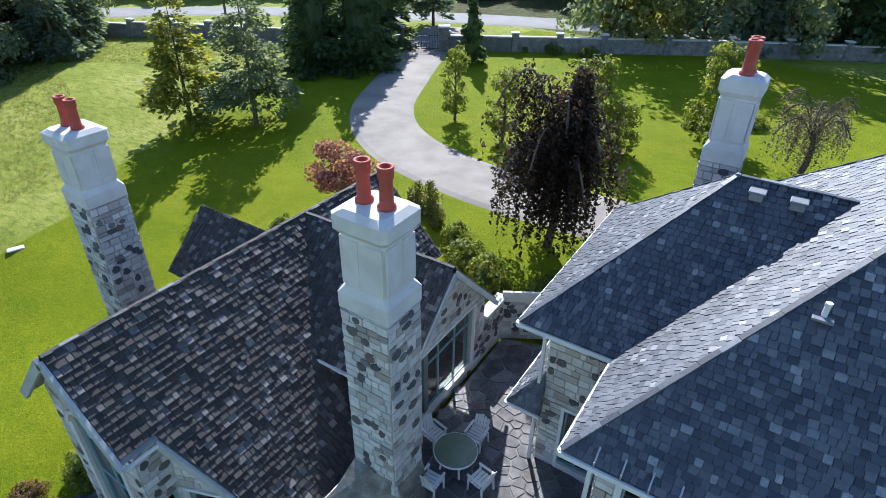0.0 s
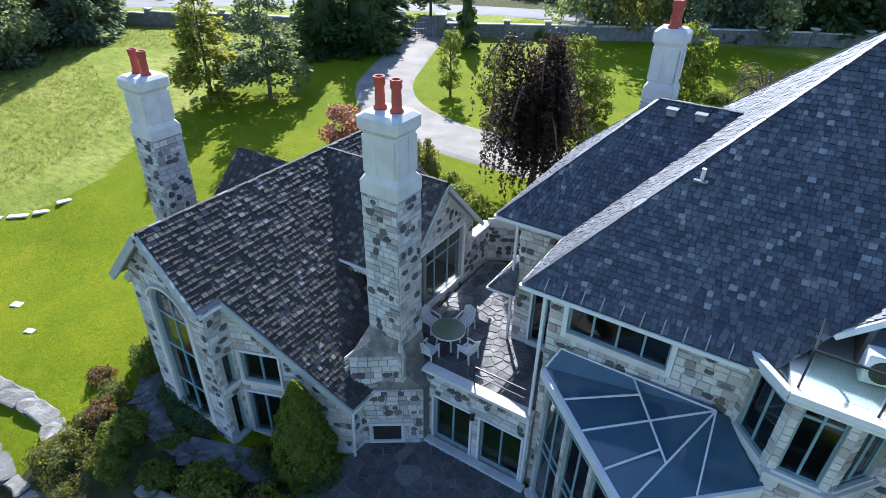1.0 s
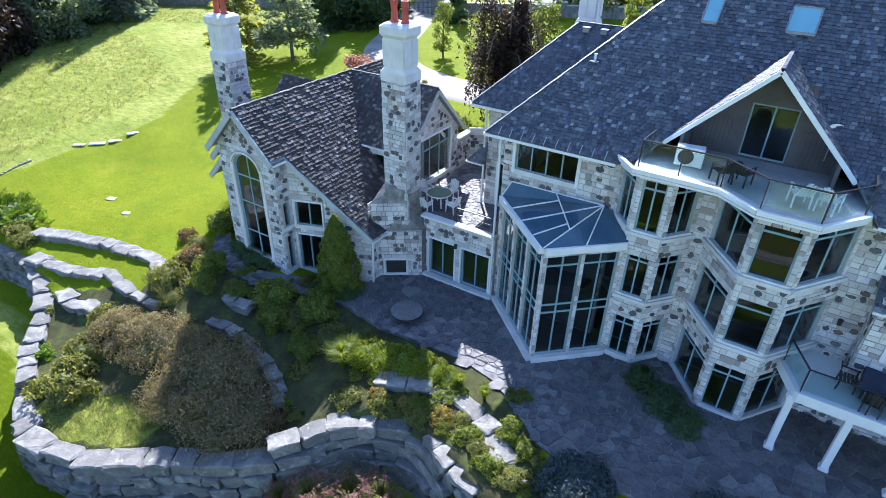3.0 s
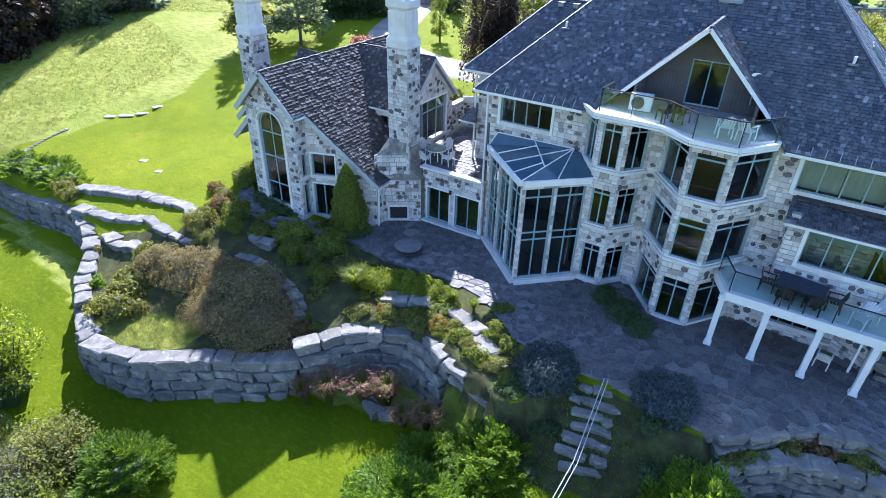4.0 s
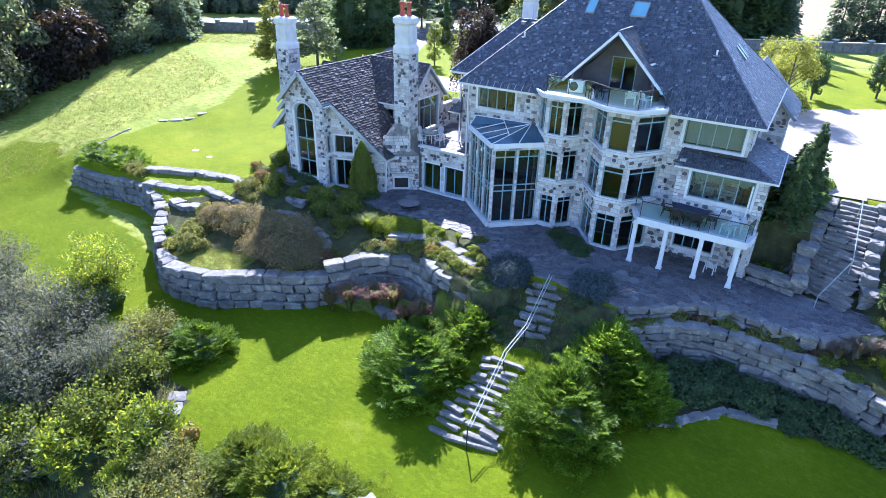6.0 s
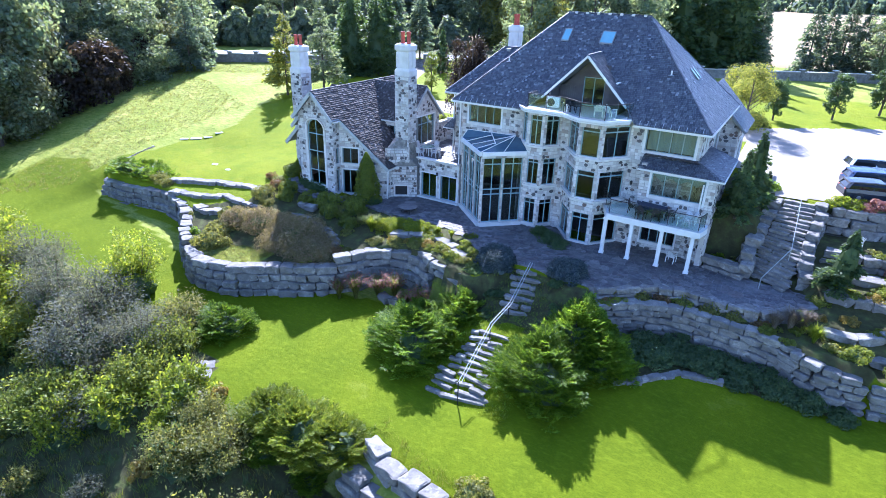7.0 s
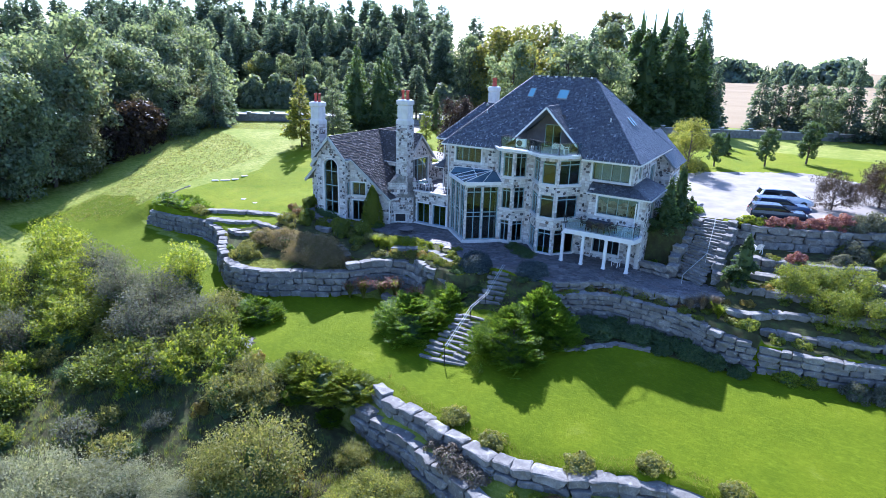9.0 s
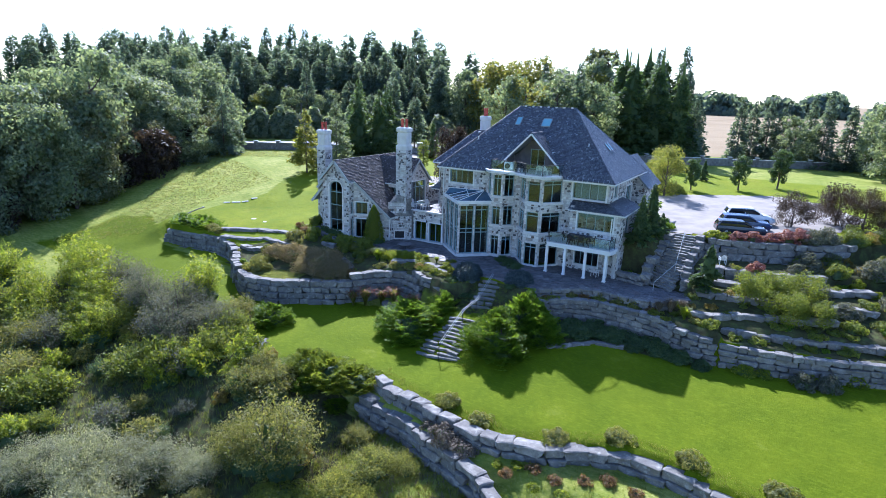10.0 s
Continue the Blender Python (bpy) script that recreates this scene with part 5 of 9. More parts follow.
part("room", prism_bm([(-5.4, 12.2), (-1.4, 12.2), (-1.4, 12.4), (-5.4, 12.4)], 0, 2.95), M["room"], terrace)
railing("terrace_railing", [(-3.6, 8.1), (-1.5, 8.1)], 3.4, "dark metal railing on the terrace edge", 0.85, False)

# ---------------------------------------------------------------- chimneys


def chimney(x0, x1, y0, y1, zs, zst, zcap, label, single, deep=False):
    """A stone stack with a panelled limestone top and two clay pots."""
    ob = thing("chimney", label, "chimney", group="chimneys")
    core = part("shaft", box_bm((x1 - x0 - 0.02, y1 - y0 - 0.02, zst - zs), ((x0 + x1) / 2, (y0 + y1) / 2, zs), 0, 0), M["mortar"], ob)
    for k, (a, b) in enumerate((((x0, y0), (x1, y0)), ((x1, y0), (x1, y1)), ((x1, y1), (x0, y1)), ((x0, y1), (x0, y0)))):
        pl = Plane((*a, 0), (b[0] - a[0], b[1] - a[1], 0), (0, 0, 1))
        ln = math.hypot(b[0] - a[0], b[1] - a[1])
        LATER.append(lambda pl=pl, ln=ln, k=k: lay(pl, rect(0, ln, zs, zst), [], core, "stone", M["stone"], 0.20, (0.16, 0.42), 0.018, 0.035, accent=M["darkstone"], chance=0.24,
                                                   singles=(150 if k < 2 else 0) if single else 0, near=(0, 0, 12), seed=120 + k + int(x0 * 7)))
    cx, cy, w, d, h = (x0 + x1) / 2, (y0 + y1) / 2, x1 - x0, y1 - y0, zcap - zst
    def oct_(s, c):
        a, b = w / 2 * s, d / 2 * s
        return [(cx - a + c, cy - b), (cx + a - c, cy - b), (cx + a, cy - b + c), (cx + a, cy + b - c), (cx + a - c, cy + b), (cx - a + c, cy + b), (cx - a, cy + b - c), (cx - a, cy - b + c)]
    bm = prism_bm(oct_(1.06, 0.02), zst, zst + h * 0.16)
    prism_bm(oct_(1.06, 0.02), zst + h * 0.16, zst + h * 0.24, bm, oct_(0.92, 0.10))
    part("cap_base", bm, M["limestone"], ob, "moulded pale limestone base course")
    bm = prism_bm(oct_(0.92, 0.10), zst + h * 0.24, zst + h * 0.76)
    part("cap_shaft", bm, M["limestone"], ob, "panelled pale limestone shaft")
    for sx, sy in ((0, -1), (1, 0), (-1, 0), (0, 1)):
        for s in (-0.24, 0.24):
            px, py = (cx + s * w, cy + sy * d * 0.46) if sy else (cx + sx * w * 0.46, cy + s * d)
            sz = (w * 0.36, 0.05, h * 0.46) if sy else (0.05, d * 0.36, h * 0.46)
            part("panel", box_bm(sz, (px, py, zst + h * 0.27), 0, 0.012), M["limestone"], ob)
    bm = prism_bm(oct_(0.92, 0.10), zst + h * 0.76, zst + h * 0.82, None, oct_(1.10, 0.10))
    prism_bm(oct_(1.10, 0.10), zst + h * 0.82, zst + h * 0.95, bm)
    prism_bm(oct_(1.10, 0.10), zst + h * 0.95, zcap, bm, oct_(0.86, 0.14))
    part("cap_top", bm, M["limestone"], ob, "flared pale limestone cap")
    for s in (-0.22, 0.22):
        px, py = (cx, cy + s * d) if deep else (cx + s * w, cy)
        pot = part("pot", turned_bm([(0.19, 0), (0.19, 0.06), (0.145, 0.10), (0.13, 0.62), (0.155, 0.64), (0.165, 0.70), (0.155, 0.80), (0.17, 0.82), (0.17, 0.88), (0.12, 0.88), (0.11, 0.60)], (px, py, zcap), 18), M["terracotta"], ob, "terracotta clay pot", True)
        part("flue", turned_bm([(0.108, 0), (0.108, 0.02)], (px, py, zcap + 0.6), 14), M["black"], pot)
    return ob


ca = chimney(-7.2, -5.92, 7.2, 8.35, 3.0, 9.95, 12.35, "fieldstone chimney with limestone top and red pots above a fireplace", True)
# its broad foot with the outdoor fireplace
FOOT = [(-7.45, 6.1), (-5.3, 7.6), (-5.3, 8.4), (-7.45, 8.4)]
FOOT2 = [(-7.35, 6.2), (-6.35, 6.95), (-5.85, 7.35), (-5.85, 8.4), (-7.35, 8.4)]
bm = prism_bm(FOOT, -0.1, 2.7)
prism_bm([FOOT[0], ((FOOT[0][0] + FOOT[1][0]) / 2, (FOOT[0][1] + FOOT[1][1]) / 2), FOOT[1], FOOT[2], FOOT[3]], 2.7, 3.3, bm, FOOT2)
prism_bm(FOOT2, 3.3, 4.2, bm)
prism_bm(FOOT2, 4.2, 5.0, bm, [(-7.2, 7.2), (-6.6, 7.2), (-5.93, 7.2), (-5.93, 8.3), (-7.2, 8.3)])
foot = part("foot", bm, M["rock"], ca)
fpl = Plane((*FOOT[0], 0), (FOOT[1][0] - FOOT[0][0], FOOT[1][1] - FOOT[0][1], 0), (0, 0, 1))
fl = math.hypot(FOOT[1][0] - FOOT[0][0], FOOT[1][1] - FOOT[0][1])
f2 = Plane((*FOOT2[0], 0), (FOOT2[2][0] - FOOT2[0][0], FOOT2[2][1] - FOOT2[0][1], 0), (0, 0, 1))
LATER.append(lambda: lay(fpl, rect(0, fl, 0, 2.7), [rect(0.75, 1.85, 0.22, 0.98)], foot, "stone", M["stone"], 0.22, (0.17, 0.44), 0.018, 0.035, accent=M["darkstone"], chance=0.26, seed=131))
LATER.append(lambda: lay(f2, rect(0, 1.88, 2.75, 4.2), [], foot, "stone", M["stone"], 0.22, (0.17, 0.44), 0.018, 0.035, accent=M["darkstone"], chance=0.26, seed=132))
LATER.append(lambda: lay(Plane((-7.45, 8.4, 0), (0, -1, 0), (0, 0, 1)), rect(0, 2.3, 0, 4.2), [], foot, "stone", M["stone"], 0.22, (0.17, 0.44), 0.018, 0.035, accent=M["darkstone"], chance=0.26, seed=133))
bm = bmesh.new()
for a, b in (((0.72, 0.18), (0.72, 1.02)), ((1.88, 0.18), (1.88, 1.02)), ((0.66, 1.05), (1.94, 1.05)), ((0.66, 0.15), (1.94, 0.15))):
    beam_bm(fpl.at(*a, 0.05), fpl.at(*b, 0.05), 0.10, 0.12, bm)
fire = part("fireplace", bm, M["limestone"], ca, "pale stone surround of a dark fireplace")
# flat black sheet in place of an open hearth
slab("firebox", fpl, rect(0.77, 1.83, 0.2, 1.0), [], 0.02, M["black"], fire, 0.022)
chimney(-18.9, -17.65, 7.3, 8.55, 0.5, 9.05, 11.4, "tall fieldstone chimney with limestone top and red pots by the lawn", False)
cc = chimney(-2.15, -1.15, 16.85, 17.8, 8.5, 11.2, 13.6, "pale limestone chimney with red pots behind the slate roof", False, True)

# ---------------------------------------------------------------- rock walls


def rock_mesh(seed):
    """A quarried block, one metre each way, with chipped and rounded faces."""
    bm = bmesh.new()
    bmesh.ops.create_cube(bm, size=1.0)
    bmesh.ops.bevel(bm, geom=bm.edges[:], offset=0.075, segments=1, affect="EDGES")
    bmesh.ops.subdivide_edges(bm, edges=[e for e in bm.edges if e.calc_length() > 0.5], cuts=1, use_grid_fill=True)
    r = random.Random(seed)
    for v in bm.verts:
        k = noise.noise_vector(v.co * 2.3 + Vector((seed * 7.1, 0, 0)))
        v.co += k * 0.15 + noise.noise_vector(v.co * 6.0 + Vector((0, seed * 3.3, 0))) * 0.05
        v.co.x += r.uniform(-0.03, 0.03)
    me = bpy.data.meshes.new("block")
    bm.to_mesh(me)
    bm.free()
    me.materials.append(M["rock"])
    return me


ROCKS = [rock_mesh(s) for s in range(7)]


def rock_wall(name, line, tops, courses, label, height=0.55, length=1.15, depth=0.8, lean=0.06, seed=1, size=1.0):
    """A dry wall of big blocks along a line; tops: its top height at each point; courses: rows below the top."""
    rng = random.Random(seed)
    ob = tagged(new(name), label, "retaining wall", kind="structure")
    p = [Vector((*q, t)) for q, t in zip(line, tops)]
    acc = [0.0]
    for a, b in zip(p, p[1:]):
        acc.append(acc[-1] + (b - a).to_2d().length)

    def at(s):
        for k in range(len(p) - 1):
            if s <= acc[k + 1] or k == len(p) - 2:
                t = (s - acc[k]) / (acc[k + 1] - acc[k])
                q = p[k].lerp(p[k + 1], t)
                w = (p[k + 1] - p[k]).to_2d().normalized()
                return q, w
    for c in range(courses):
        s = rng.uniform(0, length * 0.4)
        while s < acc[-1]:
            ln = min(length * rng.uniform(0.6, 1.35), acc[-1] - s)
            if ln < 0.55 * length:
                break
            q, w = at(min(s + ln / 2, acc[-1]))
            n = Vector((w.y, -w.x))
            h = height * rng.uniform(0.86, 1.1)
            o = new("block", ROCKS[rng.randrange(7)])
            yaw = math.degrees(math.atan2(w.y, w.x))
            jut = n * (lean * c + rng.uniform(-0.09, 0.09))
            o.matrix_world = pose(q.x + jut.x, q.y + jut.y, q.z - height * (c + 0.5), rng.uniform(-2.5, 2.5), rng.uniform(-2, 2), yaw + rng.uniform(-4, 4)) @ Matrix.Diagonal((ln * 0.965, depth * rng.uniform(0.85, 1.2), h * 0.94, 1))
            o.parent = ob
            s += ln
    return ob


LATER.append(lambda: rock_wall("garden_wall", WALL_LINE[:9], [-0.95, -0.95, -0.9, -0.85, -0.8, -0.85, -1.1, -1.35, -1.5], 4, "curved retaining wall of big grey quarried blocks", seed=1))
LATER.append(lambda: rock_wall("garden_wall", WALL_LINE[8:] + [(-4.0, -3.3), (-3.4, -2.3)], [-1.55] * 11, 4, "curved retaining wall of big grey quarried blocks", 0.58, seed=2))
LATER.append(lambda: rock_wall("garden_wall", TIER_LINE[:7], [-0.85, -0.85, -0.85, -0.85, -0.85, -0.9, -1.0], 5, "stepped retaining wall of grey quarried blocks", 0.6, seed=3))
LATER.append(lambda: rock_wall("edging_wall", [(-26.6, -1.2), (-24.6, -0.6), (-21.5, 0.2), (-19.2, 0.4), (-17.2, 0.4), (-16.2, 0.1)], [-0.1, 0.05, 0.25, 0.4, 0.55, 0.5], 1, "low edging of flat grey blocks beside the lawn", 0.45, 1.15, 0.8, seed=4))
LATER.append(lambda: rock_wall("edging_wall", [(-25.0, -2.3), (-23.0, -2.2), (-21.3, -1.9), (-19.2, -1.2), (-17.0, -1.4), (-15.4, -1.5), (-14.0, -1.2)], [-0.5, -0.45, -0.3, -0.15, -0.05, -0.1, -0.2], 1, "low edging of flat grey blocks in the planted slope", 0.45, 1.1, 0.8, seed=5))
LATER.append(lambda: rock_wall("edging_wall", PATIO_LINE[3:], [0.02] * 7, 2, "low edging of grey blocks along the patio", 0.42, 1.0, 0.7, seed=6))
LATER.append(lambda: rock_wall("garden_wall", WALL_R, [-0.65, -0.62, -0.6, -0.6, -0.6, -0.62, -0.65, -0.8, -1.0, -1.2, -1.3], 6, "retaining wall of big grey quarried blocks below the patio", 0.42, 0.92, 0.7, 0.04, seed=7))
LATER.append(lambda: rock_wall("garden_wall", GARDEN_R, [-1.5, -1.5, -1.5, -1.4, -1.2, -1.2], 4, "retaining wall of grey quarried blocks below the rock garden", 0.45, 1.0, 0.7, 0.04, seed=8))
LATER.append(lambda: rock_wall("garden_wall", [(x - 0.3, y + 1.9) for x, y in GARDEN_R], [-0.9, -0.9, -0.85, -0.8, -0.7, -0.7], 1, "low stone terrace in the rock garden", 0.55, seed=9))
LATER.append(lambda: rock_wall("garden_wall", LW1, [-3.75] + [-3.95] * 12, 2, "lower retaining wall of long grey blocks at the lawn edge", 0.6, 1.5, 0.9, seed=10))
LATER.append(lambda: rock_wall("garden_wall", LW2, [-4.8] + [-5.0] * 4 + [-5.1, -5.3, -5.6, -6.0], 3, "lower retaining wall of grey blocks above rough grass", 0.6, 1.4, 0.9, seed=11))
LATER.append(lambda: rock_wall("edging_wall", [(15.6, -4.4), (17.0, -3.3), (18.7, -1.4), (21.3, -0.9)], [-2.75] * 4, 1, "low row of small grey rocks at the lawn", 0.35, 0.7, 0.5, seed=12))

LATER.append(lambda: rock_wall("edging_wall", [(-20.8, -3.0), (-19.1, -3.3), (-17.6, -2.9)], [-0.75, -0.8, -0.7], 1, "short edging of flat grey blocks in the planted slope", 0.45, 1.0, 0.8, seed=27))
LATER.append(lambda: rock_wall("edging_wall", [(-12.0, -0.7), (-10.6, -0.5), (-8.6, -0.8), (-7.3, -1.2), (-6.3, -1.7), (-5.6, -2.5)], [-0.4, -0.42, -0.6, -0.7, -0.9, -1.0], 1, "curved row of flat stones in the planted bed", 0.45, 0.85, 0.55, seed=28))
LATER.append(lambda: rock_wall("edging_wall", [(-12.4, 0.6), (-11.4, 0.7), (-10.4, 0.8)], [0.15, 0.1, 0.05], 1, "few grey boulders in the planted bed", 0.5, 0.8, 0.7, seed=29))
# boulders stepping down from the patio's corner
LATER.append(lambda: rock_wall("edging_wall", [(-3.0, 0.7), (-1.6, 1.1), (-0.3, 1.5), (1.2, 1.2), (2.6, 0.7), (3.6, -0.1), (4.6, -0.8)], [-0.2, -0.12, -0.05, -0.02, 0.0, -0.05, -0.15], 2, "edging of big pale rough blocks beside the patio", 0.5, 1.25, 0.9, seed=21))
LATER.append(lambda: rock_wall("edging_wall", [(0.2, -0.2), (1.2, -0.6), (2.2, -1.1), (3.4, -1.4), (5.0, -1.6)], [-0.35, -0.4, -0.42, -0.45, -0.5], 2, "row of big pale rough blocks below the patio", 0.5, 1.1, 0.9, seed=22))
LATER.append(lambda: rock_wall("edging_wall", [(-1.4, -3.0), (-0.4, -3.4), (0.6, -3.0)], [-3.15, -3.1, -3.15], 1, "few pale boulders at the foot of the wall", 0.5, 0.8, 0.6, seed=23))
LATER.append(lambda: rock_wall("edging_wall", [(24.6, 3.4), (26.4, 3.2), (28.4, 4.6), (31.0, 5.2), (35.0, 6.4)], [0.0, -0.2, 0.0, 0.1, 0.3], 1, "scattered row of grey rocks in the rock garden", 0.5, 1.3, 0.8, seed=24))
LATER.append(lambda: rock_wall("edging_wall", [(25.4, 8.6), (28.0, 8.8), (32.0, 9.8), (38.0, 12.6)], [1.25, 1.25, 1.3, 1.5], 1, "row of flat grey rocks in the rock garden", 0.5, 1.5, 1.0, seed=25))
LATER.append(lambda: rock_wall("edging_wall", [(-5.6, -14.0), (-4.6, -15.2), (-3.8, -16.2), (-2.6, -17.0)], [-3.95, -4.1, -4.3, -4.5], 1, "row of pale blocks at the edge of the lawn", 0.5, 0.9, 0.8, seed=26))

# stone steps down to the lawn, with a rope-like handrail
steps = thing("garden_steps", "rough stone slab steps set in grass down to the lawn", "steps")
def step_run(parent, line, n, widths, turns, seed, deep=0.46, thick=0.22, ragged=0.1, pieces=(2, 3)):
    """A flight of rough slabs along a line of (x, y, z); widths and turns (degrees of the way up) run from its foot to its head."""
    rng = random.Random(seed)
    p = [Vector(q) for q in line]
    for k in range(n):
        t = (k + 0.5) / n
        f = t * (len(p) - 1)
        i = min(int(f), len(p) - 2)
        q = p[i].lerp(p[i + 1], f - i)
        q.z = p[0].z + (p[-1].z - p[0].z) * t
        a = radians(turns[0] + (turns[1] - turns[0]) * t)
        up, side = Vector((math.cos(a), math.sin(a))), Vector((math.sin(a), -math.cos(a)))
        wd = (widths[0] + (widths[1] - widths[0]) * t) * rng.uniform(1 - ragged, 1 + ragged)
        m = rng.choice(pieces)
        cuts = [-0.5] + sorted(rng.uniform(-0.3, 0.3) for _ in range(m - 1)) + [0.5]
        for x0, x1 in zip(cuts, cuts[1:]):
            if x1 - x0 < 0.14:
                continue
            o = new("step", ROCKS[rng.randrange(7)])
            c = q.to_2d() + side * ((x0 + x1) / 2 * wd + rng.uniform(-0.5, 0.5) * ragged) + up * (rng.uniform(-0.5, 0.5) * ragged - 0.25 * (x0 + x1) ** 2)
            o.matrix_world = pose(c.x, c.y, q.z - thick / 2 + rng.uniform(-0.02, 0.02), rng.uniform(-2.5, 2.5), rng.uniform(-2.5, 2.5), math.degrees(a) - 90 + rng.uniform(-60, 60) * ragged) @ Matrix.Diagonal(((x1 - x0) * wd * 1.02, deep * rng.uniform(0.85, 1.2), thick * rng.uniform(0.9, 1.15), 1))
            o.parent = parent


LATER.append(lambda: step_run(steps, [(8.9, -2.7, -1.75), (8.6, -1.0, -1.0), (8.2, 0.7, -0.1)], 7, (2.0, 1.5), (99, 100), 1, 0.34, 0.24, 0.2))
LATER.append(lambda: step_run(steps, [(8.55, -9.4, -3.88), (8.5, -7.0, -2.95), (8.45, -4.7, -2.0)], 11, (3.0, 2.2), (90, 98), 2, 0.27, 0.22, 0.2))
rail = thing("handrail", "thin pale metal handrail along the garden steps", "handrail")
RL = [(8.5, 0.3, 0.55), (8.7, -3.0, -0.85), (8.6, -5.2, -1.15), (9.0, -9.5, -2.45)]
for a, b in zip(RL, RL[1:]):
    part("rail", beam_bm(a, b, 0.035, 0.035), M["greytrim"], rail)
    part("rail", beam_bm(Vector(a) + Vector((0.15, 0, -0.02)), Vector(b) + Vector((0.15, 0, -0.02)), 0.03, 0.03), M["greytrim"], rail)
for q in RL[1:]:
    part("post", beam_bm((q[0], q[1], gz(q[0], q[1]) - 0.1), q, 0.05, 0.05), M["darkmetal"], rail)
steps2 = thing("garden_steps", "curved flight of grey stone steps up to the parking court", "steps")
LATER.append(lambda: step_run(steps2, [(21.7, 7.2, 0.1), (21.95, 9.1, 1.3), (22.2, 11.1, 2.5), (22.45, 13.5, 3.85)], 21, (2.9, 1.75), (52, 88), 3, 0.34, 0.19, 0.07, (2, 2, 3)))
rail2 = thing("handrail", "thin pale metal handrail on the stone steps", "handrail")
RL2 = [(21.35, 6.0, 0.75), (22.55, 8.6, 2.05), (22.4, 12.4, 4.25)]
for a, b in zip(RL2, RL2[1:]):
    part("rail", beam_bm(a, b, 0.045, 0.045), M["greytrim"], rail2)
for q in RL2:
    part("post", beam_bm((q[0], q[1], q[2] - 0.95), q, 0.05, 0.05), M["paleMetal"], rail2)
LATER.append(lambda: rock_wall("garden_wall", [(20.4, 6.6), (20.3, 9.0), (20.6, 11.5), (21.2, 14.0)][::-1], [4.0, 2.9, 2.0, 0.9], 5, "stone wall of big blocks beside the steps", 0.6, seed=13))
LATER.append(lambda: rock_wall("garden_wall", [(23.6, 7.0), (23.5, 9.2), (23.6, 11.4), (23.8, 13.8)], [0.8, 1.9, 3.0, 4.1], 4, "stone wall of big blocks along the garden side of the steps", 0.55, 0.9, 0.7, seed=18))
LATER.append(lambda: rock_wall("garden_wall", [(17.6, 7.6), (19.0, 7.4), (20.4, 7.0)], [0.75, 0.8, 0.9], 2, "low wall of grey blocks beside the house", 0.5, seed=14))
LATER.append(lambda: rock_wall("garden_wall", [(23.9, 13.6), (26.0, 13.7), (29.0, 14.6), (33.0, 16.6), (36, 19)], [3.8] * 5, 4, "retaining wall of big blocks below the parking court", 0.6, seed=15))
LATER.append(lambda: rock_wall("garden_wall", [(24.2, 10.2), (26.5, 10.2), (30, 11.0), (34.0, 13.0)], [2.0] * 4, 2, "stone terrace wall in the rock garden", 0.55, seed=16))
LATER.append(lambda: rock_wall("garden_wall", [(24.6, 6.4), (28.0, 6.6), (32.0, 7.6), (38.0, 9.8)], [0.75] * 4, 1, "stone terrace wall in the rock garden", 0.55, seed=17))

# ---------------------------------------------------------------- patio of crazy paving
PATIO = [(-9.0, 4.8), (-8.2, 3.6), (-4.7, 3.1), (-0.4, 3.3), (1.6, 2.9), (4.3, 1.0), (5.4, 0.7)] + PATIO_LINE + [(24.6, 5.4), (23.8, 6.8), (20.6, 7.0), (17.6, 7.6), (17.0, 8.0), (12, 8.1), (11.6, 8.0), (10.2, 6.4), (8.8, 6.4), (7.3, 8.1), (6.6, 8.0), (5.8, 7.3), (4.6, 7.2), (2.2, 5.0), (-1.1, 7.9), (-5.3, 7.9), (-7.3, 6.2), (-7.1, 5.0)]
patio = tagged(new("patio", mesh_of("patio", [(x, y, 0.0) for x, y in PATIO] + [(x, y, -0.5) for x, y in PATIO], [tuple(range(len(PATIO)))] + [(k, k + len(PATIO), (k + 1) % len(PATIO) + len(PATIO), (k + 1) % len(PATIO)) for k in range(len(PATIO))], M["joint"])),
               "patio of irregular grey-brown flagstones with pale joints", "patio", kind="structure")


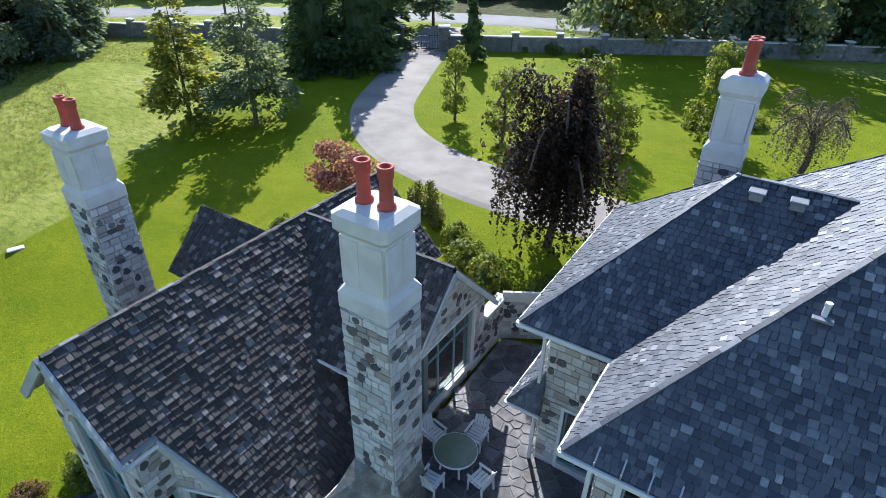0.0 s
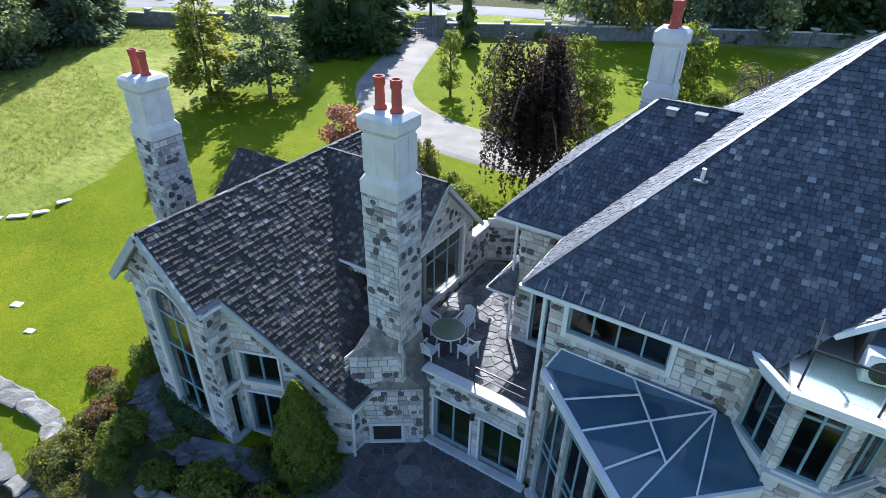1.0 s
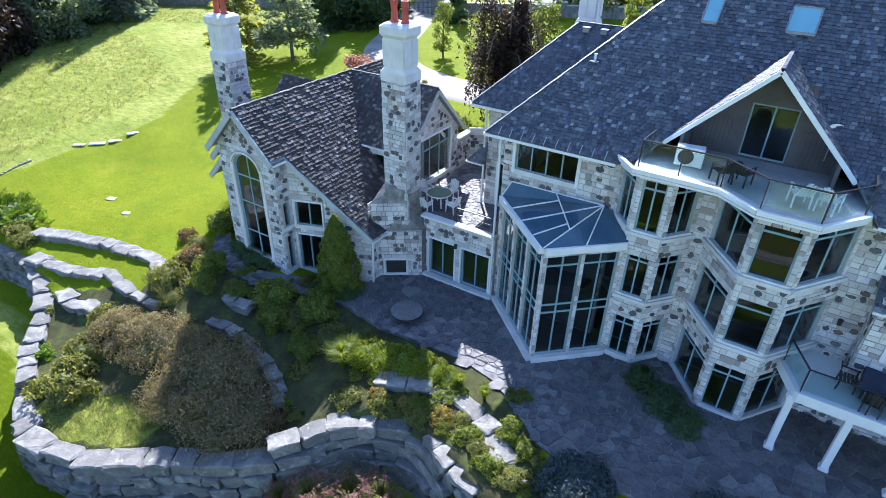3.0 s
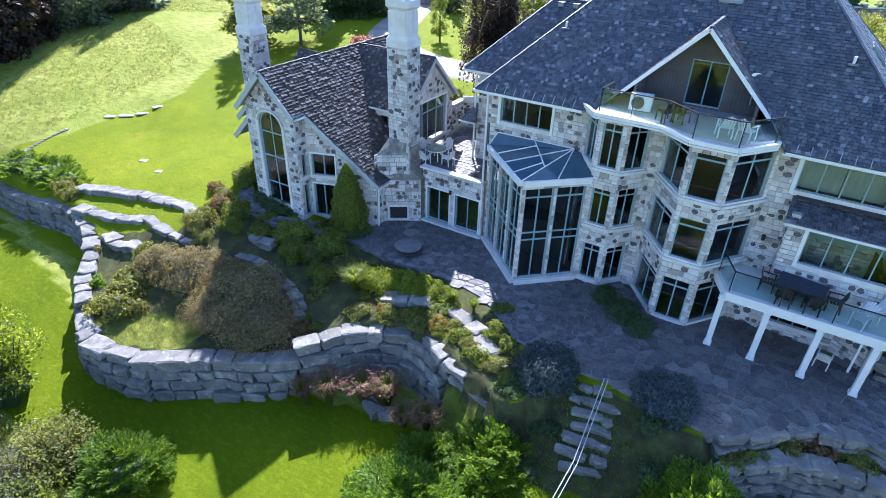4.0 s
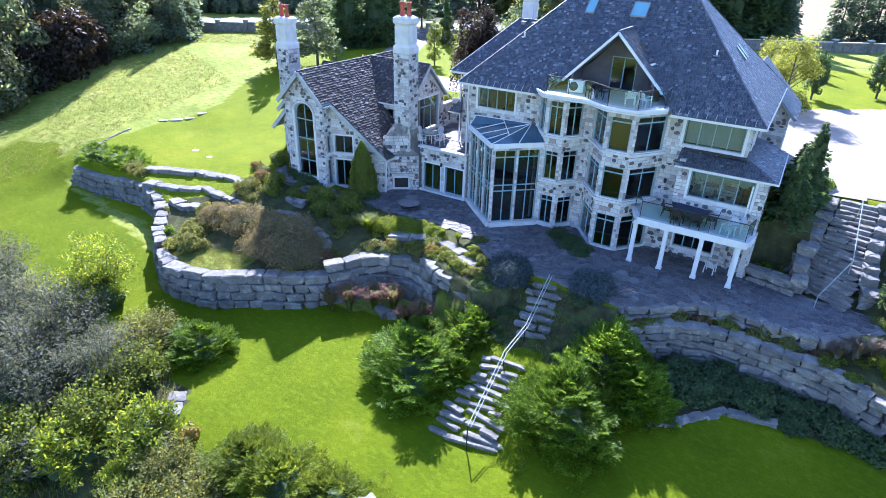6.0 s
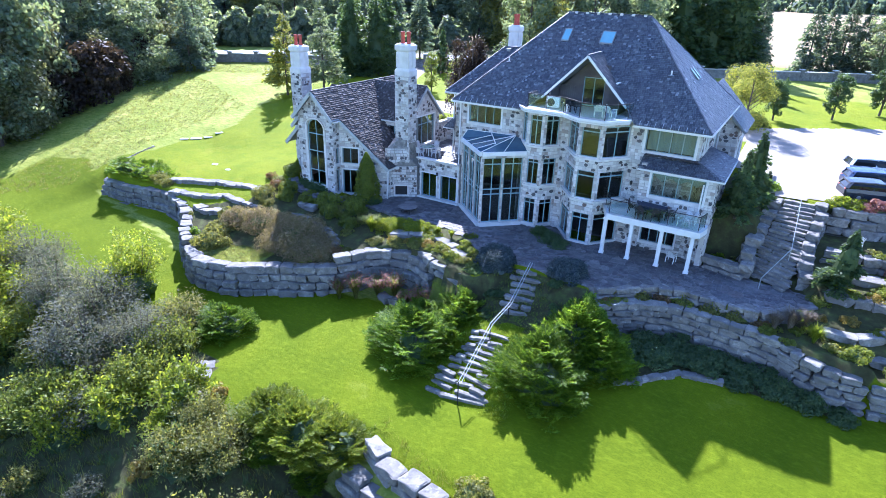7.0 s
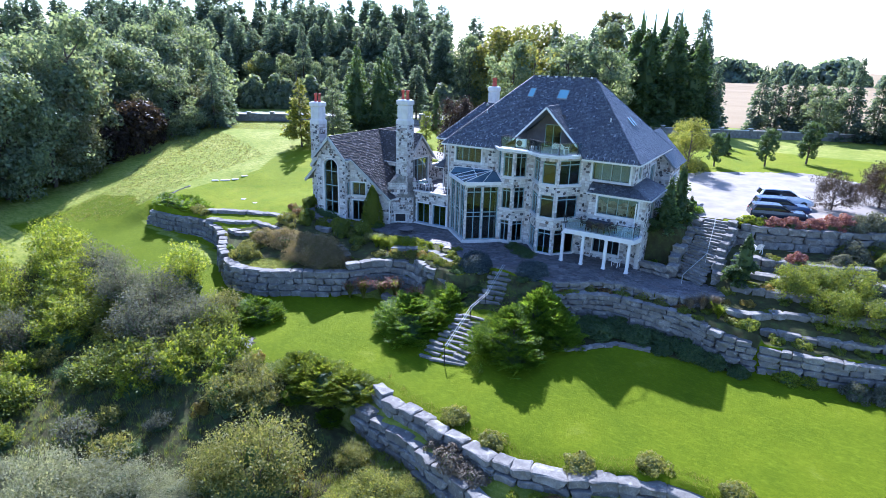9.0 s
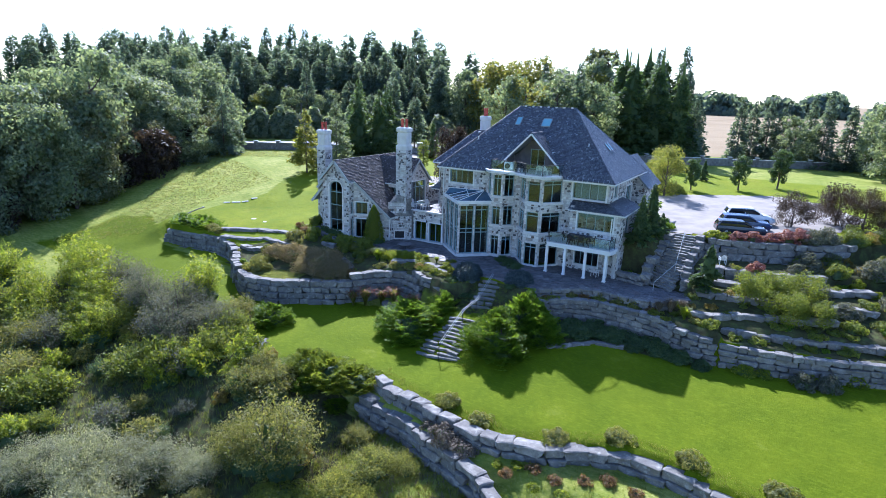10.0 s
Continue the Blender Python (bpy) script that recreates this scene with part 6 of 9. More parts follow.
def paving(parent, outline, z, cell, seed, singles, near, gap=0.05):
    """Irregular flagstones: cells round scattered points, each a thin slab."""
    rng = random.Random(seed)
    xs, ys = [p[0] for p in outline], [p[1] for p in outline]
    pts = np.zeros((0, 2))
    for _ in range(int((max(xs) - min(xs) + 2) * (max(ys) - min(ys) + 2) / cell ** 2 * 9)):
        x, y = rng.uniform(min(xs) - 1, max(xs) + 1), rng.uniform(min(ys) - 1, max(ys) + 1)
        fine = noise.noise(Vector((x * 0.42 + seed, y * 0.42, 3.1)))
        r = cell * (1.45 if fine > 0.2 else 0.52 if fine < 0.0 else 0.95)
        if not len(pts) or ((pts[:, 0] - x) ** 2 + (pts[:, 1] - y) ** 2).min() > r * r:
            pts = np.vstack([pts, (x, y)])
    pts = [tuple(p) for p in pts.tolist()]
    a = np.array(pts)
    joined_v, joined_f, single = [], [], []
    for i, (px, py) in enumerate(pts):
        if not inside(px, py, outline):
            continue
        d = np.hypot(a[:, 0] - px, a[:, 1] - py)
        idx = np.argsort(d)[1:26]
        big = cell * 1.7
        poly = [(px - big, py - big), (px + big, py - big), (px + big, py + big), (px - big, py + big)]
        for j in idx:
            qx, qy = pts[j]
            nx_, ny_ = qx - px, qy - py
            ln = math.hypot(nx_, ny_)
            nx_, ny_ = nx_ / ln, ny_ / ln
            lim = ln / 2 - gap / 2
            out = []
            for (x0, y0), (x1, y1) in zip(poly, poly[1:] + poly[:1]):
                d0, d1 = (x0 - px) * nx_ + (y0 - py) * ny_ - lim, (x1 - px) * nx_ + (y1 - py) * ny_ - lim
                if d0 <= 0:
                    out.append((x0, y0))
                if d0 * d1 < 0:
                    t = d0 / (d0 - d1)
                    out.append((x0 + (x1 - x0) * t, y0 + (y1 - y0) * t))
            poly = out
            if len(poly) < 3:
                break
        if len(poly) < 3:
            continue
        h = z + rng.uniform(0.015, 0.03)
        single.append((math.hypot(px - near[0], py - near[1]), poly, h))
    single.sort(key=lambda r: r[0])
    for k, (_, poly, h) in enumerate(single):
        n = len(poly)
        cx, cy = sum(p[0] for p in poly) / n, sum(p[1] for p in poly) / n
        v = [(x, y, z) for x, y in poly] + [(x + (cx - x) * 0.03, y + (cy - y) * 0.03, h) for x, y in poly]
        f = [tuple(range(n, 2 * n))] + [(i, (i + 1) % n, n + (i + 1) % n, n + i) for i in range(n)]
        if k < singles:
            under(new("flagstone", mesh_of("flagstone", v, f, M["flag"])), parent)
        else:
            b = len(joined_v)
            joined_v += v
            joined_f += [tuple(b + i for i in q) for q in f]
    if joined_v:
        tagged(under(new("flagstones", mesh_of("flagstones", joined_v, joined_f, M["flag"])), parent), kind="stuff")


LATER.append(lambda: paving(patio, PATIO, 0.0, 0.46, 5, 620, (4, 3), 0.04))
walkway = tagged(new("garden_path"), "narrow flagstone path in the bed beside the wing", "path", kind="structure")
PATH = [(-16.2, 3.4), (-15.2, 2.6), (-13.8, 2.0), (-12.4, 2.0), (-10.8, 2.6), (-8.8, 3.2), (-8.9, 4.4), (-11.0, 3.5), (-12.4, 2.9), (-13.8, 2.9), (-15.0, 3.5), (-15.8, 4.2)]
LATER.append(lambda: [under(o, walkway) for o in [new("bed_slab", mesh_of("bed_slab", [(x, y, gz(x, y) + 0.05) for x, y in PATH], [(0, 1, 10, 11), (1, 2, 9, 10), (2, 3, 8, 9), (3, 4, 7, 8), (4, 5, 6, 7)], M["joint"]))]])
LATER.append(lambda: paving(walkway, PATH, 0.0, 0.55, 9, 120, (-12, 2)))
LATER.append(lambda: [o.data.transform(Matrix.Translation((0, 0, gz(*o.data.vertices[0].co.xy) + 0.06))) for o in walkway.children if o.name.startswith("flagstone")])
LATER.append(lambda: paving(terrace, [(-7.0, 8.25), (-1.6, 8.25), (-1.6, 11.0), (-4.0, 11.4), (-4.0, 16.2), (-7.1, 15.2)], 3.2, 0.55, 6, 120, (-4, 8)))

# ---------------------------------------------------------------- plants
def quads_mesh(name, verts, mat):
    """A mesh of loose four-cornered leaves; verts: (n, 4, 3)."""
    n = len(verts)
    me = bpy.data.meshes.new(name)
    me.vertices.add(n * 4)
    me.vertices.foreach_set("co", np.ascontiguousarray(verts, np.float32).ravel())
    me.loops.add(n * 4)
    me.loops.foreach_set("vertex_index", np.arange(n * 4, dtype=np.int32))
    me.polygons.add(n)
    me.polygons.foreach_set("loop_start", np.arange(0, n * 4, 4, dtype=np.int32))
    me.update(calc_edges=True)
    me.validate()
    me.materials.append(mat)
    return me


def unit(v):
    return v / np.maximum(np.linalg.norm(v, axis=-1, keepdims=True), 1e-6)


def leaves(rng, at, size, aspect=0.55, out=None, flat=0.6):
    """A pointed leaf at each place, turned outwards and by chance."""
    n = len(at)
    nrm = unit((out * 1.1 if out is not None else 0) + rng.normal(size=(n, 3)) * 0.55 + np.array((0, 0, 0.25 * flat)))
    d = unit(np.cross(nrm, rng.normal(size=(n, 3))))
    s = np.cross(nrm, d)
    ln = (size * rng.uniform(0.6, 1.35, n))[:, None]
    w = ln * aspect
    return np.stack([at - d * ln * 0.5, at + s * w * 0.5 + d * ln * 0.05, at + d * ln * 0.5, at - s * w * 0.5 + d * ln * 0.05], 1)


def core(name, rng, r, h, mat, parent, squash=0.74, lumps=0.22, base=0.0, cone=0.0):
    """An added lumpy core under the leaves: fills a bush, dark ones tone its gaps as shade."""
    bm = bmesh.new()
    bmesh.ops.create_icosphere(bm, subdivisions=2 if r * h > 12 or r < 1.3 else 3, radius=1.0)
    off = Vector(rng.uniform(-50, 50, 3))
    for v in bm.verts:
        k = 1 + lumps * noise.noise(v.co * 2.6 + off) * 1.6 + 0.5 * lumps * noise.noise(v.co * 7.0 + off)
        z = (v.co.z * 0.5 + 0.5)
        t = (1 - cone * z) if cone else 1.0
        v.co = Vector((v.co.x * r * squash * k * t, v.co.y * r * squash * k * t, base + h * squash * k * (max(v.co.z, -0.3) if not cone else z * 1.25)))
    return part(name, bm, mat, parent)


def limb_bm(bm, a, b, r0, r1, sides=6, bend=0.0, rng=None):
    """A tapered limb of three lengths with a slight bend."""
    a, b = Vector(a), Vector(b)
    way = (b - a).normalized()
    sx = way.orthogonal().normalized()
    sy = way.cross(sx)
    rings = []
    for k in range(4):
        t = k / 3
        c = a.lerp(b, t) + sx * math.sin(t * math.pi) * bend
        r = r0 + (r1 - r0) * t
        rings.append([bm.verts.new(c + sx * r * math.cos(2 * math.pi * i / sides) + sy * r * math.sin(2 * math.pi * i / sides)) for i in range(sides)])
    for lo, hi in zip(rings, rings[1:]):
        for i in range(sides):
            bm.faces.new((lo[i], lo[(i + 1) % sides], hi[(i + 1) % sides], hi[i]))
    bm.faces.new(rings[-1])


def shrub(name, seed, r, h, leaf, n, mat, label, aspect=0.5, clumps=26, ragged=0.25):
    """A bush: stems and a dome of leaf clumps with gaps and an uneven outline."""
    rng = np.random.default_rng(seed)
    ob = thing(name, label, "shrub")
    az = rng.uniform(0, 2 * np.pi, clumps)
    el = np.arcsin(rng.uniform(-0.05, 1, clumps))
    rad = rng.uniform(1 - ragged * 1.6, 1 + ragged * 0.35, clumps)
    cen = np.stack([np.cos(el) * np.cos(az) * r * rad, np.cos(el) * np.sin(az) * r * rad, np.abs(np.sin(el)) * h * rad * 0.92 + h * 0.06], -1)
    n = int(n * (1.2 if ragged < 0.5 else 1.5))
    leaf = leaf * (1.5 if ragged < 0.5 else 1.35)
    k = rng.integers(0, clumps, n)
    size = rng.uniform(0.24, 0.40, clumps)[k][:, None] * np.array((r, r, h * 0.9))
    p = unit(rng.normal(size=(n, 3)) + unit(cen[k]) * 0.55)
    at = cen[k] * 0.80 + p * size * rng.uniform(0.75, 1.06, (n, 1))
    at[:, 2] = np.abs(at[:, 2]) + 0.03
    out = unit(p + unit(at) * 0.35)
    if ragged < 0.5:
        core("twig", rng, r, h, M["pine"] if mat is not M["blue"] else mat, ob, 0.72 - ragged * 0.6, ragged * 0.9)
    bm = bmesh.new()
    for i in range(7):
        limb_bm(bm, (0, 0, 0), Vector(cen[i % clumps]) * 0.85, 0.035 * r + 0.01, 0.012, 5, 0.08 * r)
    part("stem", bm, M["bark"], ob)
    under(new("foliage", quads_mesh("foliage", leaves(rng, at, leaf, aspect, out), mat)), ob)
    return ob


def spray_shrub(name, seed, r, h, mat, label, sprays=220, twigs=9, leaf=0.15):
    """An evergreen of flat feathered fronds reaching outwards in tiers, dark gaps between them."""
    rng = np.random.default_rng(seed)
    ob = thing(name, label, "shrub")
    az = rng.uniform(0, 2 * np.pi, sprays)
    lift = (rng.integers(0, 7, sprays) + rng.uniform(-0.28, 0.28, sprays) + 0.4) / 7.0
    reach = r * np.sqrt(np.maximum(0.02, 1 - (lift * 0.94) ** 2.2)) * rng.uniform(0.72, 1.12, sprays)
    reach *= np.where(lift > 0.72, rng.uniform(0.08, 1.0, sprays), 1.0)
    lob = 1 + 0.17 * np.sin(az * 3 + seed) + 0.12 * np.sin(az * 7 + lift * 9)
    out = np.stack([np.cos(az), np.sin(az), 0 * az], -1)
    tip = out * (reach * lob)[:, None] + np.array((0, 0, 1.0)) * (lift * h * (1 + 0.14 * np.sin(az * 2 + seed)) + 0.12)[:, None]
    ln = np.minimum(reach * 0.6, 0.42 + 0.2 * r) * rng.uniform(0.8, 1.2, sprays)
    rise = rng.uniform(0.2, 0.75, sprays) + 0.55 * lift ** 2
    axis = unit(out + np.array((0, 0, 1.0)) * rise[:, None] + rng.normal(size=(sprays, 3)) * 0.12)
    side = unit(np.cross(np.array((0, 0, 1.0)), axis) + rng.normal(size=(sprays, 3)) * 0.18)
    base = tip - axis * ln[:, None]
    per = 5
    k = np.repeat(np.arange(sprays), twigs * 2 * per)
    j = np.tile(np.repeat(np.arange(twigs * 2), per), sprays)
    m = np.tile(np.arange(per), sprays * twigs * 2)
    t = (j // 2 + 0.6) / twigs
    sg = np.where(j % 2 == 0, 1.0, -1.0)[:, None]
    d = unit(axis[k] * 0.85 + side[k] * sg * 0.75 + rng.normal(size=(len(k), 3)) * 0.10)
    tl = ln[k] * (0.62 * (1.02 - t) ** 0.8 + 0.10)
    at = base[k] + axis[k] * (ln[k] * t)[:, None] + d * (tl * (m + 0.2) / per)[:, None]
    at[:, 2] -= 0.10 * ln[k] * (t - 0.5) ** 2 + 0.10 * tl * ((m + 0.5) / per) ** 2
    at[:, 2] = np.maximum(at[:, 2], 0.05)
    d = unit(d + axis[k] * 0.25 + rng.normal(size=d.shape) * 0.22)
    s = unit(np.cross(d, np.array((0, 0, 1.0)) + rng.normal(size=d.shape) * 0.35))
    q = (leaf * rng.uniform(0.75, 1.35, len(k)))[:, None]
    v = np.stack([at, at + d * q * 0.5 + s * q * 0.15, at + d * q, at + d * q * 0.5 - s * q * 0.15], 1)
    core("twig", rng, r, h, M["pine"], ob, 0.52, 0.3)
    bm = bmesh.new()
    for i in range(9):
        limb_bm(bm, (0, 0, 0), Vector(base[i * 7]), 0.07, 0.02, 5, 0.1)
    part("stem", bm, M["bark"], ob)
    under(new("foliage", quads_mesh("foliage", v, mat)), ob)
    return ob


def tree(name, seed, h, r, leaf, n, mat, label, trunk=0.3, clumps=44, col=1.0, group="", aspect=0.6):
    """A leafy tree: tapered trunk, limbs, and clumps of leaves at their ends with gaps between."""
    rng = np.random.default_rng(seed)
    ob = thing(name, label, "tree", group=group)
    bm = bmesh.new()
    tr = 0.018 * h + 0.04
    limb_bm(bm, (0, 0, -0.2), (0.02 * h * rng.normal(), 0.02 * h * rng.normal(), h * 0.8), tr, tr * 0.25, 8, 0.03 * h)
    z = rng.uniform(trunk, 0.98, clumps)
    prof = np.sqrt(np.maximum(0.03, 1 - ((z - (trunk + 0.42 * (1 - trunk))) / (0.62 * (1 - trunk) + 0.02)) ** 2))
    az = rng.uniform(0, 2 * np.pi, clumps)
    rad = r * prof * rng.uniform(0.45, 1.08, clumps)
    cen = np.stack([np.cos(az) * rad, np.sin(az) * rad, z * h], -1)
    for i in range(min(14, clumps)):
        c = Vector(cen[i])
        limb_bm(bm, (0, 0, max(h * trunk * 0.75, c.z - 0.55 * Vector((c.x, c.y)).length - 0.1 * h)), c, tr * 0.38, tr * 0.08, 5, 0.05 * r)
    part("trunk", bm, M["bark"], ob)
    k = rng.integers(0, clumps, n)
    size = r * 0.34 * (44 / clumps) ** 0.4 * rng.uniform(0.7, 1.35, clumps)[k][:, None]
    p = unit(rng.normal(size=(n, 3))) * rng.uniform(0.55, 1.0, (n, 1)) ** 0.7 * size * np.array((1, 1, 0.8)) + rng.normal(size=(n, 3)) * 0.05 * r
    leaf = leaf * 1.35
    at = cen[k] + p
    under(new("crown", quads_mesh("crown", leaves(rng, at, leaf, aspect, unit(p + unit(cen[k]) * 0.2)), mat)), ob)
    return ob


def conifer(name, seed, h, r, leaf, n, mat, label, bare=0.06, group="", droop=0.25, taper=1.0):
    """A needle tree: straight trunk, whorls of drooping branches, sprays of needles along them."""
    rng = np.random.default_rng(seed)
    ob = thing(name, label, "tree", group=group)
    bm = bmesh.new()
    limb_bm(bm, (0, 0, -0.2), (0, 0, h * 0.84), 0.014 * h + 0.03, 0.01, 7, 0.004 * h)
    nb = max(70, int(h * 13))
    lv = rng.uniform(0, 1, nb) ** 0.9
    az = rng.uniform(0, 2 * np.pi, nb)
    rr = r * (1 - lv) ** taper * rng.uniform(0.62, 1.12, nb) + 0.03 * r
    zz = h * (bare + (0.985 - bare) * lv)
    for i in range(0, nb, 8):
        limb_bm(bm, (0, 0, zz[i]), (np.cos(az[i]) * rr[i] * 0.8, np.sin(az[i]) * rr[i] * 0.8, zz[i] - droop * rr[i] * 0.5), 0.004 * h, 0.008, 4, 0.0)
    part("trunk", bm, M["bark"], ob)
    w = rr + 0.17 * r
    k = rng.choice(nb, n, p=w / w.sum())
    t = rng.uniform(0.12, 1.0, n) ** 0.75
    side = rng.normal(size=n) * 0.14 * rr[k] * (0.4 + 0.6 * t)
    dx, dy = np.cos(az[k]), np.sin(az[k])
    at = np.stack([dx * rr[k] * t - dy * side, dy * rr[k] * t + dx * side, zz[k] - droop * rr[k] * t ** 1.5 + rng.normal(size=n) * 0.012 * h], -1)
    d = unit(np.stack([dx - dy * np.sign(side) * 0.7, dy + dx * np.sign(side) * 0.7, -droop * np.ones(n)], -1) + rng.normal(size=(n, 3)) * 0.3)
    ln = (leaf * rng.uniform(0.6, 1.4, n) * (0.42 + 0.58 * np.minimum(1, rr[k] / r)))[:, None]
    s = unit(np.cross(d, np.array((0, 0, 1.0)) + rng.normal(size=(n, 3)) * 0.9))
    v = np.stack([at, at + d * ln * 0.45 + s * ln * 0.28, at + d * ln, at + d * ln * 0.45 - s * ln * 0.28], 1)
    if bare < 0.05:
        core("inner_crown", rng, r * 0.62, h * 0.76, mat, ob, 1.0, 0.25, h * bare, 0.92 if taper > 0.7 else 0.75)
    under(new("crown", quads_mesh("crown", v, mat)), ob)
    return ob


def grass_tuft(name, seed, r, h, n, mat, label, plume=None):
    """An ornamental grass: arching blades, some with pale plumes."""
    rng = np.random.default_rng(seed)
    ob = thing(name, label, "grass")
    az = rng.uniform(0, 2 * np.pi, n)
    el = rng.uniform(0.25, 1.0, n)
    ln = rng.uniform(0.6, 1.1, n)
    d = np.stack([np.cos(az), np.sin(az), np.zeros(n)], -1)
    s = np.stack([-np.sin(az), np.cos(az), np.zeros(n)], -1)
    segs = []
    prev = d * 0.08 * r
    for q in (0.35, 0.7, 1.0):
        cur = d * (r * ln * (1 - el * 0.7) * q ** 1.3)[:, None] + np.array((0, 0, 1.0)) * (h * ln * (np.sin(q * 1.9 * (0.6 + 0.4 * el))))[:, None]
        w = 0.02 * (1.15 - q)
        segs.append(np.stack([prev - s * (w + 0.006), prev + s * (w + 0.006), cur + s * w, cur - s * w], 1))
        prev = cur
    under(new("blade", quads_mesh("blade", np.concatenate(segs), mat)), ob)
    if plume:
        sel = rng.choice(n, n // 5)
        tips = np.repeat(prev[sel] + np.array((0, 0, 0.08)), 7, 0)
        at = tips + rng.normal(size=tips.shape) * 0.05
        under(new("plume", quads_mesh("plume", leaves(rng, at, 0.1, 0.4, np.tile([[0, 0, 1.0]], (len(at), 1))), plume)), ob)
    return ob


def weeping(name, seed, h, r, n, mat, label, limbs, leaf=0.12, per=20):
    """A weeping tree: arching limbs, each hung with a curtain of leafy shoots; limbs: (degrees, reach, top) as parts of r and h."""
    rng = np.random.default_rng(seed)
    ob = thing(name, label, "tree")
    part("trunk", (lambda bm: (limb_bm(bm, (0, 0, -0.2), (0.1, 0.05, h * 0.5), 0.22, 0.13, 8, 0.2), bm)[1])(bmesh.new()), M["bark"], ob)
    tops, feet, wts = [], [], []
    for a, reach, top in limbs:
        d = Vector((math.cos(radians(a)), math.sin(radians(a)), 0))
        path = []
        for i in range(9):
            t = i / 8
            z = h * (0.45 + (top - 0.45) * math.sin(min(1.0, t / 0.55) * math.pi / 2)) - max(0.0, t - 0.55) ** 2 * h * 0.9
            path.append(d * (reach * r * t) + Vector((0, 0, z)))
        bm = bmesh.new()
        for p, q in zip(path, path[1:]):
            limb_bm(bm, p, q, 0.05, 0.04, 5)
        part("limb", bm, M["bark"], ob)
        for _ in range(per):
            t = rng.uniform(0.12, 1.0)
            i = min(int(t * 8), 7)
            p = path[i].lerp(path[i + 1], t * 8 - i) + Vector(rng.normal(size=3) * np.array((0.13, 0.13, 0.03)) * r)
            drop = p.z * rng.uniform(0.22, 1.0) * (1.0 if t < 0.75 else 0.8)
            tops.append(p)
            feet.append(p + d * (0.05 * drop) + Vector((*(rng.normal(size=2) * 0.04 * drop), -drop)))
            wts.append(drop)
    tops, feet, wts = np.array(tops), np.array(feet), np.array(wts)
    k = rng.choice(len(wts), n, p=wts / wts.sum())
    t = rng.uniform(0, 1, n) ** 1.15
    at = tops[k] + (feet - tops)[k] * t[:, None] + rng.normal(size=(n, 3)) * (0.035 + 0.10 * (1 - t))[:, None]
    at[:, 2] = np.maximum(at[:, 2], 0.1)
    under(new("crown", quads_mesh("crown", leaves(rng, at, leaf, 0.55, np.tile([[0, 0, -0.6]], (n, 1))), mat)), ob)
    return ob


PLANT_RNG = random.Random(11)


def plant(proto, spots, z=None, spread=(0.85, 1.15), sink=0.04):
    """Sets the first spot's plant where it grows, and copies of it on the others; spot: x, y, size."""
    first = True
    for q in spots:
        x, y = q[0], q[1]
        k = (q[2] if len(q) > 2 else 1.0)
        zz = (gz(x, y) if z is None else z) - sink
        m = pose(x, y, zz, 0, 0, PLANT_RNG.uniform(0, 360)) @ Matrix.Diagonal((k, k, k * PLANT_RNG.uniform(*spread), 1))
        if first:
            proto.matrix_world = m
            first = False
        else:
            c = copy_thing(proto, Matrix.Identity(4))
            c.matrix_world = m
    return proto


# beds round the wing and the patio
plant(shrub("shrub", 1, 0.95, 1.2, 0.09, 2600, M["leaf"], "clipped dark green rounded shrub by the stone wing"), [(-16.6, 4.3, 0.95), (-14.2, 1.5, 0.95), (-13.6, 0.6, 0.75), (-10.1, 1.9, 1.15), (-7.8, 2.3, 1.05), (-6.8, 0.4, 0.85), (-9.2, 0.9, 0.9), (-12.0, 1.2, 0.75)])
plant(shrub("shrub", 2, 1.0, 1.0, 0.08, 2400, M["olive"], "pale olive mounded shrub in the planted bed", 0.4), [(-15.3, -0.3, 1.0), (-14.4, -0.9, 0.7), (-8.4, 1.6, 0.9), (-6.2, 1.5, 0.9), (-16.3, 2.4, 0.7)])
plant(shrub("shrub", 3, 0.7, 0.7, 0.09, 1100, M["russet"], "russet low shrub in the planted bed"), [(-15.7, 1.5, 0.95), (-17.4, 2.6, 0.8), (-5.4, -2.7, 0.8)])
plant(shrub("hedge", 4, 1.0, 0.75, 0.08, 2200, M["pine"], "low dark clipped hedge under the tall window", 0.5, 30, 0.12), [(-14.3, 3.7, 0.75), (-13.4, 3.5, 0.8), (-12.5, 3.6, 0.75), (-7.4, 4.3, 0.75), (7.6, 5.6, 0.95), (8.6, 5.0, 0.85), (6.6, 6.4, 0.8)])
plant(shrub("shrub", 5, 1.0, 0.95, 0.08, 2600, M["lime"], "sunlit yellow-green shrub beside the patio", 0.35, 30, 0.15), [(-4.0, 1.5, 0.95), (-3.2, 1.6, 0.95), (-2.4, 1.9, 0.95), (-1.6, 2.1, 0.85), (-0.8, 2.1, 0.75), (-0.1, 2.1, 0.6)], spread=(0.9, 1.0))
plant(shrub("shrub", 6, 0.6, 0.5, 0.07, 1100, M["autumn"], "small golden flowering plant by the patio blocks"), [(-2.4, 0.2, 0.8), (0.6, 0.3, 0.85), (-0.4, 2.3, 0.6), (-1.2, 0.3, 0.5)])
plant(grass_tuft("ornamental_grass", 7, 0.95, 1.1, 620, M["lime"], "pale arching ornamental grass by the patio"), [(-4.7, 0.6, 1.25), (-4.9, 1.3, 0.9), (1.6, 1.9, 0.55), (0.4, 2.0, 0.5), (24.6, 2.4, 0.9)])
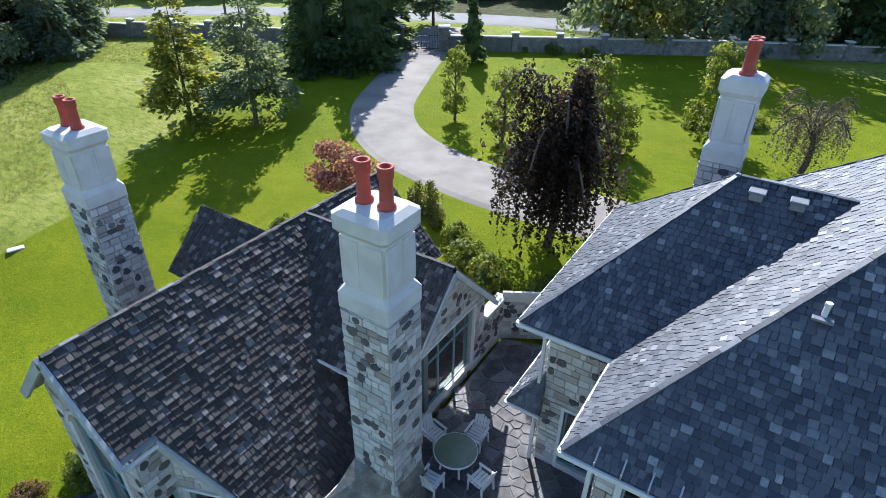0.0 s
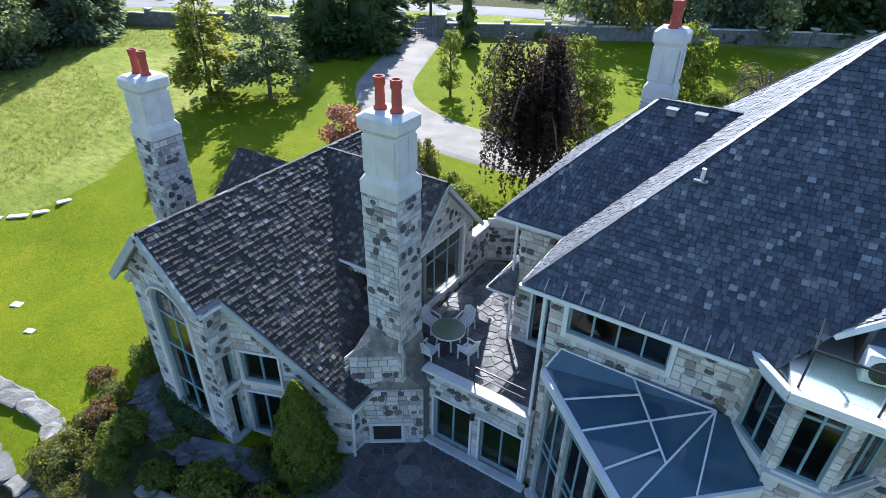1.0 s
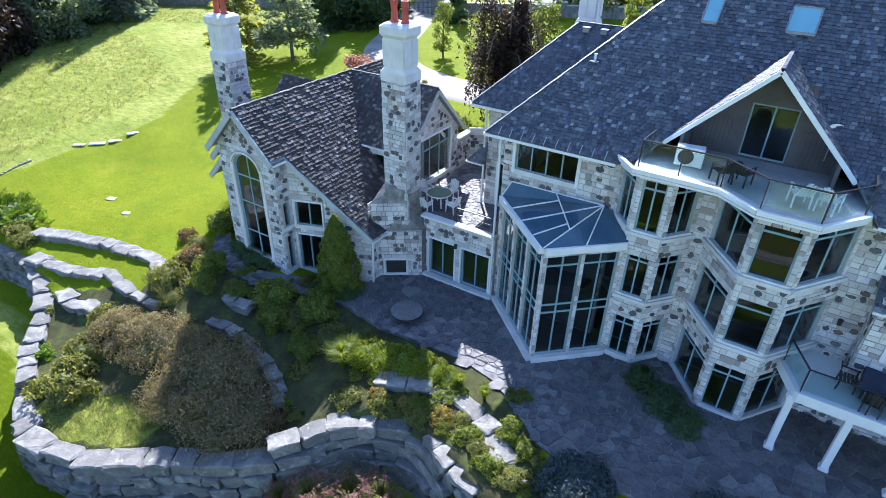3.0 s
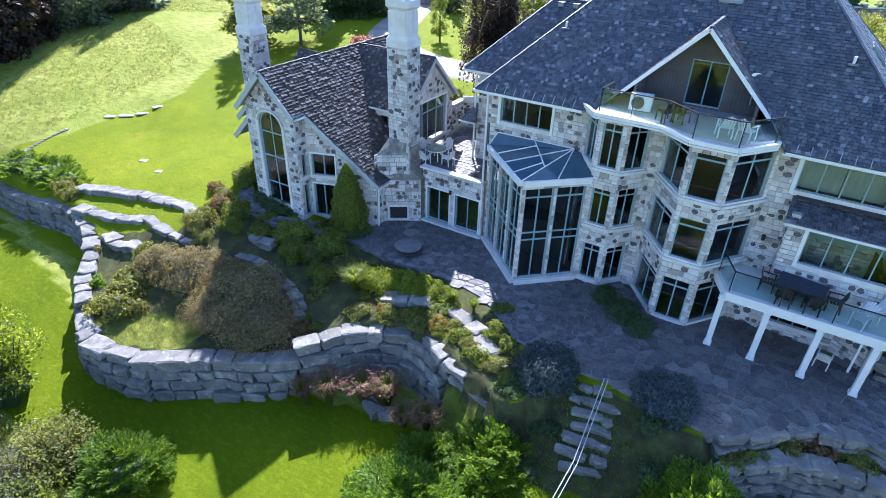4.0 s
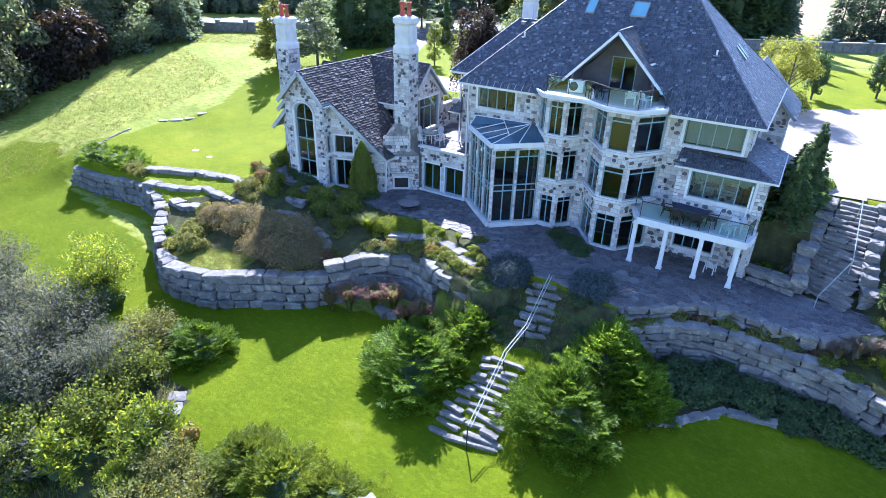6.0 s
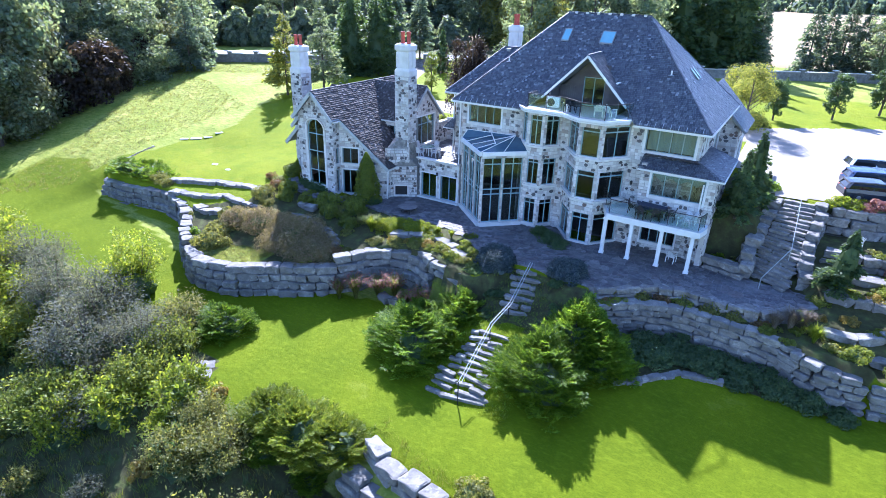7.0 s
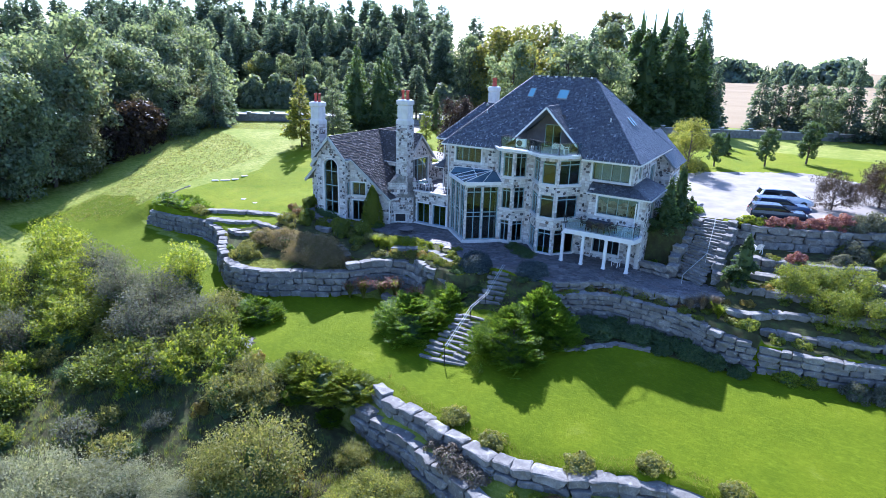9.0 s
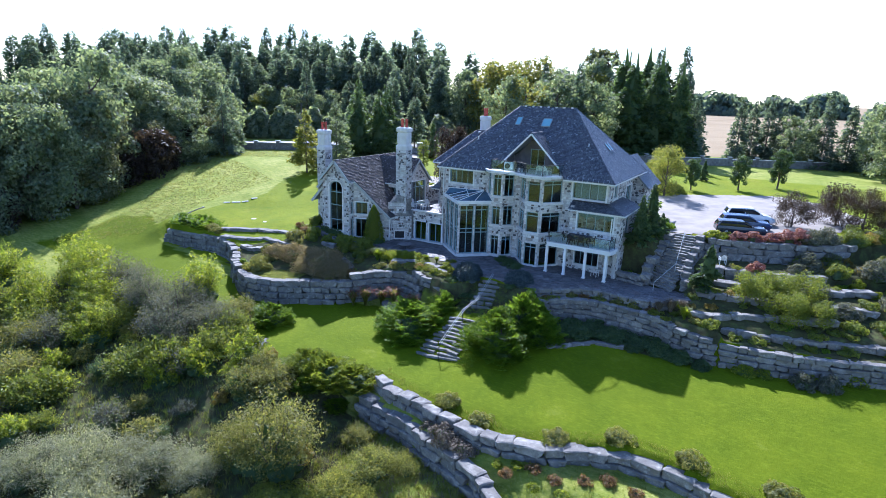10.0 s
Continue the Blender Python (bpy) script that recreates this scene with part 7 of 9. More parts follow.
plant(shrub("bush", 8, 1.9, 1.7, 0.09, 9000, M["heath"], "large olive-brown twiggy bush in the raised bed", 0.35, 70, 0.3), [(-12.9, -2.9, 0.95), (-14.9, -3.2, 0.75), (-11.0, -2.4, 0.8)])
plant(shrub("bush", 9, 2.3, 1.9, 0.10, 12000, M["heath"], "large dry brown-green twiggy bush in the raised bed", 0.26, 100, 0.3), [(-8.9, -2.9, 1.05), (-7.1, -3.5, 0.9), (-9.6, -4.0, 0.75)])
plant(shrub("bush", 10, 1.3, 1.1, 0.11, 2600, M["olive"], "olive flowering bush on the curved wall"), [(-14.6, -6.3, 1.05), (-15.6, -4.8, 0.85), (-16.4, -3.0, 0.7)])
plant(spray_shrub("juniper", 11, 1.9, 1.0, M["yew"], "spreading green juniper on the stone wall", 110, 8, 0.15), [(-32.6, -1.6, 0.95), (-30.4, -1.2, 1.0), (-28.6, -0.9, 0.8)])
plant(shrub("shrub", 12, 0.9, 0.8, 0.09, 1500, M["olive"], "pale shrub at the end of the stone wall"), [(-27.4, -1.6, 1.0), (-26.2, -1.9, 0.8)])
plant(grass_tuft("ornamental_grass", 13, 1.0, 1.3, 600, M["olive"], "plumed ornamental grass below the stone wall", M["rose"]), [(-2.6, -4.0, 1.15), (-1.4, -3.0, 1.3), (-0.2, -2.6, 1.2), (1.1, -3.2, 1.0), (-3.6, -4.6, 0.9), (2.2, -3.0, 1.1)])
GC = random.Random(31)
low = [shrub("ground_cover", 110 + k, 0.55, 0.32, 0.08, 520, M[m], lb, 0.5, 14, 0.4) for k, (m, lb) in enumerate((("leaf", "low green ground cover in the planted bed"), ("olive", "low olive ground cover in the planted bed"), ("yew", "bright green creeping plant in the planted bed")))]
cover = [[], [], []]
for poly, n in ((BED_ZONE, 26), (PATIO_LINE[3:] + [(26, 3.4)] + WALL_R[::-1], 16), ([(24.6, 2.4), (27.4, 1.6), (38, 4.4), (40, 12), (34, 15), (27, 13.4), (24.6, 8)], 40), ([(16.8, 8.4), (20, 7.6), (20.2, 14), (17.6, 14)], 10)):
    k = 0
    while k < n:
        x, y = GC.uniform(-22, 40), GC.uniform(-9, 16)
        if inside(x, y, poly) and not inside(x, y, NOBED) and not inside(x, y, HOUSE) and not (-9.5 < x < 24 and y > 3.3 and x + y < 26):
            cover[GC.choice([0, 0, 1, 2])].append((x, y, GC.uniform(0.7, 1.4)))
            k += 1
for ob, q in zip(low, cover):
    plant(ob, q)
# cedar by the wing: a dense upright cone


def cone_shrub(name, seed, r, h, leaf, n, mat, tipmat, label):
    rng = np.random.default_rng(seed)
    ob = thing(name, label, "shrub")
    z = rng.uniform(0, 1, n) ** 1.25
    az = rng.uniform(0, 2 * np.pi, n)
    lob = 1 + 0.10 * np.sin(az * 5 + z * 14) + 0.08 * np.sin(az * 9 - z * 22)
    rr = r * (1 - z ** 1.7) ** 0.8 * lob * rng.uniform(0.86, 1.06, n) + 0.02
    at = np.stack([np.cos(az) * rr, np.sin(az) * rr, z * h + 0.05], -1)
    out = unit(np.stack([np.cos(az), np.sin(az), 0.35 + 0 * az], -1))
    v = leaves(rng, at, leaf, 0.45, out)
    # tip share raised towards the top, putting some sunlight into the leaf colour
    tip = rng.uniform(0, 1, n) < 0.34 + 0.6 * np.clip((z - 0.72) / 0.28, 0, 1)
    core("twig", rng, r * 0.9, h * 0.72, mat, ob, 1.0, 0.08, 0.0, 0.85)
    under(new("foliage", quads_mesh("foliage", v[~tip], mat)), ob)
    tagged(under(new("tip", quads_mesh("tip", v[tip], tipmat)), ob), "yellowing and sunlit-toned shoot tips", kind="stuff")
    return ob


plant(cone_shrub("cedar", 14, 1.05, 4.1, 0.13, 12000, M["leaf"], M["lime"], "dense conical green cedar with yellowing tips by the wing"), [(-8.15, 4.45, 1.0)], z=0.0, spread=(1.0, 1.0))
plant(shrub("shrub", 15, 0.75, 0.7, 0.08, 1300, M["pine"], "dark low shrub at the foot of the cedar"), [(-7.5, 4.6, 0.8), (-8.9, 3.6, 0.7)])
plant(shrub("shrub", 65, 0.75, 0.6, 0.08, 1500, M["leaf"], "green low shrub between the boulders"), [(3.3, 1.0, 0.8), (4.0, 0.5, 0.7), (2.0, 0.0, 0.75), (3.2, -0.7, 0.8), (0.2, 0.6, 0.7), (-0.8, 0.4, 0.7), (4.9, -1.2, 0.7), (1.0, -0.1, 0.5)])
plant(shrub("shrub", 66, 0.7, 0.5, 0.08, 1300, M["olive"], "olive creeping plant between the boulders"), [(-3.4, -0.6, 1.0), (-1.8, -0.2, 0.9), (2.6, -0.3, 0.8), (4.2, -0.9, 0.8), (-2.6, 0.9, 0.8), (-0.2, -0.1, 0.8), (1.4, 0.5, 0.6)])
plant(shrub("ground_cover", 67, 0.6, 0.4, 0.07, 900, M["pine"], "dark low ground cover on the bank by the steps", 0.5, 16, 0.4), [(7.0, -1.6, 1.2), (6.4, -2.6, 1.0), (10.6, -0.4, 1.0), (11.3, -1.6, 1.2), (10.9, -3.0, 1.0), (12.2, -0.9, 0.9), (7.2, -3.4, 0.9), (5.4, -1.6, 1.1)])
# evergreens each side of the garden steps
plant(spray_shrub("yew", 16, 2.7, 3.3, M["yew"], "big spreading dark green yew by the garden steps", 520, 9, 0.17), [(4.4, -6.9, 0.95), (12.5, -6.6, 0.95), (13.2, -3.0, 0.9)])
plant(spray_shrub("yew", 17, 2.0, 2.6, M["yew"], "feathery green yew beside the stone steps", 360, 9, 0.16), [(5.9, -3.7, 0.95), (3.6, -4.6, 0.8), (14.9, -3.7, 0.85), (11.9, -4.6, 0.7), (6.6, -6.2, 0.6), (14.2, -1.6, 0.7)])
plant(shrub("spruce", 18, 1.1, 1.1, 0.075, 9000, M["blue"], "round dwarf blue spruce at the patio edge", 0.3, 60, 0.06), [(6.25, -0.1, 1.2), (10.85, 1.1, 1.2)], z=-0.15)
plant(shrub("shrub", 19, 0.7, 0.8, 0.09, 1100, M["lime"], "pale yellow-green shrub on the slope by the steps"), [(11.2, -5.2, 0.8), (6.6, -8.4, 0.6), (11.0, -7.0, 0.7), (6.4, -4.8, 0.6)])
# bed below the patio and the shady foot of the wall
plant(shrub("shrub", 20, 0.8, 0.6, 0.09, 1200, M["olive"], "low shrub in the bed below the patio"), [(17.6, 2.9, 0.9), (19.2, 2.8, 0.9), (20.6, 2.7, 0.8), (15.4, 2.1, 0.8)])
plant(shrub("shrub", 21, 0.8, 0.6, 0.09, 1100, M["russet"], "reddish low shrub in the bed below the patio"), [(16.4, 2.6, 0.8), (22.0, 2.8, 0.7), (13.4, 0.5, 0.7)])
plant(grass_tuft("ornamental_grass", 22, 1.0, 1.3, 600, M["dry"], "brown feathery grass at the patio corner"), [(23.4, 3.2, 1.05), (22.6, 2.6, 0.8), (24.2, 3.9, 0.8)])
# spruce-dark leaf colour put here for the deep shade below the wall
plant(shrub("bush", 23, 1.1, 0.9, 0.11, 1900, M["pine"], "green bush toned dark for the shade under the stone wall"), [(16.3, -1.3, 1.0), (18.2, -0.2, 0.95), (19.9, 0.4, 1.0), (21.8, 0.5, 0.9), (23.4, 0.2, 0.95), (25.0, 0.0, 0.9), (14.9, -2.9, 0.9), (26.6, -0.2, 0.7), (17.2, -0.9, 1.1), (19.0, 0.6, 0.9), (20.8, 0.9, 1.0), (22.6, 0.7, 1.0), (24.2, 0.4, 0.9), (15.6, -2.0, 1.1), (16.2, 0.2, 1.0), (18.0, 0.9, 1.0), (19.6, -0.3, 1.0), (21.6, -0.4, 0.8)])
# rock garden
plant(conifer("spruce", 24, 4.6, 1.5, 0.26, 5200, M["pine"], "dark green conical spruce beside the stone steps", 0.02), [(25.4, 7.2, 1.0)])
plant(tree("tree", 25, 2.5, 1.9, 0.11, 7000, M["leaf"], "broad sunlit green shrub tree in the rock garden", 0.12, 34), [(28.9, 7.2, 0.75), (30.6, 8.4, 0.8), (32.4, 8.8, 0.85), (31.6, 5.6, 0.8), (33.4, 6.4, 0.8)])
plant(shrub("shrub", 26, 0.8, 0.75, 0.09, 1300, M["leaf"], "green mounded shrub in the rock garden"), [(26.6, 2.0, 0.9), (28.4, 2.3, 0.7), (30.0, 2.6, 0.85), (32.0, 3.0, 0.6), (33.4, 3.4, 0.7), (36.0, 6.6, 1.1), (38.0, 8.0, 1.0), (27.6, 4.4, 0.7), (24.6, 6.2, 0.8), (37, 10, 1.0), (34.6, 11.6, 0.9), (35.8, 4.6, 0.8)])
plant(shrub("shrub", 27, 0.8, 0.7, 0.09, 1200, M["lime"], "yellow-green shrub in the rock garden"), [(29.4, 0.6, 1.1), (30.6, 0.9, 0.9), (33.6, 2.0, 0.9), (36.4, 3.0, 1.1), (24.6, 14.2, 1.0), (25.6, 14.3, 1.0), (36.4, 14.0, 1.0), (38.8, 5.2, 1.0), (37.6, 12.4, 0.8)])
plant(shrub("shrub", 28, 0.95, 0.9, 0.10, 1700, M["rose"], "red-leaved shrub along the parking court"), [(26.8, 14.4, 1.0), (28.0, 14.9, 0.95), (29.4, 15.6, 0.9), (28.9, 10.8, 0.9), (27.8, 10.4, 0.7), (30.8, 16.4, 1.2), (31.8, 17.2, 1.2)])
plant(shrub("shrub", 29, 0.6, 0.55, 0.08, 800, M["autumn"], "golden low plant in the rock garden"), [(26.2, 5.0, 0.9), (25.2, 3.6, 0.9), (38.4, 6.8, 0.8), (39.2, 7.6, 0.9), (24.8, 4.6, 0.6), (27.3, 6.8, 0.8)])
plant(shrub("bush", 30, 1.2, 1.1, 0.11, 2200, M["grey"], "grey-green bush in the rock garden"), [(33.4, 10.4, 1.1), (35.6, 8.6, 1.0), (32.6, 14.6, 1.1), (34.4, 16.8, 1.1), (39.4, 11.0, 1.3), (37.8, 15.4, 1.3), (31.8, 12.6, 0.8), (33.2, 0.8, 0.8), (34.8, 1.2, 0.8), (32.6, 17.2, 1.0), (33.8, 18.4, 1.1)])
plant(tree("tree", 31, 4.2, 2.1, 0.10, 9500, M["purple"], "small dark purple-leaved tree by the parking court", 0.18, 40), [(30.9, 23.0, 0.9), (34.8, 27.0, 1.0), (37.0, 24.6, 0.95), (40.2, 26.0, 1.1)])
plant(conifer("spruce", 32, 4.2, 1.5, 0.28, 3600, M["pine"], "dark spruce at the corner of the house", 0.0), [(18.9, 9.6, 1.05), (19.4, 11.6, 1.15), (18.8, 13.6, 0.9), (20.2, 13.0, 0.6)])
plant(shrub("shrub", 33, 0.9, 0.8, 0.09, 1400, M["yew"], "bright green low shrub beside the stone steps"), [(18.6, 8.4, 0.9), (19.6, 8.2, 0.7), (20.3, 15.4, 1.0), (19.6, 16.8, 0.9)])
plant(shrub("shrub", 63, 1.0, 0.95, 0.09, 2200, M["leaf"], "green shrub in the bed beyond the parking court"), [(32.2, 15.0, 0.9), (34.4, 16.6, 1.2), (36.2, 19.4, 1.4), (38.4, 17.2, 1.3), (40.6, 20.0, 1.5), (35.0, 13.6, 1.0), (38.6, 22.0, 1.3), (36.0, 22.4, 1.1), (39.6, 14.2, 1.2), (41.8, 16.0, 1.4), (40.4, 9.0, 1.0)])
plant(shrub("shrub", 64, 0.9, 0.8, 0.08, 1800, M["autumn"], "golden-green shrub in the bed beyond the parking court"), [(33.4, 15.6, 0.9), (35.6, 17.8, 1.0), (37.4, 20.8, 1.1), (39.4, 19.0, 1.0), (36.8, 15.8, 0.9)])
# along the lower wall
plant(shrub("shrub", 34, 0.95, 0.75, 0.09, 1600, M["olive"], "olive and russet mounded shrub along the lower wall"), [(12.7, -14.3, 1.0), (15.6, -15.0, 0.95), (20.4, -14.4, 0.95), (23.8, -12.7, 1.0), (27.9, -12.8, 1.0), (32.4, -13.2, 1.05), (36.0, -13.6, 1.1)])
plant(shrub("shrub", 35, 1.0, 0.9, 0.10, 1700, M["dry"], "brown seeded shrub between the lower walls"), [(14.0, -16.9, 1.1), (15.4, -17.1, 1.0), (12.6, -16.3, 0.7)])
plant(shrub("shrub", 36, 0.5, 0.5, 0.08, 700, M["russet"], "small russet plant below the lower wall"), [(20.0, -16.7, 1.0), (21.4, -17.0, 0.9), (22.9, -16.2, 0.9), (24.0, -15.4, 1.0), (18.8, -18.0, 0.9), (25.6, -15.6, 0.9), (27.4, -16.4, 1.0)], z=-4.95)
plant(shrub("shrub", 37, 0.5, 0.4, 0.08, 600, M["lime"], "small bright green plant below the lower wall"), [(19.0, -17.0, 0.9), (20.6, -18.2, 0.8), (22.2, -18.0, 1.0), (24.6, -17.2, 0.9), (26.6, -17.6, 1.0), (18.0, -17.4, 0.7)], z=-4.95)
# wild bushes on the slope


def wild_bush(name, seed, r, h, leaf, stems, per, mat, label, aspect=0.3, rise=0.8, hang=0.25):
    """A wild bush: many stems fanning upwards, twigs along them, narrow leaves on the twigs, a dark core within as
    shade.
    """
    rng = np.random.default_rng(seed)
    ob = thing(name, label, "shrub")
    az = rng.uniform(0, 2 * np.pi, stems)
    out = np.sqrt(rng.uniform(0.01, 1, stems))
    top = h * (1 - 0.55 * out ** 2.2) * rng.uniform(0.5, 1.15, stems)
    tip = np.stack([np.cos(az) * out * r, np.sin(az) * out * r, top], -1)
    root = tip * np.array((0.18, 0.18, 0.0))
    bm = bmesh.new()
    for i in range(0, stems, 5):
        limb_bm(bm, root[i], tip[i] * 0.93, 0.03 + 0.008 * h, 0.008, 4, 0.12 * r * rng.uniform(-1, 1))
    part("stem", bm, M["bark"], ob)
    tufts = 7
    k = np.repeat(np.arange(stems * tufts), max(3, int(per * 1.25 / tufts)))
    tt = 1 - rng.uniform(0, 1, stems * tufts) ** 1.3 * rise
    own = np.repeat(np.arange(stems), tufts)
    fan = (0.05 + 0.30 * r * np.minimum(1, 3 / stems ** 0.5) * (1.15 - tt)) + 0.07 * r
    hub = root[own] + (tip - root)[own] * tt[:, None] + rng.normal(size=(stems * tufts, 3)) * fan[:, None] * np.array((1, 1, 0.7))
    hub[:, 2] += 0.10 * h * np.sin(tt * np.pi)
    sway = rng.normal(size=(len(k), 3)) * 0.055 * r * np.array((1.15, 1.15, 0.7))
    at = hub[k] + sway
    at[:, 2] = np.maximum(at[:, 2] - hang * np.linalg.norm(sway, axis=1) * 0.5, 0.05)
    k = own[k]
    leaf = leaf * 0.9
    core("twig", rng, r, h * 0.8, M["pine"], ob, 0.56, 0.35)
    d = unit(sway + (tip - root)[k] * 0.12 / h + rng.normal(size=at.shape) * 0.12 * r)
    ln = (leaf * rng.uniform(0.6, 1.4, len(k)))[:, None]
    s = unit(np.cross(d, np.array((0, 0, 1.0)) + rng.normal(size=at.shape) * 0.5))
    v = np.stack([at, at + d * ln * 0.5 + s * ln * aspect, at + d * ln, at + d * ln * 0.5 - s * ln * aspect], 1)
    under(new("foliage", quads_mesh("foliage", v, mat)), ob)
    return ob


plant(wild_bush("bush", 40, 2.4, 4.0, 0.19, 60, 120, M["lime"], "sunlit yellow-green wild bush on the slope", 0.26), [(-28.4, -20.8, 1.0), (-27.0, -16.4, 1.15), (-22.6, -17.8, 1.0), (-16.1, -11.9, 0.95), (-18.5, -20.8, 0.95), (-31.0, -14.5, 1.1), (-24.6, -17.4, 0.9), (-36.5, -19.5, 1.1), (-20.6, -20.0, 0.8)])
plant(wild_bush("bush", 38, 1.7, 2.5, 0.26, 20, 90, M["lime"], "young yellow-green sapling on the slope", 0.2, 0.45, 0.5), [(-6.4, -19.3, 1.0), (-4.0, -17.2, 1.0), (-14.6, -26.0, 0.9), (-17.2, -24.6, 0.8), (-12.0, -30.4, 0.9), (-3.2, -18.8, 0.7), (-8.0, -21.6, 0.8)])
plant(wild_bush("bush", 41, 2.6, 3.8, 0.17, 110, 60, M["grey"], "grey twiggy wild bush on the slope", 0.22), [(-24.2, -14.2, 1.0), (-12.4, -17.6, 1.1), (-14.8, -15.2, 1.05), (-18.6, -15.6, 1.0), (-10.0, -15.4, 0.85), (-21.2, -23.4, 0.9)])
plant(wild_bush("bush", 42, 2.2, 2.6, 0.18, 100, 60, M["olive"], "olive green wild bush on the slope", 0.25), [(-10.2, -12.6, 0.85), (-1.1, -19.2, 0.85), (-1.8, -17.6, 0.7), (0.4, -18.4, 0.8), (-22.3, -24.2, 1.0), (-26.6, -26.2, 1.1), (-18.0, -27.0, 1.0), (8.0, -18.2, 0.5)])
plant(wild_bush("bush", 43, 2.3, 2.4, 0.20, 90, 60, M["leaf"], "dark green wild bush on the slope", 0.3), [(-9.4, -20.4, 1.0), (-11.6, -21.6, 1.0), (-7.6, -17.4, 0.8), (-18.6, -18.6, 1.1), (-22.0, -19.4, 1.1), (-14.4, -27.0, 0.9), (-30.5, -23.5, 1.2), (-17.0, -29.5, 1.1), (-8.4, -14.8, 0.8), (-26.0, -22.6, 1.1)])
plant(spray_shrub("yew", 44, 1.9, 1.8, M["yew"], "dark green spreading evergreen at the lawn edge", 280, 8, 0.16), [(-7.2, -11.4, 0.95), (2.2, -17.0, 0.5), (4.6, -16.4, 0.45)])
plant(spray_shrub("juniper", 49, 2.2, 1.5, M["lime"], "flat spreading yellow-green juniper at the lawn edge", 300, 8, 0.15), [(3.0, -15.4, 0.95), (5.0, -14.8, 0.9), (1.0, -15.4, 0.8)])
plant(wild_bush("bush", 45, 2.4, 3.7, 0.15, 130, 80, M["olive"], "olive green twiggy wild bush with yellowing leaves below the lawn", 0.22), [(4.8, -22.4, 1.25), (2.6, -23.4, 0.8)])
plant(shrub("bush", 39, 0.9, 1.0, 0.13, 1200, M["autumn"], "golden leaved wild shrub on the slope", 0.5, 20, 0.5), [(6.0, -21.2, 0.9), (-2.6, -15.8, 0.6), (-2.6, -20.6, 0.7)])
plant(wild_bush("bush", 46, 2.8, 2.6, 0.15, 150, 90, M["willow"], "pale silvery willow bush low on the slope", 0.17), [(-2.0, -26.8, 0.9), (-4.6, -29.4, 1.0), (0.9, -25.6, 0.7), (-7.0, -31.2, 0.9), (-1.0, -31.0, 1.0)])
plant(shrub("bush", 47, 2.0, 1.4, 0.10, 7600, M["leaf"], "rounded light green bush below the lower walls", 0.35, 50, 0.25), [(7.4, -24.6, 1.0), (9.6, -26.6, 1.0)])
plant(wild_bush("bush", 48, 1.7, 1.5, 0.13, 120, 60, M["larch"], "pale yellow-green feathery bush below the lower wall", 0.24), [(10.7, -20.0, 1.0), (9.8, -22.2, 0.9), (11.6, -22.6, 0.8), (12.3, -18.7, 0.7)])

SLOPE = [(-38, -20), (-31, -13), (-20, -13.6), (-9, -12.6), (-5.5, -14.4), (-2.6, -17.2), (3.6, -16.8), (6, -18), (7, -24), (9, -33), (0, -37), (-20, -36), (-40, -28)]
wild = [wild_bush("bush", 90 + k, 1.4, 1.5 + 0.2 * (k % 3), 0.18, 36, 44, M[m], lb, 0.26)
        for k, (m, lb) in enumerate((("leaf", "dark green wild growth on the slope"), ("pine", "deep green wild growth on the slope"), ("grey", "grey dry wild growth on the slope"), ("olive", "olive wild growth on the slope")))]
spots = [[] for _ in wild]
WR = random.Random(21)
while sum(len(q) for q in spots) < 70:
    x, y = WR.uniform(-40, 7), WR.uniform(-36, -13)
    if inside(x, y, SLOPE):
        spots[WR.choice([0, 0, 1, 1, 3, 2])].append((x, y, WR.uniform(0.55, 1.1)))
for ob, q in zip(wild, spots):
    plant(ob, q)

# trees on the far lawn and along the drive
plant(conifer("pine", 50, 9.5, 3.0, 0.42, 7000, M["larch"], "yellowing pine tree on the far lawn", 0.12, "", 0.1, 0.8), [(-36.6, 23.7, 1.0)])
plant(conifer("pine", 51, 10.5, 3.2, 0.36, 9000, M["hazeleaf"], "green pine tree on the far lawn", 0.12, "", 0.1, 0.75), [(-32.0, 25.6, 1.0)])
plant(conifer("spruce", 52, 12.0, 3.4, 0.5, 8000, M["pine"], "tall dark spruce near the gate", 0.02, "", 0.3, 0.8), [(-36.5, 36.5, 0.95), (-33.5, 38.8, 1.05), (-39.5, 40.5, 1.1), (-36.0, 44.0, 1.1)])
plant(conifer("spruce", 53, 6.0, 1.6, 0.34, 4200, M["pine"], "young spruce beside the gate", 0.02), [(-26.4, 45.4, 1.0), (18.6, 52.0, 0.55)])
plant(tree("tree", 54, 4.6, 0.95, 0.11, 4200, M["leaf"], "slim young tree in the front lawn", 0.16, 70), [(-20.2, 32.8, 0.95), (-15.6, 31.0, 1.0)])
plant(tree("tree", 83, 4.9, 1.15, 0.14, 6400, M["pine"], "slim dark green young tree beside the parking court", 0.2, 60), [(18.5, 41.2, 0.85), (24.0, 45.8, 0.95), (28.6, 52.0, 1.1)], spread=(1.0, 1.1))
plant(tree("tree", 55, 5.0, 1.5, 0.18, 3600, M["leaf"], "upright leafy tree in the front lawn", 0.1, 60), [(-11.0, 34.0, 0.95), (-4.6, 38.0, 1.05), (-9.0, 33.4, 0.7)])
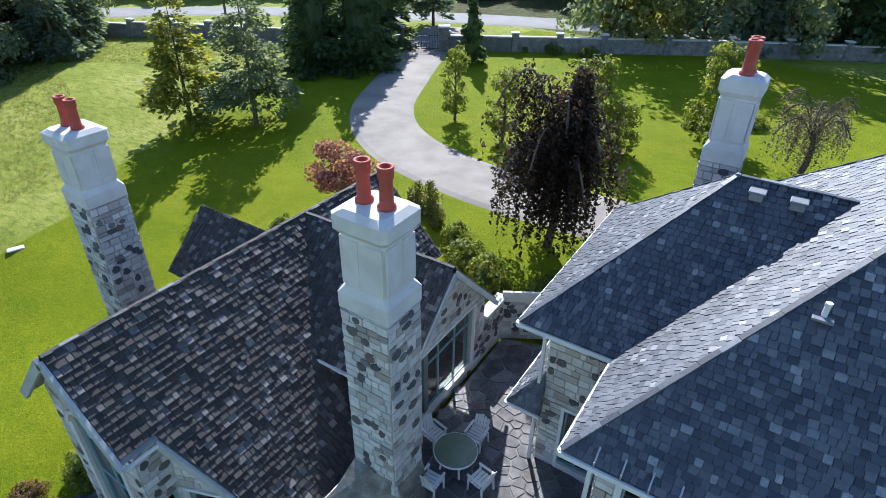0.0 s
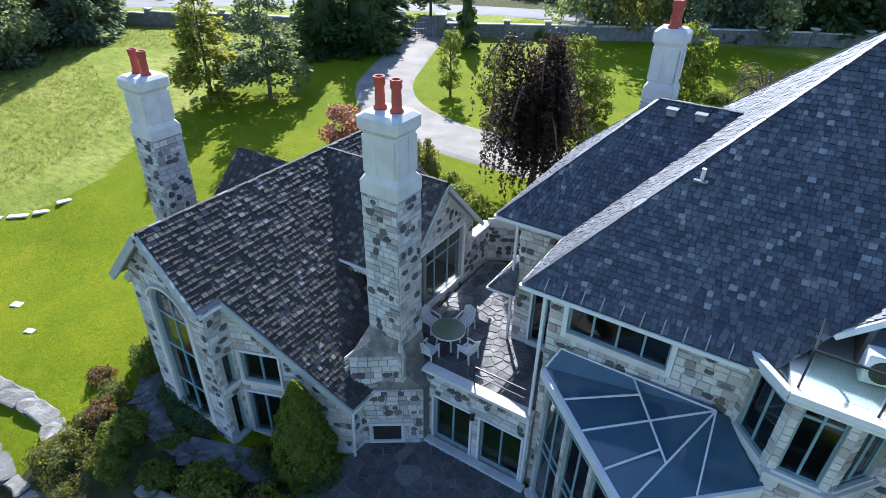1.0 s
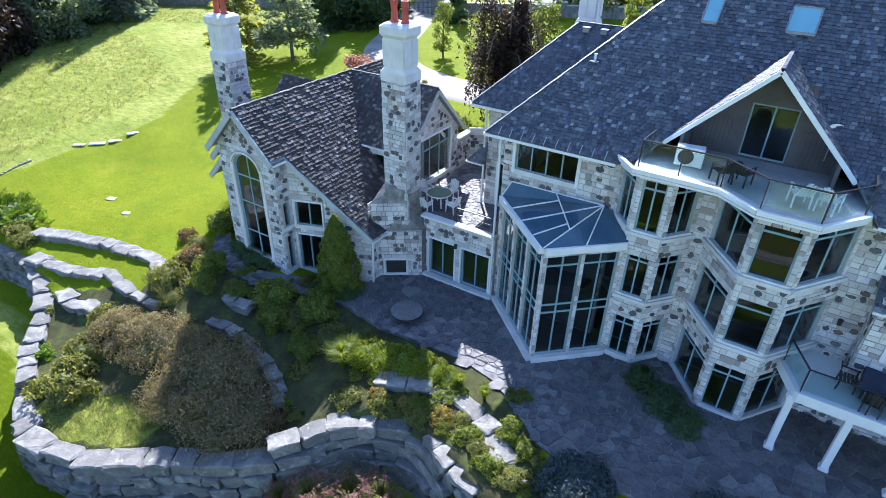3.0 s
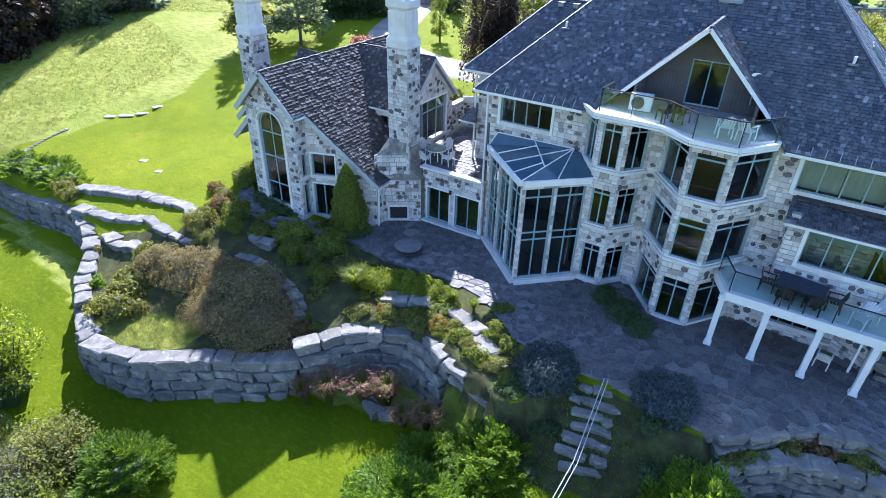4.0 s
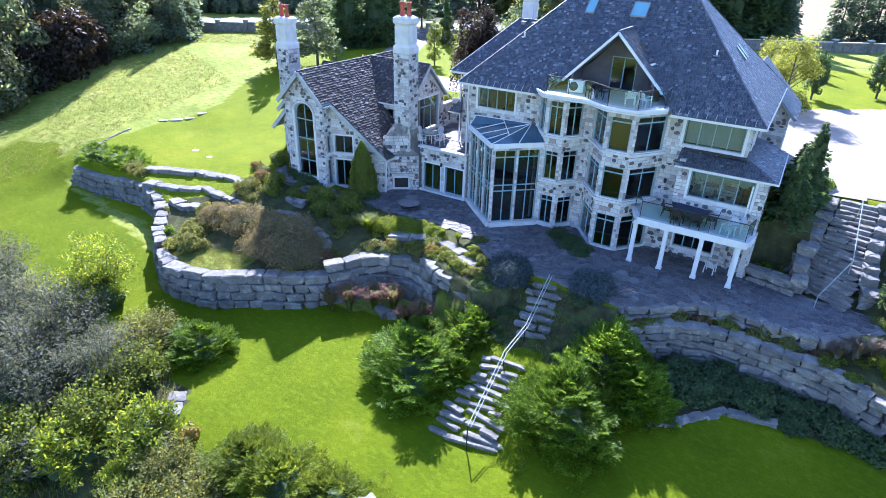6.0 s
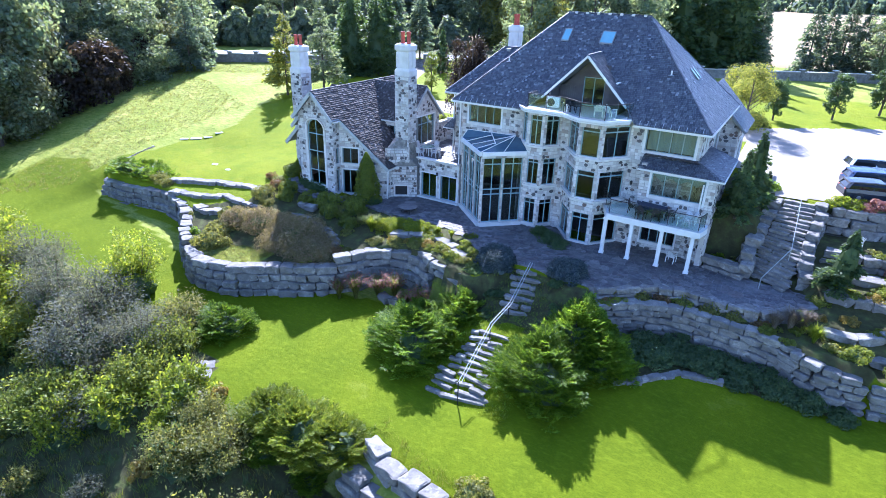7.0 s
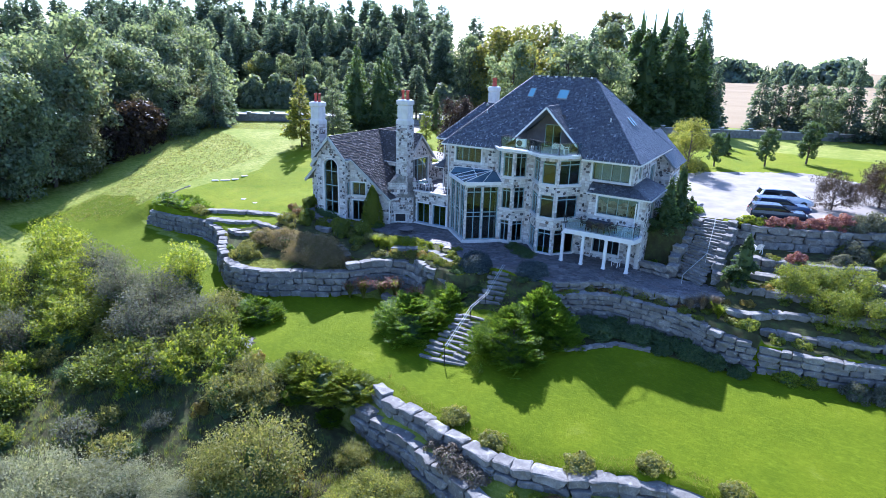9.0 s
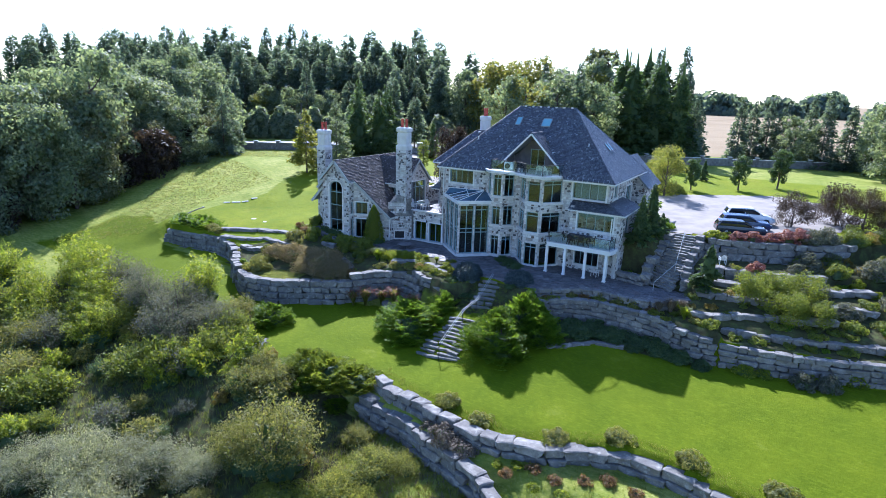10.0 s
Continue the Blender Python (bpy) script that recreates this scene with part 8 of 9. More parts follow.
BEECH = [(212, 1.0, 1.0), (205, 0.6, 0.97), (30, 0.3, 1.02), (50, 0.42, 1.0), (120, 0.42, 0.88), (300, 0.5, 0.9), (340, 0.8, 0.8), (10, 0.75, 0.85), (80, 0.7, 0.8), (160, 0.7, 0.7), (235, 0.95, 0.66), (265, 0.85, 0.75),
         (185, 0.9, 0.6), (320, 0.95, 0.6), (20, 0.95, 0.62), (60, 0.3, 0.95), (140, 0.9, 0.55)]
beech = weeping("weeping_beech", 56, 8.0, 2.7, 24000, M["purple"], "dark copper weeping beech beside the drive", BEECH, 0.19, 30)
beech.matrix_world = pose(-8.2, 21.6, gz(-8.2, 21.6))
droop = weeping("weeping_tree", 57, 4.4, 2.4, 7000, M["dry"], "brownish weeping tree in the front lawn", [(25 + 40 * k, 0.75 + 0.3 * (k % 2), 1.0 - 0.12 * (k % 3)) for k in range(9)], 0.12, 16)
droop.matrix_world = pose(0.6, 36.8, gz(0.6, 36.8))
plant(tree("tree", 58, 3.4, 1.5, 0.16, 4200, M["rose"], "pink flowering small tree behind the wing", 0.15, 26), [(-18.9, 20.0, 1.0)])
plant(shrub("shrub", 59, 1.0, 1.1, 0.11, 1700, M["leaf"], "green shrub in the bed behind the wing"), [(-20.0, 16.6, 0.8), (-18.4, 17.6, 0.7), (-10.6, 18.6, 1.1), (-9.2, 17.8, 1.1), (-11.8, 19.6, 0.9), (-6.6, 18.4, 1.0)])
plant(shrub("shrub", 60, 0.6, 1.5, 0.10, 1000, M["olive"], "slim upright shrub behind the wing"), [(-15.4, 21.6, 1.0), (-14.2, 21.0, 1.1), (-13.4, 20.4, 0.8)])
plant(tree("tree", 61, 6.2, 2.1, 0.15, 6000, M["larch"], "yellowing feathery tree by the parking court", 0.1, 46), [(16.4, 33.5, 0.9), (14.2, 40.0, 0.75), (15.4, 36.4, 0.7)])
plant(shrub("shrub", 62, 1.2, 1.0, 0.12, 1700, M["leaf"], "green shrub along the front boundary"), [(-24.6, 52.0, 1.0), (-22.0, 53.0, 1.1), (-18.5, 53.5, 1.0), (-28.0, 47.0, 1.0), (16.8, 38.6, 1.1), (17.4, 37.0, 1.0), (-6.0, 41.0, 1.0), (-3, 43, 1.0)])
# woods: the edge beyond the left field
WOOD = random.Random(5)
EDGE = [(-67, 29), (-65.5, 25.5), (-60, 19), (-56, 9.5), (-53, 0), (-51.5, -10), (-50.5, -19), (-49.5, -28), (-50, -38)]
kinds = [(tree("tree", 70, 11.0, 4.2, 0.30, 8200, M["hazeleaf"], "broad green tree at the wood's edge", 0.06, 60, group="wood"), []),
         (tree("tree", 71, 12.0, 3.8, 0.30, 7400, M["hazeleaf"], "tall olive green tree at the wood's edge", 0.06, 60, group="wood"), []),
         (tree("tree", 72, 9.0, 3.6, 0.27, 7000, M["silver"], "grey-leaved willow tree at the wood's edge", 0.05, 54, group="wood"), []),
         (conifer("spruce", 73, 14.0, 3.4, 0.6, 4600, M["hazepine"], "dark spruce in the wood", 0.055, "wood", 0.3, 0.85), []),
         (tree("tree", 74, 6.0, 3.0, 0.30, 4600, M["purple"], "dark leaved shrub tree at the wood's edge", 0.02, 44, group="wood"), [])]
for (ax_, ay_), (bx_, by_) in zip(EDGE, EDGE[1:]):
    for k in range(3):
        t = (k + WOOD.random()) / 3
        for row in range(3):
            x = ax_ + (bx_ - ax_) * t - row * 7.0 - WOOD.uniform(0, 3)
            y = ay_ + (by_ - ay_) * t + row * 4.0 + WOOD.uniform(-2, 2)
            w = WOOD.choice([0, 0, 1, 2, 4] if row == 0 else [0, 1, 1, 3, 2])
            kinds[w][1].append((x, y, WOOD.uniform(1.15, 1.5) if row else WOOD.uniform(0.75, 1.15)))
kinds[3][1].extend([(-60.5, 27.0, 0.85), (-63.5, 31.0, 0.95)])
for ob, spots in kinds:
    plant(ob, spots)
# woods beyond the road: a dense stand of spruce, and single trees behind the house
far = [(conifer("spruce", 75, 21.0, 4.6, 1.0, 4200, M["hazepine"], "tall dark spruce beyond the road", 0.055, "far wood", 0.3, 0.8), []),
       (tree("tree", 76, 17.0, 5.4, 0.50, 5600, M["hazeleaf"], "large green tree beyond the road", 0.06, 56, group="far wood"), []),
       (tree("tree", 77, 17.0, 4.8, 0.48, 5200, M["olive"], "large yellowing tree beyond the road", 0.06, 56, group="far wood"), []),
       (conifer("pine", 78, 20.0, 3.9, 1.0, 4200, M["hazepine"], "tall round-topped pine beyond the road", 0.1, "far wood", 0.12, 0.42), []),
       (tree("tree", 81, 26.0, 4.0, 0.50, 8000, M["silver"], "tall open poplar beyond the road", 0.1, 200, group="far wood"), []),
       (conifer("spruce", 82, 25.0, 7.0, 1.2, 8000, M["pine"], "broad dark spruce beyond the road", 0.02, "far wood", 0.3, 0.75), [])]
for row in range(4):
    n = 34
    for k in range(-8, 26):
        t = (k + WOOD.random()) / n
        x, y = -150 + 128 * t - row * 8, 34 + 54 * t + 16 + row * 12
        w = WOOD.choice([3, 3, 3, 0, 3, 3] if row else [0, 3, 3, 1, 2, 1])
        far[w][1].append((x + WOOD.uniform(-2, 2), y + WOOD.uniform(-3, 3), (0.8, 1.08, 1.27, 1.4)[row] * WOOD.uniform(0.94, 1.05) * (0.8 if w in (1, 2) else 1.0)))
BY_ROAD = [(-44, 50, 3, 0.62), (-41, 53, 3, 0.66), (-47.5, 49, 3, 0.6), (-37.6, 56.0, 3, 0.6), (-54, 92, 3, 0.95), (-49, 96, 3, 0.98), (-45, 90, 1, 0.95), (-40, 94, 0, 1.0), (-51, 104, 3, 1.05), (-44, 102, 3, 1.05), (-58, 98, 3, 1.05),
           (-36.9, 89.4, 2, 1.22), (-33.3, 91.1, 2, 1.34), (-27.4, 91.5, 2, 1.24), (-31, 97, 0, 1.05), (-19.5, 86.1, 1, 1.1), (-14.7, 85.7, 1, 1.08), (-23.5, 90, 0, 0.9), (-14.1, 98.5, 4, 0.92), (-11.1, 99.4, 4, 0.86),
           (-13.6, 93.5, 1, 1.22), (-7.5, 92, 2, 1.15), (-5.2, 95.9, 5, 0.90), (-2.2, 101.0, 5, 0.96), (2.0, 97.0, 5, 0.90), (1.6, 94, 0, 1.05), (5.6, 92.8, 5, 0.72), (6.8, 95.2, 0, 1.02), (11.3, 90.2, 0, 0.66), (8.6, 92, 0, 0.8), (-3.8, 87.5, 1, 1.0),
           (19.7, 87.8, 0, 0.57), (21.9, 90.9, 0, 0.61), (24.6, 93.1, 0, 0.66), (27.1, 91.1, 0, 0.63), (29.9, 87.5, 1, 0.60), (34.3, 88, 0, 0.65), (38.4, 89, 0, 0.66), (31.8, 93, 0, 0.62), (43, 84, 1, 0.66), (41.5, 90, 0, 0.67)]
BEHIND = [(48, 88, 0, 0.9), (44, 74, 1, 0.7), (50, 74, 1, 0.9), (47, 66, 0, 0.6), (54, 62, 1, 0.8), (58, 52, 0, 0.8), (-19, 58.6, 1, 0.8), (-15.5, 61.2, 2, 0.9), (-11, 64.6, 1, 1.0), (-7, 66.4, 0, 0.75), (-3.5, 67.4, 1, 0.85), (1.2, 73.6, 5, 0.86), (5.4, 75.6, 5, 0.8), (-1.6, 76.5, 5, 0.82), (9.4, 77.4, 5, 0.68), (12.6, 77.6, 0, 0.55), (-22, 77, 1, 0.6), (-28, 76, 2, 0.6)]
for x, y, w, k in BY_ROAD + BEHIND:
    far[w][1].append((x, y, k))
for ob, spots in far:
    plant(ob, spots)
hz = shrub("hedgerow", 79, 9.0, 7.0, 1.6, 1200, M["hazepine"], "far dark line of trees on the horizon", 0.6, 40, 0.3)
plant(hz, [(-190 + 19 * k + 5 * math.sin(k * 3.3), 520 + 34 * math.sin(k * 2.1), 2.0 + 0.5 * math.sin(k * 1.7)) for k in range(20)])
plant(shrub("hedgerow", 80, 4.0, 6.5, 0.75, 2200, M["hazeleaf"], "tall dark hedge beyond the road", 0.6, 40, 0.2), [(-86 + 5.2 * k, 50 + 3.4 * k, 1.0) for k in range(9)])


def grass_field(name, poly, n, h, mats, label, seed, keep=None):
    """Standing tufts of rough grass over a stretch of ground."""
    rng = np.random.default_rng(seed)
    xs, ys = [p[0] for p in poly], [p[1] for p in poly]
    x, y = rng.uniform(min(xs), max(xs), n * 3), rng.uniform(min(ys), max(ys), n * 3)
    ok = inside_np(x, y, poly)
    if keep:
        ok &= keep(x, y)
    x, y = x[ok][:n], y[ok][:n]
    z = ground_z(x, y)
    per = 8
    k = np.repeat(np.arange(len(x)), per)
    az = rng.uniform(0, 2 * np.pi, len(k))
    hh = h * 0.8 * rng.uniform(0.5, 1.4, len(x))[k] * rng.uniform(0.7, 1.2, len(k))
    base = np.stack([x[k], y[k], z[k] - 0.03], -1) + np.stack([rng.normal(size=len(k)) * 0.1, rng.normal(size=len(k)) * 0.1, 0 * az], -1)
    d = np.stack([np.cos(az), np.sin(az), 0 * az], -1)
    s = np.stack([-np.sin(az), np.cos(az), 0 * az], -1)
    w = (hh * 0.035 + 0.006)[:, None]
    tip = base + d * (hh * 0.6)[:, None] + np.array((0, 0, 1.0)) * hh[:, None]
    v = np.stack([base - s * w, base + s * w, tip + s * w * 0.25, tip - s * w * 0.25], 1)
    me = quads_mesh(name, v, mats[0])
    for m in mats[1:]:
        me.materials.append(m)
    me.polygons.foreach_set("material_index", rng.integers(0, len(mats), len(x))[k].astype(np.int32))
    return tagged(new(name, me), label, "grass", kind="stuff")


grass_field("meadow_grass", [(-60, 26), (-38, 18), (-36.5, 2), (-37, -5), (-44, -12), (-46, 0), (-55, 14), (-66, 26), (-62, 38), (-44, 40), (-40, 34)], 7000, 0.2, [M["olive"], M["silver"]], "rough meadow grass on the far slope", 1)
grass_field("rough_grass", [(x, y + 1.5) for x, y in LW1] + [(x, y + 0.3) for x, y in LW1[::-1]], 1500, 0.15, [M["olive"], M["leaf"]], "rough grass strip along the lower wall", 2)
grass_field("rough_grass", LW2 + [(26, -34), (8, -34), (7, -22)], 9000, 0.30, [M["dry"], M["olive"], M["leaf"], M["olive"]], "tall rough grass below the lower walls", 3)
grass_field("rough_grass", LW1[3:] + [(40, -28), (26, -26)] + LW2[:2:-1], 2200, 0.2, [M["olive"], M["lime"], M["leaf"]], "rough grass between the lower walls", 4)
grass_field("rough_grass", SLOPE, 7000, 0.4, [M["leaf"], M["pine"], M["olive"]], "rough undergrowth on the slope", 5)
grass_field("rough_grass", [(6.2, 0.4), (10.2, 0.3), (12.2, -1.4), (11.8, -9.4), (6.8, -9.4)], 1600, 0.16, [M["leaf"], M["yew"]], "grass between the stone steps", 6)
grass_field("lawn_grass", NOBED, 1500, 0.12, [M["olive"], M["silver"]], "long grass patch in the raised bed", 7)

# ---------------------------------------------------------------- fittings on the house
def skylight(pl_o, u, v, w, h, label):
    """A roof window: lead frame and a pane, lying on the slates."""
    ob = thing("skylight", label, "skylight", group="skylights")
    pl = Plane(pl_o, u, v)
    bm = bmesh.new()
    for a, b in (((0, 0), (w, 0)), ((w, 0), (w, h)), ((w, h), (0, h)), ((0, h), (0, 0))):
        beam_bm(pl.at(*a, 0.06), pl.at(*b, 0.06), 0.05, 0.10, bm)
    part("frame", bm, M["lead"], ob)
    slab("pane", pl, rect(0.03, w - 0.03, 0.03, h - 0.03), [], 0.02, M["skylight"], ob, 0.09)
    return ob


S = math.sqrt(0.5)
for x, y, w, h in ((4.62, 11.83, 0.55, 1.05), (7.5, 11.83, 0.93, 1.05)):
    skylight((x, y, E0 + y - 7.4), (1, 0, 0), (0, S, S), w, h, "roof window with pale blue glass in the slates")
for k in range(2):
    skylight((16.7 - 2.4, 13.3 + 0.75 * k, E0 + 2.4), (0, 1, 0), (-S, 0, S), 0.45, 0.9, "small roof window on the end slope")


def vent_pipe(x, y, z, label, h=0.26, r=0.05):
    ob = thing("vent_pipe", label, "pipe", (x, y, z))
    part("pipe", turned_bm([(r, -0.3), (r, h), (r * 1.2, h), (r * 1.2, h + 0.05), (r * 0.7, h + 0.05)], (0, 0, 0), 12), M["trim"], ob)
    part("flashing", box_bm((0.34, 0.34, 0.05), (0, 0, -0.02), 0, 0.01), M["lead"], ob)


for x, y in ((1.28, 10.2), (13.1, 10.3)):
    vent_pipe(x, y, E0 + y - 7.4, "white vent pipe standing in the slates")
for x, y in ((-0.4, 13.6), (0.43, 13.6)):
    ob = thing("roof_vent", "square grey metal roof vent near the ridge", "vent", (x, y, E0 + y - 10.4))
    part("box", box_bm((0.3, 0.34, 0.2), (0, 0, -0.04), 0, 0.02), M["lead"], ob)
    part("lid", box_bm((0.36, 0.4, 0.05), (0, 0, 0.14), 0, 0.015), M["lead"], ob)
for k in range(7):
    ob = thing("ridge_vent", "small pale metal vent on the ridge", "vent", (4.9 + 0.85 * k, 13.66, R0 - 0.1))
    part("box", box_bm((0.22, 0.12, 0.16), (0, 0, 0), 0, 0.02), M["paleMetal"], ob)


def snow_guards(a, b, up, n):
    """Little upstand brackets in a row above the gutter."""
    a, b, up = Vector(a), Vector(b), Vector(up).normalized()
    for k in range(n):
        p = a.lerp(b, (k + 0.5) / n)
        ob = thing("gutter_bracket", "small pale metal bracket above the gutter", "bracket", group="gutter brackets")
        part("strap", beam_bm(p - up * 0.02 + Vector((0, 0, 0.05)), p + up * 0.34 + Vector((0, 0, 0.05)), 0.035, 0.02), M["paleMetal"], ob)
        part("foot", beam_bm(p + Vector((0, 0, -0.05)), p + Vector((0, 0, 0.10)), 0.035, 0.03), M["paleMetal"], ob)


snow_guards((-1.6, 7.38, E0), (3.4, 7.38, E0), (0, 1, 1), 10)
snow_guards((12.0, 7.38, E0), (16.4, 7.38, E0), (0, 1, 1), 9)
part("downpipe", beam_bm((-1.5, 7.95, 0.0), (-1.5, 7.95, E0 - 0.2), 0.09, 0.09), M["trim"], house, "white downpipe")
part("downpipe", beam_bm((-3.9, 11.05, 3.2), (-3.9, 11.05, E0 - 0.2), 0.09, 0.09), M["trim"], house, "white downpipe")
part("downpipe", beam_bm((16.9, 7.0, 0.0), (16.9, 7.0, 5.6), 0.09, 0.09), M["trim"], house, "white downpipe")


def wall_lamp(at, out, label, mat):
    ob = thing("wall_lamp", label, "lamp", at)
    part("bracket", beam_bm((0, 0, 0), Vector(out) * 0.14, 0.04, 0.04), M["darkmetal"], ob)
    part("shade", turned_bm([(0.03, 0.12), (0.09, 0.08), (0.075, -0.14), (0.03, -0.17)], Vector(out) * 0.17, 10), mat, ob)


wall_lamp((-3.42, 7.93, 2.35), (0, -1, 0), "dark lantern between the terrace doors", M["darkmetal"])
wall_lamp((7.0, 8.15, 4.4), (0, -1, 0), "small white lamp on the stone wall", M["white"])
wall_lamp((12.2, 8.15, 4.6), (0, -1, 0), "small dark lamp on the stone wall", M["darkmetal"])
dish = thing("satellite_dish", "pale grey satellite dish on the balcony wall", "dish", (10.0, 9.6, 10.35))
bm = turned_bm([(0.02, 0.0), (0.2, 0.03), (0.33, 0.09), (0.34, 0.10), (0.2, 0.045), (0.02, 0.012)], (0, 0, 0), 18)
bmesh.ops.transform(bm, matrix=pose(0, -0.15, 0.2, 60, 0, 20), verts=bm.verts[:])
part("bowl", bm, M["paleMetal"], dish)
part("mast", beam_bm((0, 0.3, -0.9), (0, -0.05, 0.2), 0.05, 0.05), M["paleMetal"], dish)

# ---------------------------------------------------------------- furniture


def chair(label, mat, at, turn, recline=0.0):
    """A garden armchair: legs, slatted seat and back, arms."""
    ob = thing("garden_chair", label, "chair", at, turn, "garden chairs")
    for x in (-0.26, 0.26):
        part("leg", beam_bm((x, -0.26, 0), (x, -0.24, 0.62), 0.05, 0.05), mat, ob)
        part("leg", beam_bm((x, 0.26, 0), (x, 0.22, 0.45), 0.05, 0.05), mat, ob)
        part("armrest", beam_bm((x, -0.30, 0.63), (x, 0.26, 0.65), 0.07, 0.035), mat, ob)
    for k in range(5):
        part("slat", beam_bm((-0.27, -0.24 + 0.115 * k, 0.42), (0.27, -0.24 + 0.115 * k, 0.42), 0.095, 0.025), mat, ob)
    for k in range(5):
        x = -0.2 + 0.1 * k
        part("slat", beam_bm((x, 0.22, 0.42), (x, 0.34 + recline, 0.98 - 0.05 * abs(k - 2)), 0.085, 0.022), mat, ob)
    return ob


def round_table(at, r, h, mat, legmat, label):
    ob = thing("round_table", label, "table", at)
    part("tabletop", turned_bm([(r - 0.02, h - 0.04), (r, h - 0.03), (r, h - 0.01), (r - 0.02, h)], (0, 0, 0), 28), mat, ob)
    part("rim", turned_bm([(r * 0.98, h - 0.06), (r + 0.02, h - 0.06), (r + 0.02, h - 0.015), (r + 0.005, h - 0.012)], (0, 0, 0), 28), legmat, ob)
    for k in range(4):
        a = math.pi / 4 + k * math.pi / 2
        part("leg", beam_bm((math.cos(a) * r * 0.75, math.sin(a) * r * 0.75, 0), (math.cos(a) * r * 0.55, math.sin(a) * r * 0.55, h - 0.04), 0.05, 0.05), legmat, ob)
    return ob


tz = 3.23
round_table((-5.55, 9.55, tz), 0.62, 0.73, M["greentable"], M["white"], "round green glass table with pale rim on the terrace")
for dx, dy, tn in ((0.1, 1.05, 0), (-0.15, -1.05, 180), (1.0, -0.25, 260), (-1.0, 0.35, 80)):
    chair("white metal garden chair on the terrace", M["white"], (-5.55 + dx, 9.55 + dy, tz), tn)
round_table((-3.9, 4.3, 0.02), 0.75, 0.42, M["flag"], M["darkmetal"], "low round stone fire table on the patio")
# lower balcony: dark dining set under a cloth, white armchair
dz = 2.955
ob = thing("dining_table", "dining table under a dark blue cloth on the balcony", "table", (14.1, 6.55, dz), -8)
for x in (-0.7, 0.7):
    for y in (-0.35, 0.35):
        part("leg", beam_bm((x, y, 0), (x, y, 0.7), 0.07, 0.07), M["darkwood"], ob)
part("tabletop", box_bm((1.7, 1.0, 0.04), (0, 0, 0.7), 0, 0.012), M["darkwood"], ob)
ob = thing("tablecloth", "dark blue cloth lying on the balcony table", "cloth", (14.1, 6.55, dz), -8)
part("cloth", box_bm((1.8, 1.1, 0.3), (0, 0, 0.47), 0, 0.05), M["darkcloth"], ob)
for x, y, tn in ((-1.2, 0.1, 90), (-0.45, -0.85, 170), (0.5, -0.85, 190), (1.25, 0.0, 270), (0.0, 0.75, 0)):
    chair("dark wooden balcony chair beside the table", M["darkwood"], (14.1 + x, 6.55 + y * 0.85, dz), tn)
for x, y, tn in ((16.55, 6.5, 300), (16.3, 5.95, 330)):
    chair("white painted armchair on the lower balcony", M["white"], (x, y, dz), tn, 0.15)
chair("white slatted garden chair under the balcony", M["white"], (15.9, 6.8, 0.03), 170, 0.2)
# top balcony: air unit and white loungers
ob = thing("air_unit", "white air conditioning unit on the top balcony", "air conditioner", (5.95, 8.05, 8.9), 8)
part("body", box_bm((0.95, 0.4, 0.7), (0, 0, 0.05), 0, 0.02), M["white"], ob)
bm = turned_bm([(0.27, 0), (0.27, 0.03), (0.22, 0.035)], (0, 0, 0), 20)
bmesh.ops.transform(bm, matrix=pose(-0.12, -0.2, 0.4, 90, 0, 0), verts=bm.verts[:])
part("fan_grille", bm, M["darkmetal"], ob)
for x, y, tn, mt, lb in ((9.6, 6.9, 200, "white", "white garden chair on the top balcony"), (10.4, 6.9, 160, "white", "white garden chair on the top balcony"), (7.2, 7.3, 220, "darkmetal", "dark wire chair on the top balcony"), (7.8, 7.5, 160, "darkmetal", "dark wire chair on the top balcony")):
    chair(lb, M[mt], (x, y, 8.905), tn, 0.2)
# rock garden seats
for x, y in ((26.0, 11.5),):
    chair("pale weathered garden chair in the rock garden", M["white"], (x, y, gz(x, y)), 200, 0.15)

# ---------------------------------------------------------------- cars


